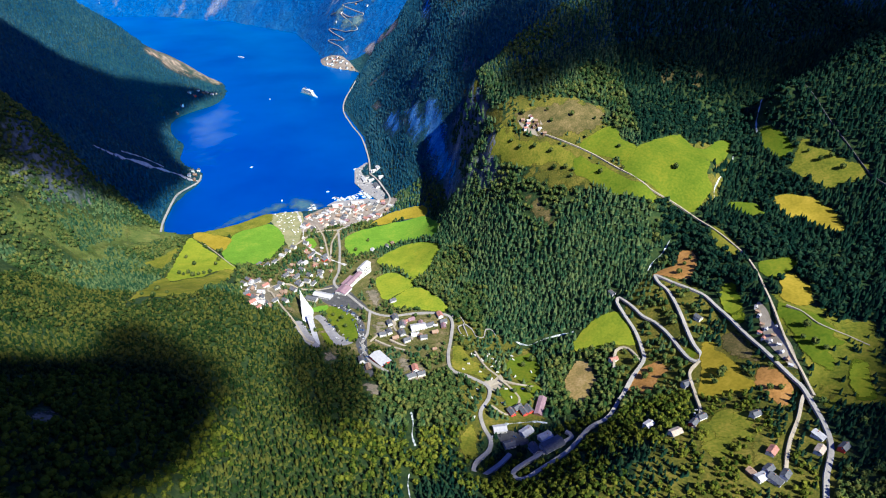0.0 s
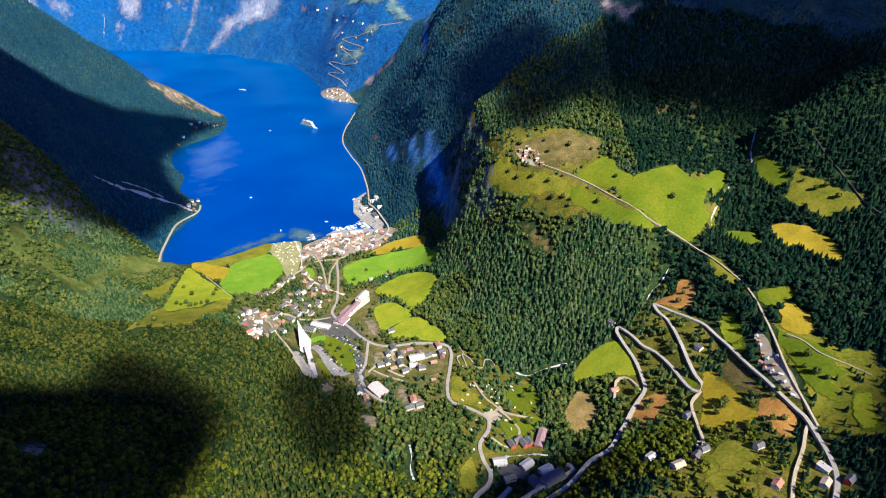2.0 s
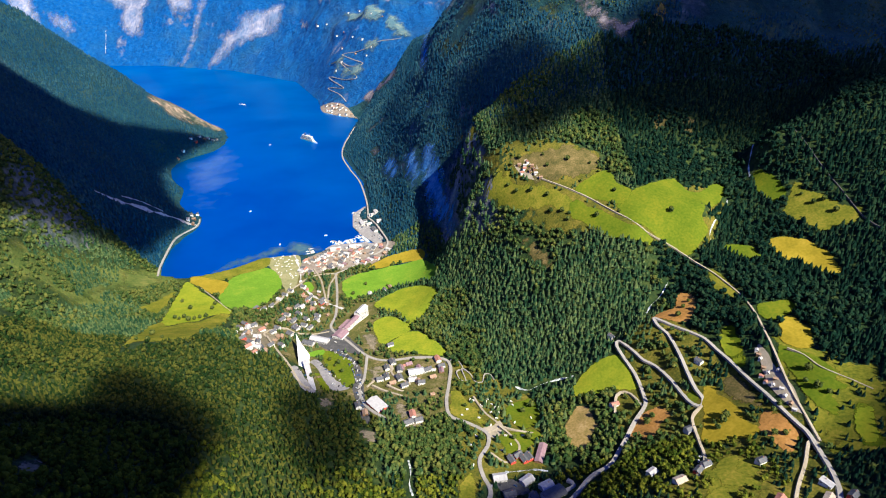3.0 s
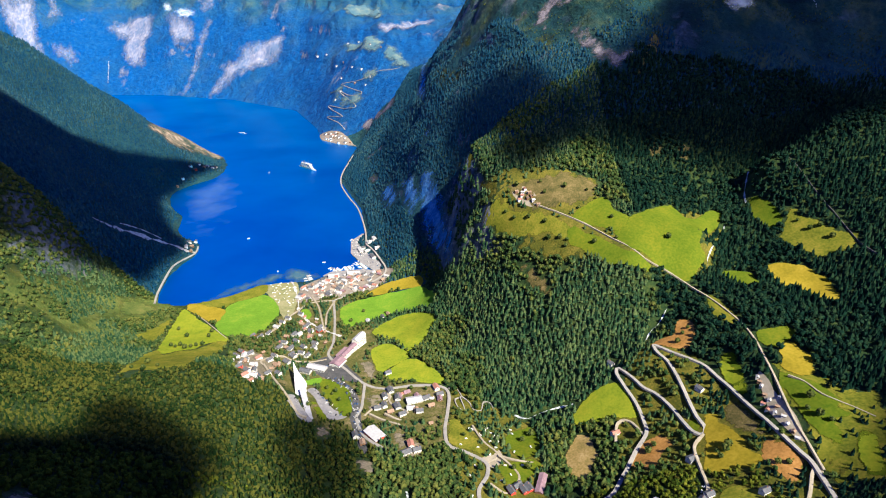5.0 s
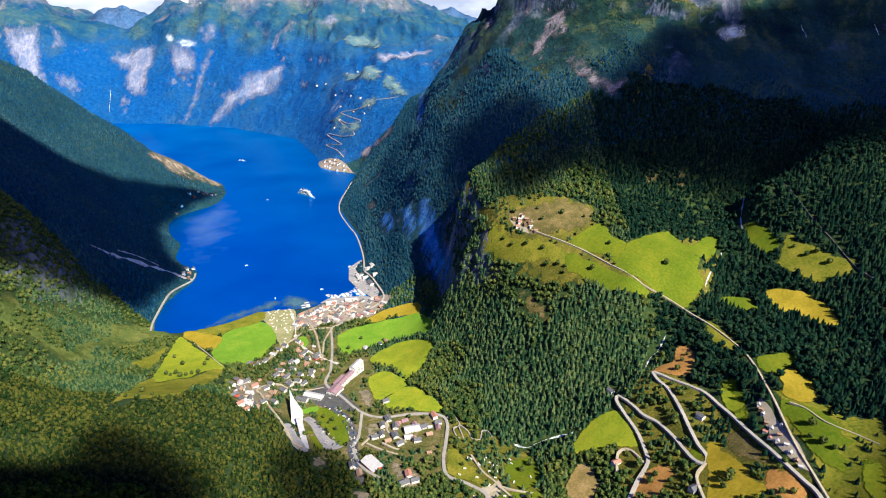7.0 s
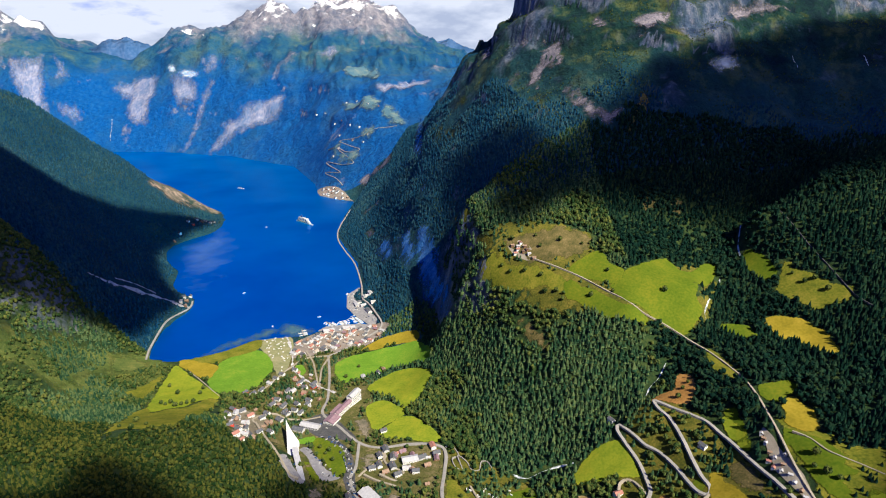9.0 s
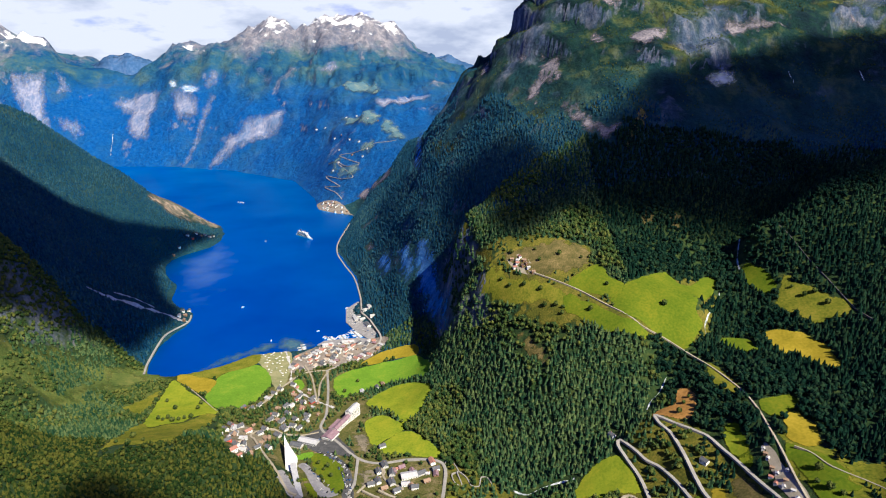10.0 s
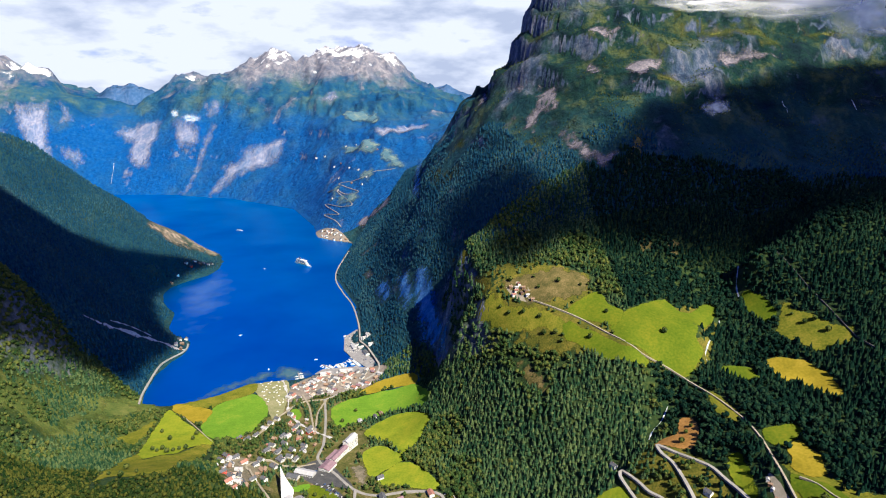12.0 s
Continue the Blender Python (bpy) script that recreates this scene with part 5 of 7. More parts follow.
meadow([(239, 1617), (194, 1597), (182, 1620), (226, 1637)], SCREE, "narrow pale scree chute", name="scree_slope", ragged=6, lift=1.6, step=12, open_ground=True)
meadow([(237, 1735), (259, 1690), (245, 1665), (229, 1707)], SCREE, "small pale scree patch on the mountainside", name="scree_slope", ragged=6, lift=1.6, step=12, open_ground=True)
meadow([(303, 1458), (332, 1427), (351, 1391), (360, 1344), (382, 1299), (408, 1302), (407, 1265), (386, 1251), (391, 1225), (361, 1261), (337, 1294), (319, 1362), (303, 1416)], SCREE, "grey-lilac broken rock band on the mountainside", name="scree_slope", ragged=6, lift=1.6, step=12, open_ground=True)
meadow([(450, 1728), (514, 1671), (578, 1648), (594, 1613), (547, 1644), (498, 1665), (453, 1647), (477, 1658), (428, 1664), (421, 1686)], SCREE, "pale scree ledge below the summit cliffs", name="scree_slope", ragged=6, lift=1.6, step=12, open_ground=True)
meadow([(415, 1641), (433, 1602), (439, 1530), (417, 1540), (399, 1572)], SCREE, "grey scree shelf under the cliffs", name="scree_slope", ragged=6, lift=1.6, step=12, open_ground=True)
meadow([(498, 1571), (569, 1584), (603, 1565), (576, 1526), (529, 1499), (486, 1526)], SCREE, "grey scree shelf under the cliffs", name="scree_slope", ragged=6, lift=1.6, step=12, open_ground=True)
meadow([(758, 1629), (778, 1634), (819, 1635), (878, 1628), (940, 1625), (951, 1620), (865, 1596), (818, 1591), (771, 1572), (762, 1605)], SCREE, "pale scree ledge below the summit plateau", name="scree_slope", ragged=6, lift=1.6, step=12, open_ground=True)
meadow([(1058, 1634), (1135, 1686), (1184, 1697), (1218, 1689), (1168, 1666), (1147, 1673), (1097, 1628), (1109, 1663), (1042, 1579)], SCREE, "pale scree patch below the summit plateau", name="scree_slope", ragged=6, lift=1.6, step=12, open_ground=True)
meadow([(142, 1945), (181, 2158), (174, 1891), (151, 1788), (132, 1852), (115, 1865)], SCREE, "pale rock ledge on the mountain shoulder", name="scree_slope", ragged=6, lift=1.6, step=12, open_ground=True)
meadow([(701, 1819), (730, 1755), (712, 1690), (658, 1627), (657, 1691)], HIGH_GRASS, "yellow-green grass below the summit plateau", name="grass_slope", ragged=8, lift=1.6, step=12, open_ground=False)
meadow([(534, 1491), (573, 1527), (618, 1548), (632, 1533), (670, 1504), (616, 1492), (560, 1475)], HIGH_GRASS, "bright green grass shelf high on the mountain", name="grass_slope", ragged=8, lift=1.6, step=12, open_ground=False)
meadow([(933, 1723), (1049, 1726), (1174, 1762), (1160, 1696), (1074, 1671), (1027, 1705)], HIGH_GRASS, "dry yellow grass on the summit plateau", name="grass_slope", ragged=8, lift=1.6, step=12, open_ground=False)
meadow([(955, 1621), (986, 1606), (1024, 1545), (989, 1564), (952, 1582)], HIGH_GRASS, "green grass rib below the summit plateau", name="grass_slope", ragged=8, lift=1.6, step=12, open_ground=False)
meadow([(263, 1881), (287, 1839), (312, 1855), (325, 1762), (307, 1747), (280, 1813)], HIGH_GRASS, "olive grass ledge on the mountain shoulder", name="grass_slope", ragged=8, lift=1.6, step=12, open_ground=False)
meadow([(218, 1507), (258, 1484), (273, 1422), (292, 1358), (259, 1360), (232, 1399)], HIGH_GRASS, "olive grass patch below the scree fan", name="grass_slope", ragged=8, lift=1.6, step=12, open_ground=False)
meadow([(-53, 2118), (-6, 1911), (30, 1766), (67, 1730), (74, 1660), (12, 1701), (-43, 1847), (-65, 2080)], HIGH_GRASS, "olive grass ledge on the cliff shoulder", name="grass_slope", ragged=8, lift=1.6, step=12, open_ground=False)
meadow([(24, 1903), (83, 1804), (92, 1754), (57, 1754)], HIGH_GRASS, "olive grass ledge on the cliff shoulder", name="grass_slope", ragged=8, lift=1.6, step=12, open_ground=False)
meadow([(738, 1725), (845, 1705), (924, 1697), (960, 1630), (881, 1636), (776, 1650), (722, 1689)], HIGH_GRASS, "tan-green alpine grass on the summit plateau", name="grass_slope", ragged=8, lift=1.6, step=12, open_ground=False)
meadow([(448, 1314), (493, 1383), (470, 1315), (441, 1253), (414, 1220), (396, 1216), (413, 1250)], FARM_TAN, "tan rocky strip among the trees", name="grass_slope", ragged=8, lift=1.6, step=12, open_ground=False)
meadow([(-122, 1584), (-72, 1510), (-54, 1430), (-67, 1366), (-92, 1386), (-109, 1469)], CLIFF, "bare cliff above the fjord, painted shade blue", name="rock_face", ragged=7, lift=1.2, step=9, open_ground=True)
meadow([(-62, 1313), (-48, 1334), (-22, 1314), (-3, 1259), (10, 1171), (-30, 1259), (-56, 1288)], CLIFF, "bare cliff above the fjord, painted shade blue", name="rock_face", ragged=7, lift=1.2, step=9, open_ground=True)
meadow([(-202, 1685), (-144, 1644), (-127, 1524), (-168, 1558)], CLIFF, "bare cliff above the fjord, painted shade blue", name="rock_face", ragged=7, lift=1.2, step=9, open_ground=True)
meadow([(-89, 2340), (-73, 2947), (-52, 1892), (-71, 1883), (-91, 2002)], CLIFF, "bare cliff above the fjord, painted shade blue", name="rock_face", ragged=7, lift=1.2, step=9, open_ground=True)
meadow([(-54, 1677), (-39, 1612), (-46, 1546), (-63, 1574)], CLIFF, "bare cliff above the fjord, painted shade blue", name="rock_face", ragged=7, lift=1.2, step=9, open_ground=True)
meadow([(-259, 1886), (-232, 1879), (-211, 1813), (-236, 1824)], SCREE, "small grey rock scar above the shore", name="scree_slope", ragged=3, lift=1.2, step=9, open_ground=True)
meadow([(-1157, 2218), (-1504, 3039), (-1301, 2818), (-1147, 2648), (-1014, 2477), (-928, 2361), (-947, 2321), (-991, 2281), (-1019, 2188), (-1044, 2138), (-1088, 2156)], ROCKY, "tan bare rocky point above the fjord", name="rock_slope", ragged=5, lift=1.6, step=10, open_ground=True)
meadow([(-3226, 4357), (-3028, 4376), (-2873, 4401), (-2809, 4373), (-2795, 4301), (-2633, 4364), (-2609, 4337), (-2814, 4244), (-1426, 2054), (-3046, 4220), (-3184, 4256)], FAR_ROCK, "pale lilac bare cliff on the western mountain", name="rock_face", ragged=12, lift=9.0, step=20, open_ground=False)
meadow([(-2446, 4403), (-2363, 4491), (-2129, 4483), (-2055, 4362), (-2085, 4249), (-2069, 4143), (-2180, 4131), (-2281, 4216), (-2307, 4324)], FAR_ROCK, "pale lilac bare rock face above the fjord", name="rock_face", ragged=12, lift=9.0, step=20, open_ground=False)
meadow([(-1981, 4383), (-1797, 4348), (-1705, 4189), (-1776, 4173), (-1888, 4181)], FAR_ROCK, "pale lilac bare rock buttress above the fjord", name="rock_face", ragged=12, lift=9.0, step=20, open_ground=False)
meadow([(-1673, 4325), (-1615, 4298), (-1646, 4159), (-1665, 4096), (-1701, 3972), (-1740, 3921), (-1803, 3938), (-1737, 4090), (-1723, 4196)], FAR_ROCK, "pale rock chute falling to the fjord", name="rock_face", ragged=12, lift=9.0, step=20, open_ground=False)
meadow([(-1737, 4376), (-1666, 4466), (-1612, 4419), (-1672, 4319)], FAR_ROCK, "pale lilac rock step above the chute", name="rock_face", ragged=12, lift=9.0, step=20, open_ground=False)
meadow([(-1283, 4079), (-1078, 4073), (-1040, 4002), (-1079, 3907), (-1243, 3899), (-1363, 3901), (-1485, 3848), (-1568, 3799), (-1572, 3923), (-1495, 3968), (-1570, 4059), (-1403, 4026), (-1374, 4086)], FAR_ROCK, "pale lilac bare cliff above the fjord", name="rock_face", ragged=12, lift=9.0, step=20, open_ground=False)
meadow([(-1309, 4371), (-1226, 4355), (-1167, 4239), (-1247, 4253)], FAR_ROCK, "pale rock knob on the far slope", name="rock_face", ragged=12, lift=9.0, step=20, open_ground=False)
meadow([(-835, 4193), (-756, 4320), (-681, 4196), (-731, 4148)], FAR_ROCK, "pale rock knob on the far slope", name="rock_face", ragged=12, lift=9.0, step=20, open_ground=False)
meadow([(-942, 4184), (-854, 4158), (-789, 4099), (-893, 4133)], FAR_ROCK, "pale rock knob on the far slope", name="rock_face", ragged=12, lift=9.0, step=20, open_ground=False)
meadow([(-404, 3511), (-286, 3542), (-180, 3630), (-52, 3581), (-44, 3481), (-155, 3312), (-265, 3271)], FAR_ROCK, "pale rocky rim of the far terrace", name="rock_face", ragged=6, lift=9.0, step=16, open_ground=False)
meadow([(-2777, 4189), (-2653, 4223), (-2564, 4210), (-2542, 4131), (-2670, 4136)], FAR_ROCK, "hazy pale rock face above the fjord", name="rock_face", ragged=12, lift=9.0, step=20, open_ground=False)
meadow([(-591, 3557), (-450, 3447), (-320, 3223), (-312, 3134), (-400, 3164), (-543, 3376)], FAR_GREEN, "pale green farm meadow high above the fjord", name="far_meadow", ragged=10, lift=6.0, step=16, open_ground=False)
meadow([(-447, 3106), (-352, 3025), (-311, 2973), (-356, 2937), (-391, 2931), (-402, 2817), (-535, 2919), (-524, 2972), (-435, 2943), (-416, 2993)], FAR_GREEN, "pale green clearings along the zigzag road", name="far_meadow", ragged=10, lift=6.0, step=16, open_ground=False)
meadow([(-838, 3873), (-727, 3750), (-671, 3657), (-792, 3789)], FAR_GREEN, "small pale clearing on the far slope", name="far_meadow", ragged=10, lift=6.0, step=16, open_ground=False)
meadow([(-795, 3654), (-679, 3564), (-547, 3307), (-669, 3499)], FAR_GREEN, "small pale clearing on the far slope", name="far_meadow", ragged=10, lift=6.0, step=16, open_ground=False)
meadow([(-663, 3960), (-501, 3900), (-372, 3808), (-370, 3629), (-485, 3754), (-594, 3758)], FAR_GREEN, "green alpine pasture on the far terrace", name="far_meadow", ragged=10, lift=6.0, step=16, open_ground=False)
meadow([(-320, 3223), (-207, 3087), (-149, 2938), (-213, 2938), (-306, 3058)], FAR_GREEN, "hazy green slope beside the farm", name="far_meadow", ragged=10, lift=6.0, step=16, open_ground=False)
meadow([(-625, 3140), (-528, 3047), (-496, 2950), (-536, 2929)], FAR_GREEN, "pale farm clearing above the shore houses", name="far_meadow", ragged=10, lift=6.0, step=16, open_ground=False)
meadow([(-989, 4944), (-796, 4907), (-596, 4776), (-565, 4688), (-726, 4726), (-895, 4805)], SNOW, "streaky old snow on the far summit", name="snow_field", ragged=10, lift=3.0, step=16, open_ground=False)
meadow([(-514, 4855), (-385, 4955), (-293, 4793), (-325, 4712), (-416, 4749)], SNOW, "streaky old snow on the far summit", name="snow_field", ragged=10, lift=3.0, step=16, open_ground=False)
meadow([(-1002, 4714), (-938, 4645), (-948, 4599), (-1013, 4698), (-1118, 4774)], SNOW, "streaky old snow on the far summit", name="snow_field", ragged=10, lift=3.0, step=16, open_ground=False)
meadow([(-3451, 4751), (-3393, 4909), (-3086, 4781), (-3048, 4696), (-3182, 4656), (-3414, 4745)], SNOW, "streaky old snow on the far summit", name="snow_field", ragged=10, lift=3.0, step=16, open_ground=False)
meadow([(-3402, 4665), (-3201, 4608), (-3228, 4579), (-3365, 4601)], SNOW, "streaky old snow on the far summit", name="snow_field", ragged=10, lift=3.0, step=16, open_ground=False)
meadow([(-2072, 4821), (-1991, 4903), (-1792, 4648), (-1907, 4732)], SNOW, "streaky old snow on the far summit", name="snow_field", ragged=10, lift=3.0, step=16, open_ground=False)
meadow([(397, 1092), (424, 1098), (425, 1074), (399, 1062)], FARM_TAN, "tan rocky clearing above the farm meadow", name="grass_slope", ragged=9, lift=1.0, step=9, open_ground=False)
meadow([(447, 1077), (476, 1095), (477, 1063), (450, 1049)], FARM_TAN, "tan rocky clearing above the farm meadow", name="grass_slope", ragged=9, lift=1.0, step=9, open_ground=False)
meadow([(134, 910), (152, 899), (175, 848), (183, 818), (162, 830), (142, 880)], FARM_TAN, "brown rocky clearing in the pine forest", name="grass_slope", ragged=6, lift=1.0, step=9)
lane("road", [(-466, 2695), (-517, 2802), (-593, 2933), (-498, 2832), (-598, 3003), (-479, 2866), (-437, 2861), (-603, 3112), (-478, 2949), (-408, 2920), (-530, 3060), (-397, 2991), (-323, 2978), (-214, 2950)], 5.05, "pale zigzag road climbing the far mountainside")
lane("footpath", [(607, 971), (612, 900), (617, 834), (615, 764), (619, 733)], 1.3, "narrow dark track cut across the wooded slope")
brook([(-2367, 4204), (-2356, 4167), (-2342, 4115), (-2329, 4063)], 3, "thin white waterfall on the far mountainside")
brook([(901, 1517), (902, 1509), (909, 1505), (908, 1498)], 2.2, "short white waterfall high on the mountain")
brook([(1077, 1509), (1075, 1495), (1071, 1476)], 2.6, "short white waterfall high on the mountain")


homes([(-364, 830, -35, 0), (-347, 819, 49, 3), (-330, 754, 49, 1), (-314, 746, -35, 0), (-326, 805, -27, 9), (-332, 846, 49, 2), (-332, 873, 55, 10), (-311, 843, 49, 0), (-296, 828, -47, 4), (-293, 774, 49, 0), (-295, 736, -47, 3), (-295, 708, 55, 11), (-307, 859, -27, 0), (-352, 861, 49, 3), (-369, 866, -35, 1), (-281, 792, -35, 0), (-357, 794, 55, 9), (-306, 713, 49, 2)])
homes([(-378, 952, 59, 1), (-360, 945, 65, 0), (-349, 962, 65, 0), (-342, 994, -25, 5), (-336, 1015, -25, 0), (-328, 1033, -25, 0), (-310, 898, 59, 3), (-287, 892, 65, 3), (-284, 924, -37, 0), (-263, 898, -37, 0), (-261, 947, -25, 4), (-281, 988, 59, 0), (-275, 864, -37, 3), (-262, 875, -17, 0), (-280, 842, -37, 3), (-305, 918, -17, 0), (-286, 955, 65, 5), (-248, 967, 59, 1), (-244, 897, 65, 0), (-249, 865, 65, 0)])
homes([(-85, 741, 110, 3), (-69, 721, 104, 6), (-91, 702, 110, 0), (-80, 684, 20, 4), (-61, 672, 28, 0), (-49, 687, 8, 5), (-35, 676, 8, 0), (-18, 691, 20, 4), (-11, 737, 110, 2), (-5, 720, 20, 0), (-27, 713, 28, 3), (-93, 726, 110, 0), (-58, 732, 28, 6), (-70, 695, 110, 3), (-41, 718, 104, 6), (-126, 629, 110, 0), (-113, 611, 104, 4), (-94, 795, 28, 0), (-157, 1019, 104, 5), (-129, 1041, 104, 0), (-118, 1057, 110, 4), (-44, 594, 104, 2), (-35, 581, 20, 0), (-49, 578, 28, 3)])
homes([(73, 437, 18, 3), (95, 458, 38, 7), (100, 428, 114, 3), (115, 446, 30, 7), (89, 500, 38, 1), (96, 493, 114, 1), (103, 497, 114, 1), (81, 492, 114, 1)])
homes([(140, 1023, -2, 10), (149, 1011, 10, 11), (158, 1001, 94, 10), (167, 991, 18, 9), (144, 1007, 18, 11), (162, 1009, -2, 10), (175, 980, -2, 10), (155, 1020, 100, 11), (165, 1000, 100, 10), (150, 1016, -2, 9)])
homes([(378, 556, 63, 9), (376, 542, 43, 9), (374, 529, 145, 10), (374, 519, 55, 9), (367, 508, 43, 11), (369, 498, 63, 9), (375, 505, 145, 10), (372, 487, 145, 9), (369, 475, 43, 9), (369, 463, 43, 10), (368, 454, 139, 9), (368, 519, 139, 11), (383, 516, 43, 9), (377, 549, 145, 10)], 0.72)
homes([(324, 578, 119, 0), (216, 419, 35, 5), (232, 393, 23, 8), (254, 404, 43, 1), (265, 412, 23, 0), (276, 475, 23, 3), (220, 561, 23, 2), (246, 686, 119, 0), (271, 326, 119, 4), (276, 320, 23, 5), (285, 327, 35, 0), (286, 316, 125, 3), (295, 319, 43, 0), (344, 358, 119, 5), (336, 342, 43, 8), (354, 340, 35, 1), (311, 401, 23, 0), (299, 348, 43, 2)], 0.88)
homes([(-951, 2071, 68, 0), (-944, 2130, 60, 0), (-927, 2136, 150, 4), (-910, 2171, 150, 5), (-935, 2073, 150, 1), (-912, 2210, 144, 0), (-951, 1990, 150, 0), (-953, 1945, 144, 4), (-929, 2173, 144, 5)])
homes([(-602, 3350, 28, 0), (-554, 3304, 124, 4), (-484, 3144, 124, 0), (-423, 3064, 48, 5), (-371, 2978, 130, 0), (-545, 3155, 40, 0), (-455, 3017, 48, 4), (-392, 2953, 130, 0), (-558, 3527, 48, 5), (-492, 3506, 124, 0), (-388, 3212, 48, 0), (-327, 3172, 124, 4), (-529, 3011, 48, 0), (-759, 3607, 28, 5), (-699, 3575, 130, 0), (-557, 2991, 124, 0)])
homes([(-707, 1445, 28, 0), (-692, 1426, 8, 4), (-700, 1409, 110, 5), (-700, 1469, 104, 0), (-684, 1398, 104, 4)])
settlement([(-331, 1126), (-336, 1205), (-301, 1237), (-269, 1256), (-217, 1290), (-147, 1285), (-130, 1253), (-164, 1198), (-202, 1173), (-253, 1160), (-294, 1133)], 14.5, 5, [0, 5, 2, 9, 4, 0, 11, 8, 3, 6, 5, 2, 10], -20)
settlement([(-594, 2771), (-512, 2716), (-435, 2622), (-415, 2582), (-460, 2603), (-544, 2640)], 21, 6, [0, 4, 0, 5, 2], 40)
settlement([(-370, 848), (-342, 879), (-291, 846), (-284, 801), (-285, 719), (-307, 702)], 21, 9, [8, 4, 5, 10, 0, 9], 12)
settlement([(-317, 923), (-297, 1032), (-263, 1043), (-237, 932), (-245, 874), (-278, 857)], 27, 12, [0, 9, 4, 3, 11], -20)
settlement([(-124, 755), (9, 727), (2, 613), (-47, 655), (-105, 672)], 31, 21, [10, 4, 0, 3, 9, 6, 11], 20)
settlement([(-310, 1061), (-230, 1027), (-216, 920), (-234, 874), (-272, 923)], 22, 23, [9, 0, 10, 11], -20)
yard([(-118, 745), (-66, 744), (0, 722), (-2, 664), (-47, 659), (-97, 679)], "tan earth and gravel between lower houses", YARD_GRASS)
yard([(-137, 670), (-127, 670), (-112, 628), (-103, 593), (-110, 587), (-125, 626)], "dark asphalt strip with parked cars")
yard([(-126, 734), (-104, 741), (-91, 728), (-98, 706), (-113, 695)], "brown bare earth between hillside houses", ROUGH_TAN)
yard([(-74, 621), (-63, 642), (-48, 602), (-59, 583)], "bare tan earth beside a workshop", ROUGH_TAN)
yard([(-185, 635), (-171, 650), (-159, 627), (-172, 610)], "small tan clearing in the wood", ROUGH_TAN)
yard([(-116, 563), (-97, 570), (-83, 543), (-99, 526)], "small tan clearing in the wood", ROUGH_TAN)
camping([(-421, 1200), (-416, 1233), (-375, 1239), (-352, 1199), (-343, 1162), (-329, 1068), (-338, 1044), (-374, 1116)], 9.5, 4, 28)
campers([(53, 610, 150), (64, 593, 30), (71, 580, 0), (62, 629, 150), (67, 616, 150), (71, 607, 75), (75, 595, 105), (37, 628, 75), (42, 625, 150), (51, 613, 75), (96, 612, 135), (47, 582, 165), (62, 565, 60), (79, 541, 165), (84, 523, 105), (72, 511, 0), (41, 625, 135), (32, 603, 0), (24, 590, 150), (101, 539, 0), (60, 623, 75), (77, 609, 60), (95, 621, 150), (117, 578, 105), (94, 568, 60), (41, 542, 135), (33, 524, 135), (35, 485, 75)])
cars([(-175, 782, 60), (-166, 774, 75), (-158, 765, 60), (-150, 753, 75), (-144, 739, 75), (-138, 725, 150), (-135, 711, 75), (-133, 699, 75), (-132, 687, 75), (-131, 675, 60), (-171, 775, 60), (-161, 763, 150), (-152, 748, 150), (-144, 729, 150), (-139, 712, 60), (-137, 696, 75), (-211, 756, 150), (-203, 744, 60), (-193, 730, 150), (-184, 714, 75), (-171, 684, 60), (-163, 681, 75), (-156, 682, 60), (-130, 660, 150), (-127, 650, 75), (-123, 641, 150), (-120, 632, 150), (-117, 623, 60)])
cars([(-114, 614, 60), (-110, 605, 150), (-116, 611, 75), (-121, 622, 75), (-125, 632, 150), (-241, 834, 60), (-231, 826, 75), (-221, 818, 60), (-212, 811, 60), (-227, 837, 75), (-205, 829, 150), (-193, 817, 150), (-279, 882, 60), (-271, 875, 150), (-264, 865, 75), (-174, 709, 75), (-165, 699, 60), (-156, 689, 60), (-217, 698, 60), (-211, 686, 150), (-226, 703, 60), (-231, 710, 75), (-185, 722, 150), (-174, 687, 60), (54, 450, 75), (64, 454, 75), (81, 452, 150), (263, 422, 60)])
cars([(268, 428, 150)])
cars([(-197.2, 794.0, 35), (-193.9, 791.1, 38), (-184.2, 792.3, 41), (-187.3, 785.4, 44), (-177.7, 786.6, 47), (-174.4, 783.7, 50), (-177.5, 776.9, 53), (-167.8, 778.0, 56), (-169.8, 766.6, 62), (-163.4, 770.6, 62), (-161.2, 766.9, 65), (-159.0, 763.2, 68), (-156.8, 759.5, 71), (-158.8, 748.1, 77), (-156.6, 744.4, 80), (-150.2, 748.4, 80), (-148.0, 744.7, 83), (-150.9, 733.0, 89)])
cars([(-149.5, 729.0, 92), (-148.2, 725.0, 95), (-146.9, 721.0, 98), (-140.5, 725.0, 98), (-144.2, 713.0, 104), (-136.5, 713.0, 107), (-141.5, 705.0, 110), (-140.2, 701.0, 113), (-132.8, 700.3, 116), (-138.2, 691.7, 119), (-130.8, 691.0, 122), (-129.8, 686.3, 125), (-135.2, 677.7, 128), (-127.8, 677.0, 131), (-132.8, 664.7, 137), (-126.4, 668.7, 137), (-125.7, 664.6, 140), (-124.9, 660.4, 143), (-124.2, 656.3, 146), (-129.2, 644.0, 152), (-127.2, 639.4, 155), (-120.8, 643.4, 155), (-118.8, 638.8, 158), (-121.2, 625.6, 164), (-119.2, 621.0, 167)])
yard([(-243, 703), (-236, 718), (-216, 687), (-194, 662), (-196, 649), (-213, 658)], "pale grey paved yard beside the hall", CONCRETE)
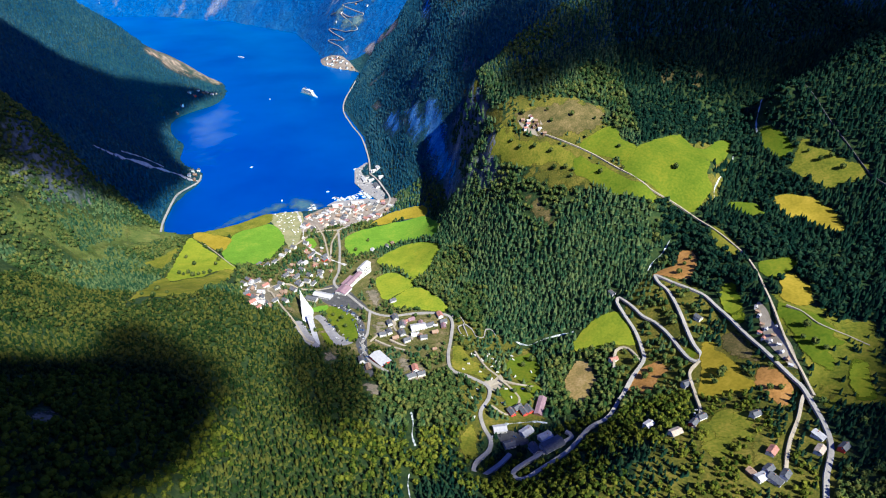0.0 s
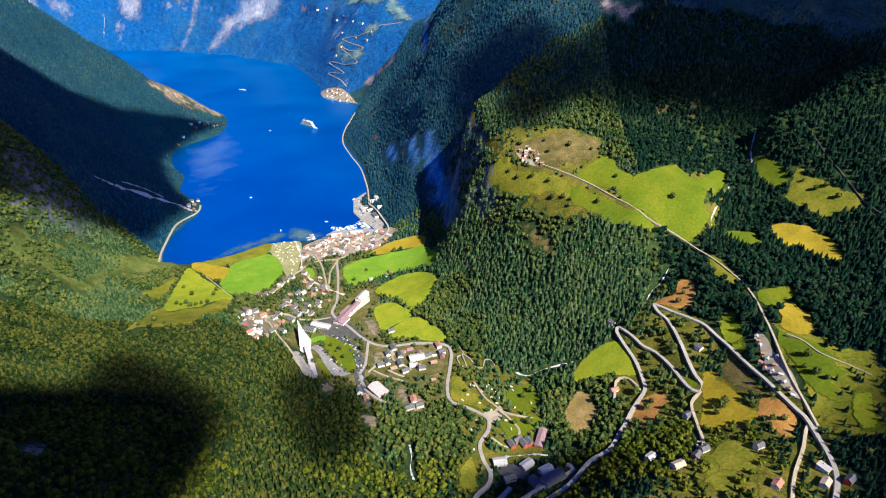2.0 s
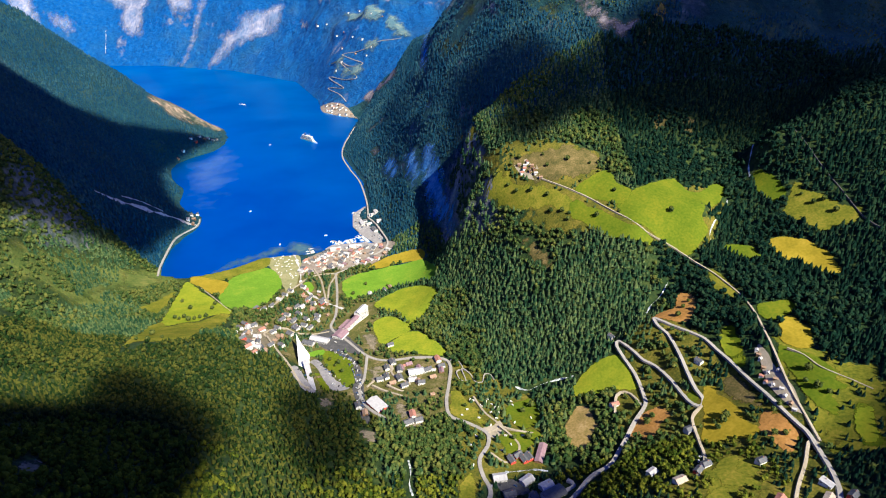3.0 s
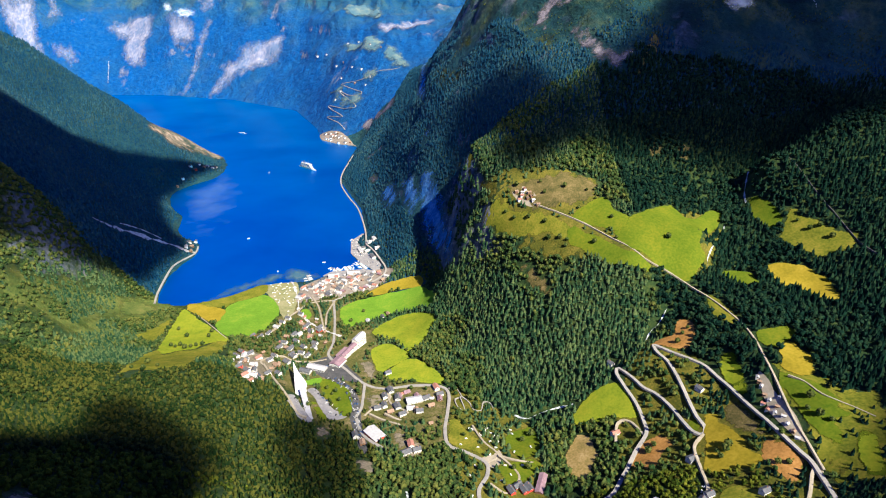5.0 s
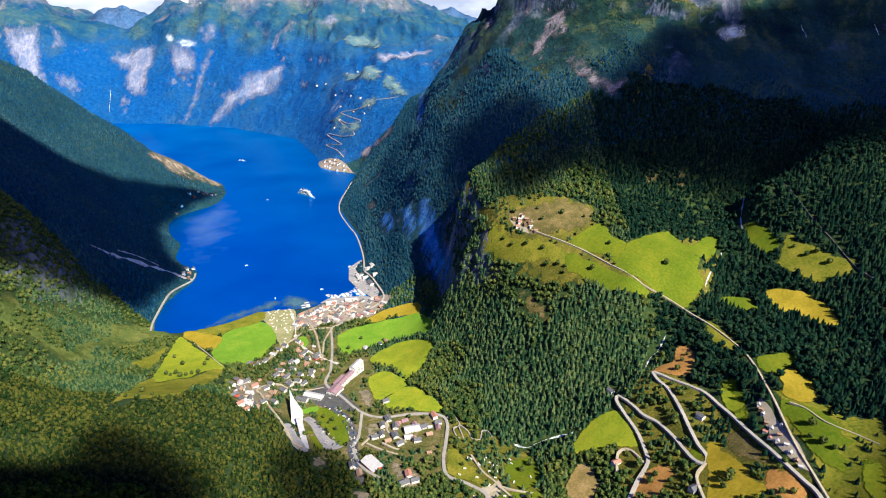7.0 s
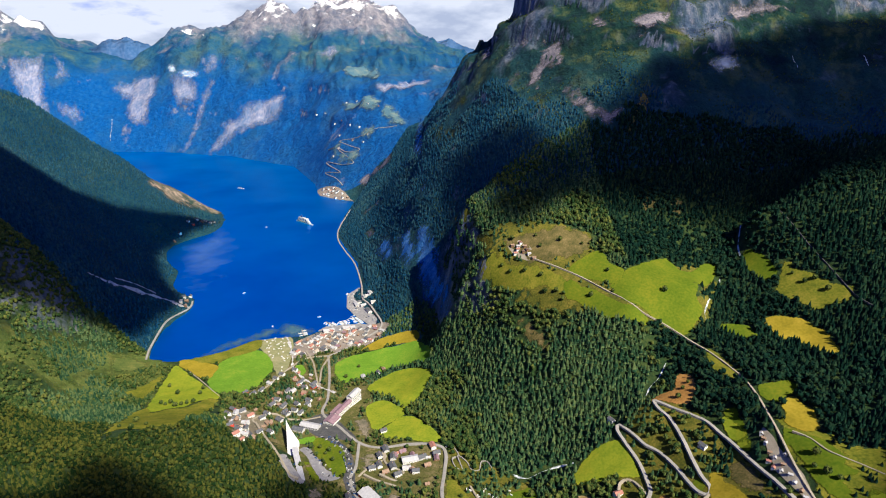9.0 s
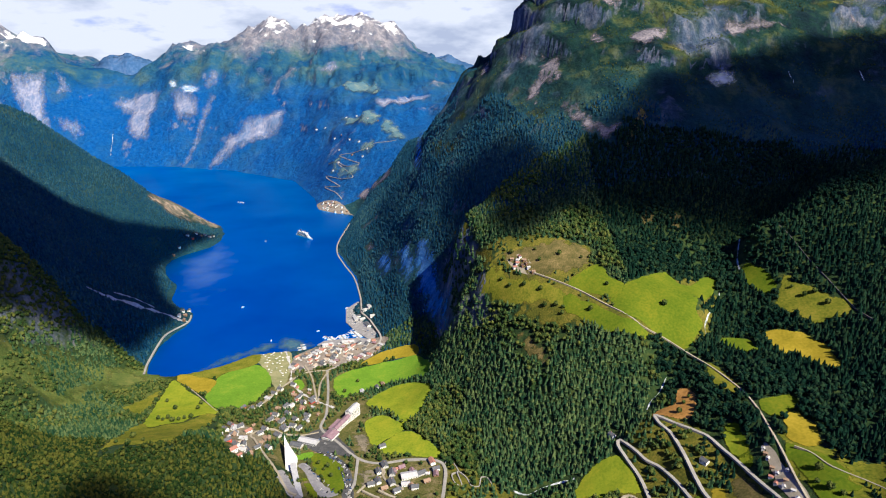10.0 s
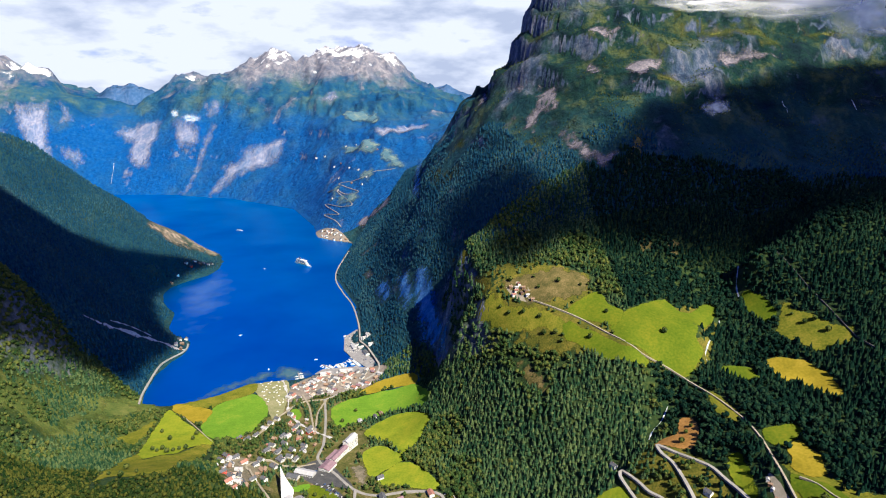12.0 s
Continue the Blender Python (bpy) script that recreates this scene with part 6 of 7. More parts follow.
yard([(-224, 754), (-215, 766), (-190, 730), (-168, 695), (-149, 690), (-148, 674), (-172, 669), (-193, 704), (-211, 738)], "grey paved parking area with a curved edge", CONCRETE)
yard([(-201, 806), (-169, 785), (-139, 738), (-125, 686), (-115, 631), (-104, 609), (-116, 606), (-130, 639), (-143, 684), (-153, 722), (-172, 759), (-199, 784)], "dark asphalt strip with parked cars")
yard([(-237, 834), (-201, 863), (-150, 803), (-136, 775), (-168, 787), (-209, 798)], "dark asphalt forecourt beside the hotel")
yard([(-368, 836), (-340, 873), (-294, 839), (-290, 804), (-290, 722), (-311, 713)], "brown earth yards between wooden houses", ROUGH_TAN)
yard([(-435, 1201), (-428, 1239), (-408, 1248), (-375, 1251), (-348, 1206), (-337, 1156), (-325, 1062), (-334, 1027), (-370, 1099), (-406, 1156)], "worn pale camping ground with gravel lanes", CAMP_GRASS)
yard([(-56, 589), (-41, 610), (-25, 594), (-31, 567), (-50, 566)], "tan earth yard beside a barn", ROUGH_TAN)
yard([(-150, 839), (-125, 844), (-113, 797), (-119, 776), (-134, 791)], "bare brown rock cutting beside the hotel", ROUGH_TAN)
yard([(56, 464), (81, 461), (96, 446), (88, 437), (66, 442)], "grey parking ground at the valley houses", TARMAC)
yard([(50, 559), (65, 565), (75, 575), (78, 559), (71, 542), (59, 540)], "pale gravel campsite junction", GRAVEL)
yard([(-368, 348), (-366, 365), (-347, 352), (-336, 331), (-345, 327)], "brown clearing in the dark wood", ROUGH_TAN)
yard([(383, 564), (384, 545), (383, 503), (374, 453), (368, 452), (366, 483), (370, 516)], "pale stony yards between cabins", GRAVEL)
yard([(-330, 1120), (-333, 1212), (-271, 1269), (-219, 1303), (-137, 1287), (-127, 1246), (-175, 1177), (-251, 1147)], "grey paved harbour front", HARBOUR)
yard([(-608, 2786), (-512, 2721), (-429, 2617), (-394, 2550), (-459, 2596), (-546, 2620)], "pale flat ground between shore houses", HARBOUR)
yard([(133, 1030), (160, 1021), (179, 980), (162, 984), (142, 1007)], "pale stony yard at the farm", GRAVEL)
brook([(583, 1046), (553, 991), (546, 975), (539, 949)], 2.6, "white mountain stream in a wooded gully")
brook([(490, 915), (486, 907), (480, 898)], 1.6, "white mountain stream beside the meadow")
brook([(444, 848), (432, 832), (426, 823), (424, 811)], 2.0, "white mountain stream beside the meadow")
brook([(341, 748), (327, 732), (311, 721), (299, 704)], 3, "white rapids below the hairpin road")
brook([(186, 645), (167, 649), (143, 648), (122, 642), (104, 654)], 3.4, "white rocky rapids at the forest foot")
brook([(-44, 499), (-40, 478), (-40, 456), (-35, 436)], 1.8, "thin white brook in the birch wood")
brook([(-39, 389), (-39, 372), (-34, 344)], 1.8, "thin white brook in the birch wood")
brook([(72, 473), (89, 475), (107, 477), (122, 473)], 3.5, "rocky white stream beside the cabins")
brook([(-828, 1249), (-812, 1277), (-788, 1320), (-755, 1353), (-723, 1387), (-694, 1391), (-674, 1401)], 13, "pale stony stream bed crossing the shaded slope")
brook([(-814, 1327), (-783, 1364), (-749, 1383)], 8, "pale stony stream bed crossing the shaded slope")
brook([(-201, 944), (-255, 987), (-310, 1061), (-332, 1135), (-361, 1212), (-381, 1251)], 7, "small river flowing past the campsite into the fjord")
trees([(140, 1034), (183, 1022), (224, 997), (262, 983), (187, 995), (276, 983), (183, 946), (253, 867), (289, 906), (367, 848)])
trees([(287, 861), (-173, 1070), (-125, 1065), (-110, 1041), (-94, 913), (-85, 896), (-75, 879), (-66, 866), (-58, 854), (-503, 881), (-489, 869), (-485, 880), (-467, 860), (-462, 871), (-457, 882), (-450, 892), (-461, 945), (-467, 974), (-539, 985), (-503, 943), (-465, 697), (-442, 688), (-429, 703), (-462, 734), (300, 465), (301, 475), (308, 472), (313, 478), (352, 462), (359, 466)])
trees([(349, 431), (340, 434), (575, 856), (581, 830), (593, 826), (595, 796), (-193, 762), (-180, 742), (-165, 722), (-176, 751), (-178, 1001), (-192, 1016), (-206, 694), (119, 1007), (133, 987), (157, 970), (95, 1033), (203, 904), (210, 885), (186, 915), (341, 685), (328, 668), (352, 695), (242, 510), (251, 518), (393, 485), (398, 472), (404, 501), (404, 462), (89, 534)])
trees([(107, 533), (108, 595), (121, 605), (29, 611)])


# The pointed white hall and its long wing.
def pointed_hall():
    z = float(ground_at(-240, 750))
    ob = tagged(new("white_hall"), "white modern hall with a sharply pointed roof and long low wing", "building")
    ring = [(-27, 66), (-13, 42), (8, 12), (11, 2), (4, -42)]
    part("wall", hull(bmesh.new(), ring, -8, 8), WHITE, ob)
    bm = hull(bmesh.new(), [(-28.5, 70), (-13, 43.5), (9.5, 12.5), (12.5, 1.5), (4, -44)], 8.02, 9.0)
    for v in bm.verts:
        v.co.z += max(0.0, (v.co.y - 10) * 0.09)
    part("roof", bm, VAN_WHITE, ob)
    part("parapet", hull(bmesh.new(), [(-20, 50), (-19, 50), (4.5, -30), (3.5, -30)], 9.2, 10.2), WHITE, ob)
    wing = [(4, -16), (12, -12), (44, -94), (37, -97)]
    low = float(ground_at(-218, 702)) - z
    part("wing", hull(bmesh.new(), wing, low - 10, low + 6), WHITE, ob)
    part("wing_roof", hull(bmesh.new(), [(3.4, -15.6), (12.6, -11.4), (44.6, -94.2), (36.4, -97.6)], low + 6.02, low + 6.6), SHEET, ob)
    d = Vector((30, -79, 0)).normalized()
    for k in range(9):
        c = Vector((4, -16, 0)) + d * (6 + 8.4 * k)
        part("window", block(c.x - 0.5, c.x + 0.7, c.y - 1.6, c.y + 1.6, low + 2.0, low + 4.4), GLASS, ob)
    ob.matrix_world = pose(-233, 746, z) @ Matrix.Scale(0.9, 4)
    OPEN_RINGS.append([(-275, 830), (-220, 768), (-185, 650), (-212, 645), (-262, 730)])


# The hotel: a tall pale block, a long stepped wing and a low front.
def hotel():
    x, y = -172, 872
    z = float(ground_at(x, y))
    ob = tagged(new("hotel"), "large white hotel with grey and faded red roofs", "hotel")
    part("main_block", block(26, 66, -8, 9, -8, 22), WHITE, ob)
    part("main_roof", pitched_at(46, 0.5, 40, 17, 22, 4.2), SHEET, ob)
    part("long_wing", block(-34, 26, -7, 7, -8, 14), WHITE, ob)
    part("wing_roof", pitched_at(-4, 0, 60, 14, 14, 3.0), MAUVE, ob)
    part("front_wing", block(-66, -34, -13, 15, -8, 9), WHITE, ob)
    part("front_roof", pitched_at(-50, 1, 32, 28, 9, 4.5), MAUVE, ob)
    part("side_wing", block(-30, 10, 8, 20, -8, 8), WHITE, ob)
    part("side_roof", block(-31, 11, 7.5, 21, 8.01, 8.6), MAUVE, ob)
    for level in range(6):
        for k in range(11):
            part("window", block(28 + k * 3.4, 29.8 + k * 3.4, -8.12, -7.9, 1.2 + level * 3.3, 2.9 + level * 3.3), GLASS, ob)
    for level in range(4):
        for k in range(16):
            part("window", block(-32.5 + k * 3.6, -30.7 + k * 3.6, -7.12, -6.9, 0.8 + level * 3.3, 2.4 + level * 3.3), GLASS, ob)
    for level in range(2):
        for k in range(7):
            part("window", block(-66.12, -65.9, -11.5 + k * 3.6, -9.7 + k * 3.6, 1.0 + level * 3.6, 2.9 + level * 3.6), GLASS, ob)
    ob.matrix_world = pose(x, y, z, 0, 0, 66) @ Matrix.Scale(0.74, 4)
    OPEN_RINGS.append([(-215, 830), (-150, 830), (-125, 970), (-175, 980)])


def pitched_at(cx, cy, length, width, wall, rise):
    bm = pitched(length, width, wall, rise, 0.8, 0.5)
    bmesh.ops.translate(bm, verts=bm.verts, vec=(cx, cy, 0))
    return bm


def long_house(x, y, turn, length, width, wall, rise, paint, cover_mat, label, base=None):
    ob = tagged(new("long_building"), label, "building")
    part("wall", gabled(length, width, wall, rise), paint, ob)
    part("roof", pitched(length, width, wall, rise, 0.7, 0.35), cover_mat, ob)
    n = int(length / 4)
    for k in range(n):
        window_part(ob, -length / 2 + (k + 0.5) * length / n, -width / 2, 1.3, 1.6, 1.4, "y")
        window_part(ob, -length / 2 + (k + 0.5) * length / n, width / 2, 1.3, 1.6, 1.4, "y")
    part("door", block(-length / 2 - 0.1, -length / 2 + 0.1, -0.7, 0.7, 0, 2.2), TIMBER, ob)
    ob.matrix_world = pose(x, y, float(ground_at(x, y)) + 0.4 if base is None else base, 0, 0, turn)
    c, s = math.cos(radians(turn)), math.sin(radians(turn))
    a, b = length / 2 + 4, width / 2 + 4
    OPEN_RINGS.append([(x + c * u - s * v, y + s * u + c * v) for u, v in ((-a, -b), (a, -b), (a, b), (-a, b))])


pointed_hall()
hotel()
long_house(-222, 822, -18, 34, 13, 4.5, 2.6, GREY, SHEET, "long grey building with a ribbed pale roof")
long_house(-240, 812, -18, 20, 10, 4.5, 2.4, GREY, SLATE, "grey building with a dark roof beside the hall")
long_house(-45, 708, 15, 24, 13, 4.5, 2.6, WHITE, SHEET, "white building with a bright pale roof")
long_house(-97, 628, -48, 30, 18, 5, 3.0, RED, SHEET, "red-walled workshop with a broad grey roof")
long_house(118, 502, 70, 30, 9, 3.4, 1.8, TIMBER, MAUVE, "row of linked cabins with a faded striped roof")
long_house(64, 462, 10, 15, 10, 4.5, 2.4, GREY, SHEET, "grey house with a pale roof beside the bend")
long_house(120, 430, 30, 26, 14, 4.5, 2.6, GREY, SLATE, "long dark-roofed lodge in the valley shade")

long_house(-212, 1462, 128, 34, 12, 5, 2.2, WHITE, SHEET, "long white ferry shed on the quay", 1.8)
long_house(-226, 1412, 112, 26, 10, 4.5, 2.0, GREY, SHEET, "pale grey warehouse on the quay", 1.8)
long_house(-188, 1372, 118, 24, 11, 5, 2.2, WHITE, SLATE, "white harbour building with a dark roof", 1.8)
long_house(-225, 1272, 8, 30, 12, 5, 2.4, WHITE, SHEET, "white harbour shop with a pale roof", 1.9)
long_house(-272, 1256, 14, 26, 12, 5, 2.4, WHITE, SHEET, "white quayside building with a pale roof", 2.2)
QUAY_CARS = []
ship(-541, 2207, -42, 105, 7, "white cruise ship with stacked decks lying in the fjord")
ship(-1006, 2833, -25, 45, 2, "small white ferry crossing the fjord")
boats([(-683, 2153, 70), (-313, 1342, 20), (-420, 1290, 100), (-560, 1500, 40)] + [(-286 + 7 * k, 1300 + 4 * (k % 3), 70 + 9 * (k % 4)) for k in range(9)] + [(-262 + 5 * k, 1490 - 22 * k, 130) for k in range(6)] + [(-236 + 4 * k, 1322 + 9 * k, 150) for k in range(4)])
slab("quay", [(-262, 1480), (-235, 1536), (-182, 1454), (-163, 1365), (-129, 1279), (-152, 1262), (-218, 1342), (-250, 1395)], -6, 1.8, CONCRETE, "pale concrete harbour quay")
slab("quay", [(-300, 1262), (-285, 1284), (-250, 1292), (-200, 1300), (-165, 1290), (-150, 1262), (-200, 1250)], -6, 1.9, CONCRETE, "pale concrete quay along the harbour front")
for ends in ((-226, 1460, -262, 1496), (-214, 1420, -252, 1446), (-208, 1384, -240, 1394), (-262, 1288, -290, 1312), (-236, 1290, -250, 1318), (-200, 1300, -224, 1340), (-330, 1236, -342, 1268)):
    jetty(*ends)
r = np.random.default_rng(12)
lot = [(-238, 1505), (-190, 1450), (-172, 1366), (-140, 1284), (-155, 1274), (-212, 1352), (-243, 1398), (-254, 1476)]
lot_x, lot_y = scatter(-250, -135, 1270, 1510, 9.5, r)
lot_in = inside(lot_x, lot_y, lot) & (r.random(len(lot_x)) < 0.35)
for bx, by in zip(lot_x[lot_in], lot_y[lot_in]):
    QUAY_CARS.append((float(bx), float(by), float(r.choice([60, 65, 150]))))
cars(QUAY_CARS, 1.82)
settlement([(-245, 1492), (-232, 1525), (-188, 1452), (-170, 1368), (-140, 1290), (-152, 1285), (-195, 1352), (-222, 1396)], 21, 31, [5, 7, 0, 5, 3], 30)

# Silt in the shallows off the village.
meadow([(-401, 1307), (-365, 1310), (-300, 1262), (-335, 1228), (-373, 1225), (-411, 1262)], SHALLOW, "pale silty shallows at the river mouth", name="shallows", ragged=6, lift=0, step=12).location.z = 0
meadow([(-548, 1130), (-526, 1190), (-484, 1232), (-418, 1285), (-388, 1246), (-439, 1212), (-494, 1166), (-532, 1122)], SHALLOW, "shallow greenish water along the meadow shore", name="shallows", ragged=5, lift=0, step=12)
# The reflected sky in the bay, laid on as a pale sheet.
meadow([(-914, 1806), (-955, 1936), (-918, 2008), (-864, 2143), (-741, 2039), (-671, 1802), (-655, 1581), (-664, 1459), (-699, 1486), (-778, 1582), (-856, 1710)], SHEEN, "pale sheen of reflected sky painted on the bay", name="calm_water", ragged=8, lift=0, step=24)
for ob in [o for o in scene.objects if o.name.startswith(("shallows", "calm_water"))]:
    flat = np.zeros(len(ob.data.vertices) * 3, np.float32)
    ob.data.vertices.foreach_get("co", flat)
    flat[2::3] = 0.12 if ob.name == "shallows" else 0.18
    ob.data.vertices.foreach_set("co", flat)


# Woods.
def cone_tree(rng, tiers, sides):
    """A spruce of ragged hanging tiers, one metre high."""
    verts, tris = [], []
    for k in range(tiers):
        low, top = 0.08 + 0.62 * k / tiers, 0.08 + 0.62 * k / tiers + 0.92 / tiers * (1.15 if k < tiers - 1 else 1.0)
        wide = 0.30 * (1 - 0.62 * k / tiers)
        base = len(verts)
        verts.append((rng.normal(0, 0.01), rng.normal(0, 0.01), min(top, 1.0) if k < tiers - 1 else 1.0))
        for s in range(sides):
            a = 2 * math.pi * (s + 0.5 * (k % 2)) / sides
            r = wide * rng.uniform(0.7, 1.25)
            verts.append((r * math.cos(a), r * math.sin(a), low + rng.uniform(-0.05, 0.04)))
        tris += [(base, base + 1 + s, base + 1 + (s + 1) % sides) for s in range(sides)]
    return np.array(verts), np.array(tris)


def grow(templates, x, y, high, rng, sink=0.04):
    """Corners and triangles of many trees that stand on the ground."""
    z = ground_at(x, y)
    pick = rng.integers(0, len(templates), len(x))
    verts, tris, count = [], [], 0
    for k, (v, f) in enumerate(templates):
        own = np.where(pick == k)[0]
        if not len(own):
            continue
        a, h = rng.uniform(0, 6.283, len(own)), high[own]
        w = h * rng.uniform(0.85, 1.2, len(own))
        c, s = np.cos(a) * w, np.sin(a) * w
        px = x[own, None] + c[:, None] * v[None, :, 0] - s[:, None] * v[None, :, 1]
        py = y[own, None] + s[:, None] * v[None, :, 0] + c[:, None] * v[None, :, 1]
        pz = z[own, None] + h[:, None] * (v[None, :, 2] - sink)
        verts.append(np.stack([px, py, pz], 2).reshape(-1, 3))
        tris.append((f[None] + (np.arange(len(own)) * len(v))[:, None, None] + count).reshape(-1, 3))
        count += len(own) * len(v)
    return np.concatenate(verts), np.concatenate(tris)


def clear_of(x, y, margin=3.0):
    """Places that no meadow, road, yard or water takes."""
    free = ~inside(x, y, SHORE) & (offshore(x, y, SHORE) > 9)
    for ring in OPEN_RINGS:
        r = np.array(ring)
        near = (x > r[:, 0].min() - 3) & (x < r[:, 0].max() + 3) & (y > r[:, 1].min() - 3) & (y < r[:, 1].max() + 3) & free
        k = np.where(near)[0]
        free[k] &= ~inside(x[k], y[k], ring)
    for line, width in OPEN_LANES:
        near = (x > line[:, 0].min() - 12) & (x < line[:, 0].max() + 12) & (y > line[:, 1].min() - 12) & (y < line[:, 1].max() + 12) & free
        k = np.where(near)[0]
        if len(k):
            gap = np.min(np.hypot(x[k, None] - line[None, :, 0], y[k, None] - line[None, :, 1]), axis=1)
            free[k] &= gap > width / 2 + margin
    return free


def slope_at(x, y):
    return np.hypot(ground_at(x + 6, y) - ground_at(x - 6, y), ground_at(x, y + 6) - ground_at(x, y - 6)) / 12


rng = np.random.default_rng(7)
SPRUCES = [cone_tree(rng, 3, 6) for _ in range(6)]
FAR_SPRUCES = [cone_tree(rng, 2, 5) for _ in range(5)]
BROAD = [leaf_tree(rng, 2, 26) for _ in range(7)]
FAR_BROAD = [leaf_tree(rng, 1, 6) for _ in range(5)]


def wood(name, label, area, step, templates, mat, tall, share, seed, patch=0.0, size=90, top=700, steepest=2.6):
    """One stretch of woodland. share: how much of it this kind of tree takes, in patches."""
    r = np.random.default_rng(seed)
    x, y = scatter(*area, step, r)
    lot = fractal(x, y, size, 3, 77) * 0.5 + 0.5 + r.normal(0, 0.12, len(x))
    keep = (lot < share) if patch == 0 else (lot >= patch)
    z = ground_at(x, y)
    keep &= (z < top + 120 * fractal(x, y, 150, 3, 12)) & (z > 1.5)
    x, y = x[keep], y[keep]
    ok = clear_of(x, y)
    x, y = x[ok], y[ok]
    ok = slope_at(x, y) < steepest + 0.4 * fractal(x, y, 40, 2, 5)
    x, y = x[ok], y[ok]
    chance = r.random(len(x))
    ok = np.ones(len(x), bool)
    small = np.ones(len(x))
    for ring, share_left in THIN_RINGS:
        within = inside(x, y, ring)
        ok &= ~within | (chance < share_left)
        small[within] = 0.85
    x, y, small = x[ok], y[ok], small[ok]
    high = small * tall * r.uniform(0.6, 1.25, len(x))
    verts, tris = grow(templates, x, y, high, r)
    return tagged(new(name, mesh_of(name, verts, tris, mat)), label, "forest", kind="stuff")




FAR_WEST, BAY_SIDE, FAR_EAST, NEAR_WEST, NEAR_EAST = (-560, 330, 720, 1290), (-760, -560, 720, 1160), (330, 800, 720, 1290), (-90, 330, 470, 720), (330, 800, 470, 720)
HILL, SOUTH_WEST, SOUTH_EAST = (-640, -90, 470, 720), (-620, -60, 120, 470), (-60, 320, 120, 470)
for area, seed in ((FAR_WEST, 11), (BAY_SIDE, 25), (NEAR_WEST, 21)):
    wood("pine_forest", "dense green pine forest on the valley slopes", area, 5.5, SPRUCES, PINE, 11.8, 0.52, seed)
    wood("mixed_forest", "green mixed woodland on the valley slopes", area, 6.5, BROAD, MIXED, 10.5, 0, seed + 1, patch=0.52)
# Spruce and mixed trees here share the shade-darkened foliage colour.
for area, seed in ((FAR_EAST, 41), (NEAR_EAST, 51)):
    wood("spruce_forest", "dense dark green spruce forest on the eastern slopes", area, 5.8, SPRUCES, SHADED_SPRUCE, 12.2, 0.62, seed)
    wood("mixed_forest", "dark green mixed woodland on the eastern slopes", area, 6.5, BROAD, SHADED_SPRUCE, 10.5, 0, seed + 1, patch=0.62)
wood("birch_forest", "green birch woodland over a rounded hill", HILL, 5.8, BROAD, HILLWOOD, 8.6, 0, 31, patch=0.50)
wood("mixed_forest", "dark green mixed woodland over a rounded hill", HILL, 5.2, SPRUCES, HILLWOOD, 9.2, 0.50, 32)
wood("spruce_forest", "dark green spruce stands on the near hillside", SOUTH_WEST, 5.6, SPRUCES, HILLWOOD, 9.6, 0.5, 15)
wood("birch_forest", "green birch woodland on the near hillside", SOUTH_WEST, 6.4, BROAD, BIRCH, 9.5, 0, 16, patch=0.5)
wood("spruce_forest", "dark green spruce stands on the lower valley side", SOUTH_EAST, 4.8, SPRUCES, SHADED_SPRUCE, 8.7, 0.40, 17)
wood("birch_forest", "yellow-green birch woodland on the lower valley side", SOUTH_EAST, 5.4, BROAD, BIRCH, 7.8, 0, 18, patch=0.40)
wood("spruce_forest", "dark green spruce forest beside the near road", (320, 620, 120, 470), 4.8, SPRUCES, SHADED_SPRUCE, 8.7, 0.6, 19)
wood("mixed_forest", "dark green mixed woodland beside the near road", (320, 620, 120, 470), 5.2, BROAD, MIXED, 7.8, 0, 20, patch=0.6)
# These mountain forests carry haze blue in their tree colour.
wood("mountain_forest", "dark green mixed forest high on the western mountainside", (-1750, -640, 1190, 2420), 8.6, FAR_SPRUCES, HAZE_SPRUCE, 9.5, 1.1, 13)
wood("mountain_forest", "dark green mixed forest on the eastern mountainside", (-330, 1500, 1240, 2500), 8.2, FAR_SPRUCES, HAZE_SPRUCE, 8.5, 1.1, 14, top=520, steepest=1.25)
wood("spruce_forest", "dark spruce forest below the eastern summit", (800, 1500, 900, 1240), 10.0, FAR_SPRUCES, SHADED_SPRUCE, 12, 1.1, 15, top=620)
wood("mixed_forest", "green mixed woodland below the western cliffs", (-1100, -760, 700, 1130), 6.5, BROAD, MIXED, 10.5, 1.1, 63, steepest=6.0)
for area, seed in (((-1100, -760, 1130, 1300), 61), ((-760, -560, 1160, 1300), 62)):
    wood("mountain_forest", "dense spruce forest on the western cliffs, tinted haze blue", area, 6.5, SPRUCES, HAZE_SPRUCE, 13, 1.1, seed, steepest=6.0)
wood("mountain_forest", "dense pine trees on the wooded brow above the gully", (-30, 95, 940, 1260), 6.4, SPRUCES, PINE, 13, 1.1, 83, steepest=9.0)
wood("alpine_scrub", "scattered dark green scrub high on the mountain", (-150, 1500, 1080, 2000), 10.0, FAR_BROAD, MIXED, 5.0, 0, 71, patch=0.5, size=60, top=880, steepest=1.2)
wood("mountain_forest", "dense forest on the steep face above the fjord, tinted haze blue", (-400, 330, 1180, 2450), 7.2, FAR_SPRUCES, HAZE_SPRUCE, 8.5, 1.1, 81, top=520, steepest=2.5)


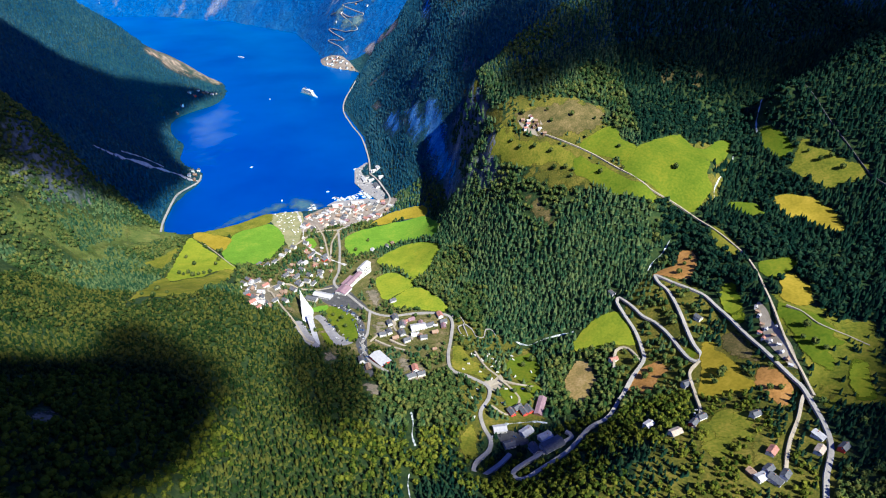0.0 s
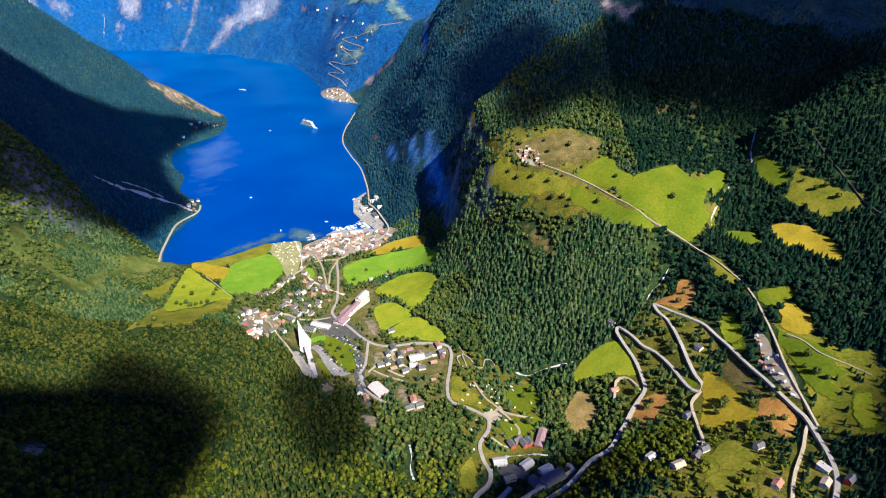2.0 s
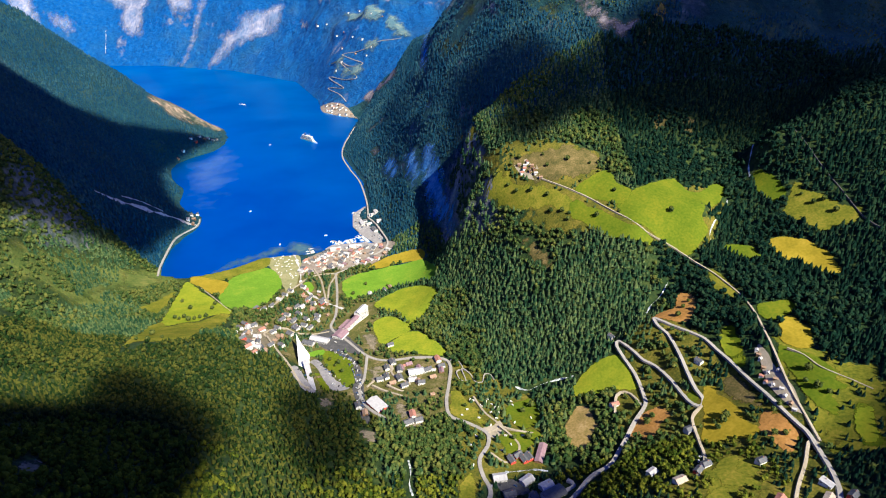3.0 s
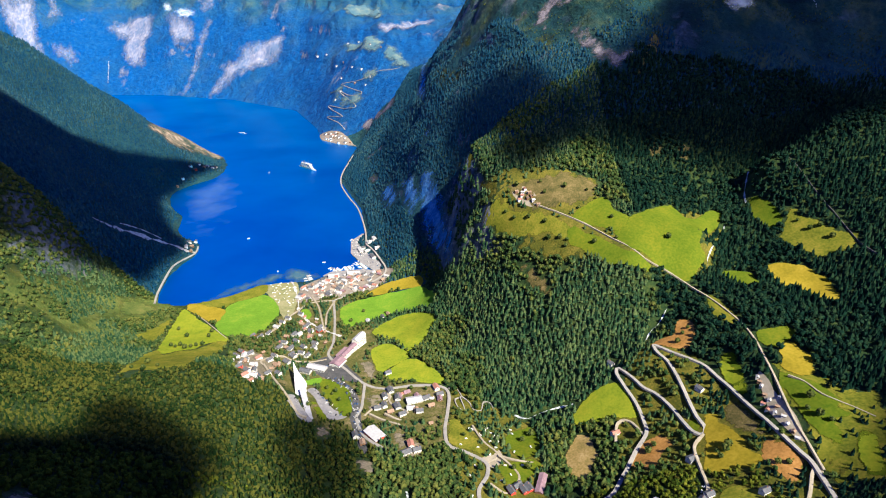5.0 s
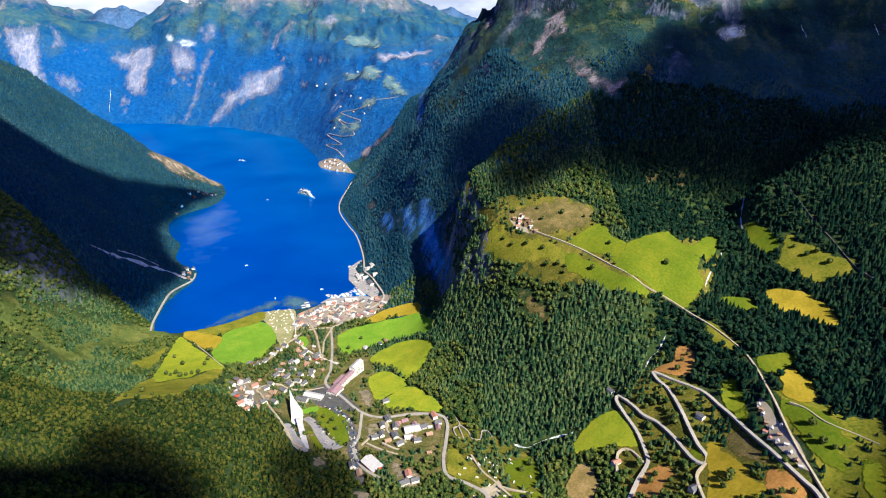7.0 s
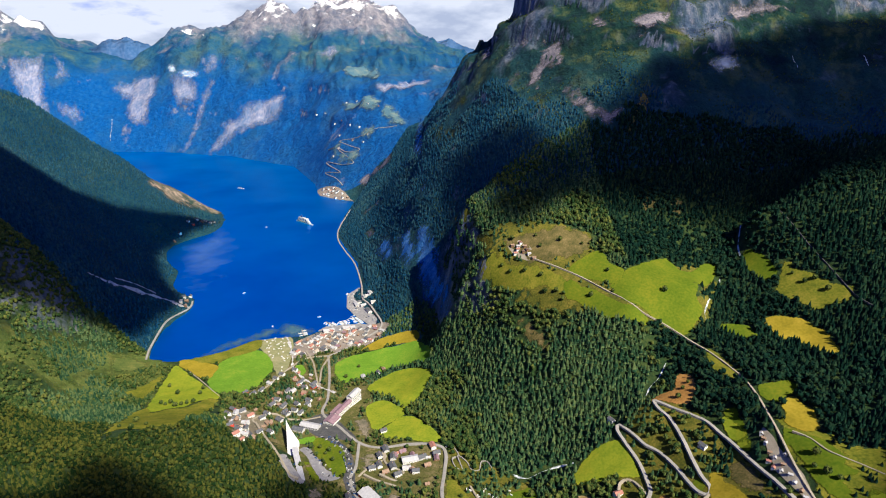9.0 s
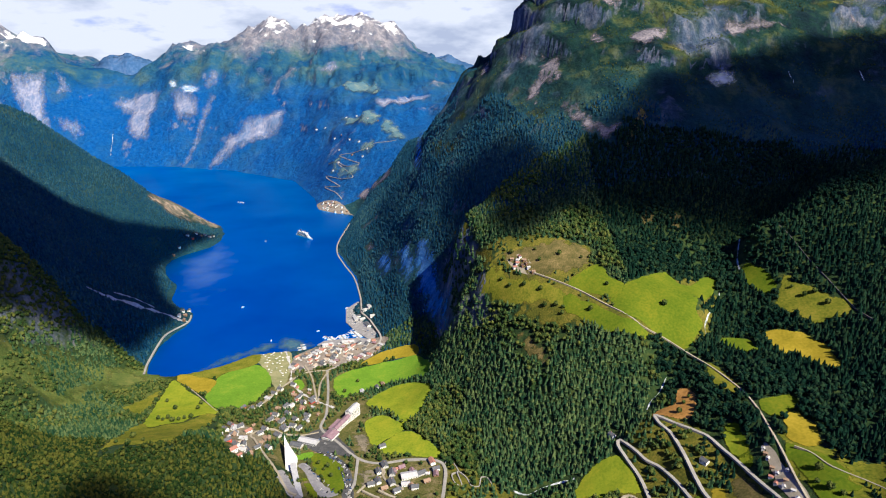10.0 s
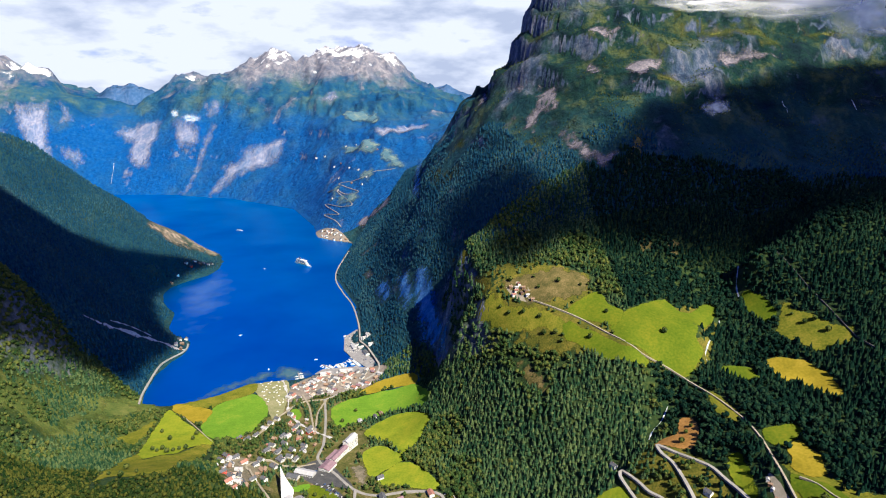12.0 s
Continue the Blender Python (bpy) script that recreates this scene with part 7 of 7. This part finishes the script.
# Vapour for the small clouds and mist against the mountains.
def cloud_material(name, axes, begin, end, dense):
    """Vapour that thins out away from its middle, along the axes given."""
    m = bpy.data.materials.new(name)
    m.use_nodes = True
    n, l = m.node_tree.nodes, m.node_tree.links
    shader = n["Principled BSDF"]
    shader.inputs["Base Color"].default_value, shader.inputs["Roughness"].default_value = (0.85, 0.87, 0.9, 1), 1.0
    spot, puff = n.new("ShaderNodeTexCoord"), n.new("ShaderNodeTexNoise")
    puff.inputs["Scale"].default_value, puff.inputs["Detail"].default_value = 1.9, 8
    l.new(spot.outputs["Object"], puff.inputs["Vector"])
    reach = n.new("ShaderNodeVectorMath")
    reach.operation = "LENGTH"
    wide = n.new("ShaderNodeVectorMath")
    wide.operation, wide.inputs[1].default_value = "MULTIPLY", axes
    l.new(spot.outputs["Object"], wide.inputs[0])
    l.new(wide.outputs["Vector"], reach.inputs[0])
    edge = n.new("ShaderNodeMath")
    edge.operation = "MULTIPLY_ADD"
    edge.inputs[1].default_value = 1.3
    l.new(puff.outputs["Fac"], edge.inputs[0])
    l.new(reach.outputs["Value"], edge.inputs[2])
    thin = n.new("ShaderNodeMapRange")
    for key, v in (("From Min", begin), ("From Max", end), ("To Min", dense), ("To Max", 0.0)):
        thin.inputs[key].default_value = v
    l.new(edge.outputs["Value"], thin.inputs["Value"])
    l.new(thin.outputs["Result"], shader.inputs["Alpha"])
    return m


MIST = cloud_material("thin_mist", (1, 0, 1), 0.62, 1.42, 0.5)


def cloud(spot, size, seed, label="white cloud added out of view to shade the slopes", turn=0.0, vapour=MIST):
    """A billowing heap of vapour, about one across before it is scaled."""
    bm = bmesh.new()
    bmesh.ops.create_icosphere(bm, subdivisions=5, radius=1.0)
    for v in bm.verts:
        lump = noise.fractal(v.co * 1.7 + Vector((seed * 7.3, seed, 0)), 1.0, 2.0, 4)
        v.co *= 1.0 + 0.28 * lump
    me = bpy.data.meshes.new("cloud")
    bm.to_mesh(me)
    bm.free()
    me.polygons.foreach_set("use_smooth", [True] * len(me.polygons))
    me.materials.append(vapour)
    ob = tagged(new("cloud", me), label, "cloud", "clouds over the fjord")
    ob.matrix_world = Matrix.LocRotScale(spot, Euler((0, 0, turn)), size)
    return ob


# Unseen clouds added between the sun and the slopes to cast shade.
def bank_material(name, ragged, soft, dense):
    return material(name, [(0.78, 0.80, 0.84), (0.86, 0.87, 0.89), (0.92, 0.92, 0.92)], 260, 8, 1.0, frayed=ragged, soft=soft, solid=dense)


DENSE_BANK = bank_material("dense_shade_bank", 60.0, 0.25, 0.80)
WIDE_BANK = bank_material("wide_shade_bank", 95.0, 0.5, 0.78)
SOFT_BANK = bank_material("soft_shade_bank", 40.0, 0.5, 0.70)
VALLEY_BANK = bank_material("valley_shade_bank", 8.0, 0.3, 0.95)
SMALL_BANK = bank_material("small_shade_bank", 24.0, 0.55, 0.98)
FAINT_BANK = bank_material("faint_shade_bank", 24.0, 0.8, 0.50)
THIN_BANK = bank_material("thin_shade_bank", 26.0, 0.8, 0.68)


def shade_bank(points, seed, vapour, base=2900.0):
    """An added shade caster over a ring: flat cloud base, billowing top."""
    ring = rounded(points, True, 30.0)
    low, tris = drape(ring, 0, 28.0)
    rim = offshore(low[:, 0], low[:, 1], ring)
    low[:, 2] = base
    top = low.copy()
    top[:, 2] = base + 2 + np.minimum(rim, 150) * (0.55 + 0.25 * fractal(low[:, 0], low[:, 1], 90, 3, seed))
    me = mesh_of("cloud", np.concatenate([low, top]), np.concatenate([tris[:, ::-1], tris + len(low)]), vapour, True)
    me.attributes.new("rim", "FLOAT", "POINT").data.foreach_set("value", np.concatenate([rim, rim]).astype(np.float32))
    return tagged(new("cloud", me), "white cloud added out of view to shade the slopes", "cloud", "clouds over the fjord")


# Each ring is a dark area of the camera's view, projected towards the sun.
shade_bank([(115, -147), (277, -214), (364, -214), (494, -188), (618, -24), (725, 84), (796, 187), (844, 122), (805, -219), (894, -457), (1044, -646), (1033, -815), (1037, -903), (938, -929), (874, -953), (813, -975), (759, -1016)], 5, DENSE_BANK)
shade_bank([(1643, -642), (1673, -718), (2378, -791), (2827, 108), (2562, 164), (2414, 126), (1943, -101), (1849, -170)], 3, WIDE_BANK)
shade_bank([(1394, 130), (1488, -335), (1559, -601), (1592, -646), (1602, -615), (1586, -528), (1426, 211)], 44, SOFT_BANK)
shade_bank([(1509, -196), (1616, -703), (1644, -761), (1679, -799), (1723, -783), (1761, -728), (1786, -649), (1753, -501), (1584, -225), (1534, -147)], 47, SOFT_BANK)
shade_bank([(1077, -1471), (1245, -1668), (1287, -1670), (1348, -1650), (1370, -1628), (1393, -1579), (1388, -1509), (1310, -1440), (1204, -1435), (1133, -1441)], 8, SMALL_BANK)
shade_bank([(1165, -1400), (1192, -1468), (1265, -1524), (1351, -1548), (1411, -1521), (1382, -1436), (1213, -1353)], 18, THIN_BANK)
shade_bank([(1419, -1397), (1444, -1477), (1483, -1555), (1540, -1573), (1584, -1510), (1580, -1392), (1485, -1332)], 21, FAINT_BANK)
shade_bank([(1680, -1616), (1718, -1621), (1756, -1599), (1829, -1546), (1852, -1512), (1849, -1501), (1740, -1541), (1683, -1571)], 15, VALLEY_BANK)
shade_bank([(1917, -1633), (2001, -1630), (2136, -1411), (2085, -1360), (2000, -1464)], 33, SMALL_BANK)


# Mist and small clouds that cling to the mountains.
cloud(Vector((554, 1150, 633)), (36, 14, 22), 2, "small white wisp of cloud before the mountainside")
cloud(Vector((-1703, 4050, 523)), (78, 30, 40), 4, "small white cloud against the far mountain")
cloud(Vector((-1826, 4080, 553)), (30, 20, 38), 6, "tiny white cloud against the far mountain")
cloud(Vector((832, 1380, 866)), (330, 40, 52), 9, "pale mist bank drifting over the summit plateau")
cloud(Vector((951, 1330, 826)), (130, 40, 78), 13, "pale mist bank drifting over the summit plateau")
cloud(Vector((613, 1380, 866)), (150, 30, 34), 17, "pale mist drifting along the summit edge")


def distant_ridge(points, label):
    """A far ridge of rock, haze blue painted in, thick at its foot."""
    line = along(points, 25.0)
    line[:, 2] += 14 * fractal(line[:, 0], line[:, 1], 60, 4, 51)
    rows = [np.column_stack([line[:, 0], line[:, 1] - d, line[:, 2] * k]) for d, k in ((90, 0.2), (45, 0.72), (0, 1.0), (-30, 0.2))]
    verts = np.stack(rows, 1).reshape(-1, 3)
    k = (np.arange(len(line) - 1)[:, None] * 4 + np.arange(3)[None, :]).ravel()
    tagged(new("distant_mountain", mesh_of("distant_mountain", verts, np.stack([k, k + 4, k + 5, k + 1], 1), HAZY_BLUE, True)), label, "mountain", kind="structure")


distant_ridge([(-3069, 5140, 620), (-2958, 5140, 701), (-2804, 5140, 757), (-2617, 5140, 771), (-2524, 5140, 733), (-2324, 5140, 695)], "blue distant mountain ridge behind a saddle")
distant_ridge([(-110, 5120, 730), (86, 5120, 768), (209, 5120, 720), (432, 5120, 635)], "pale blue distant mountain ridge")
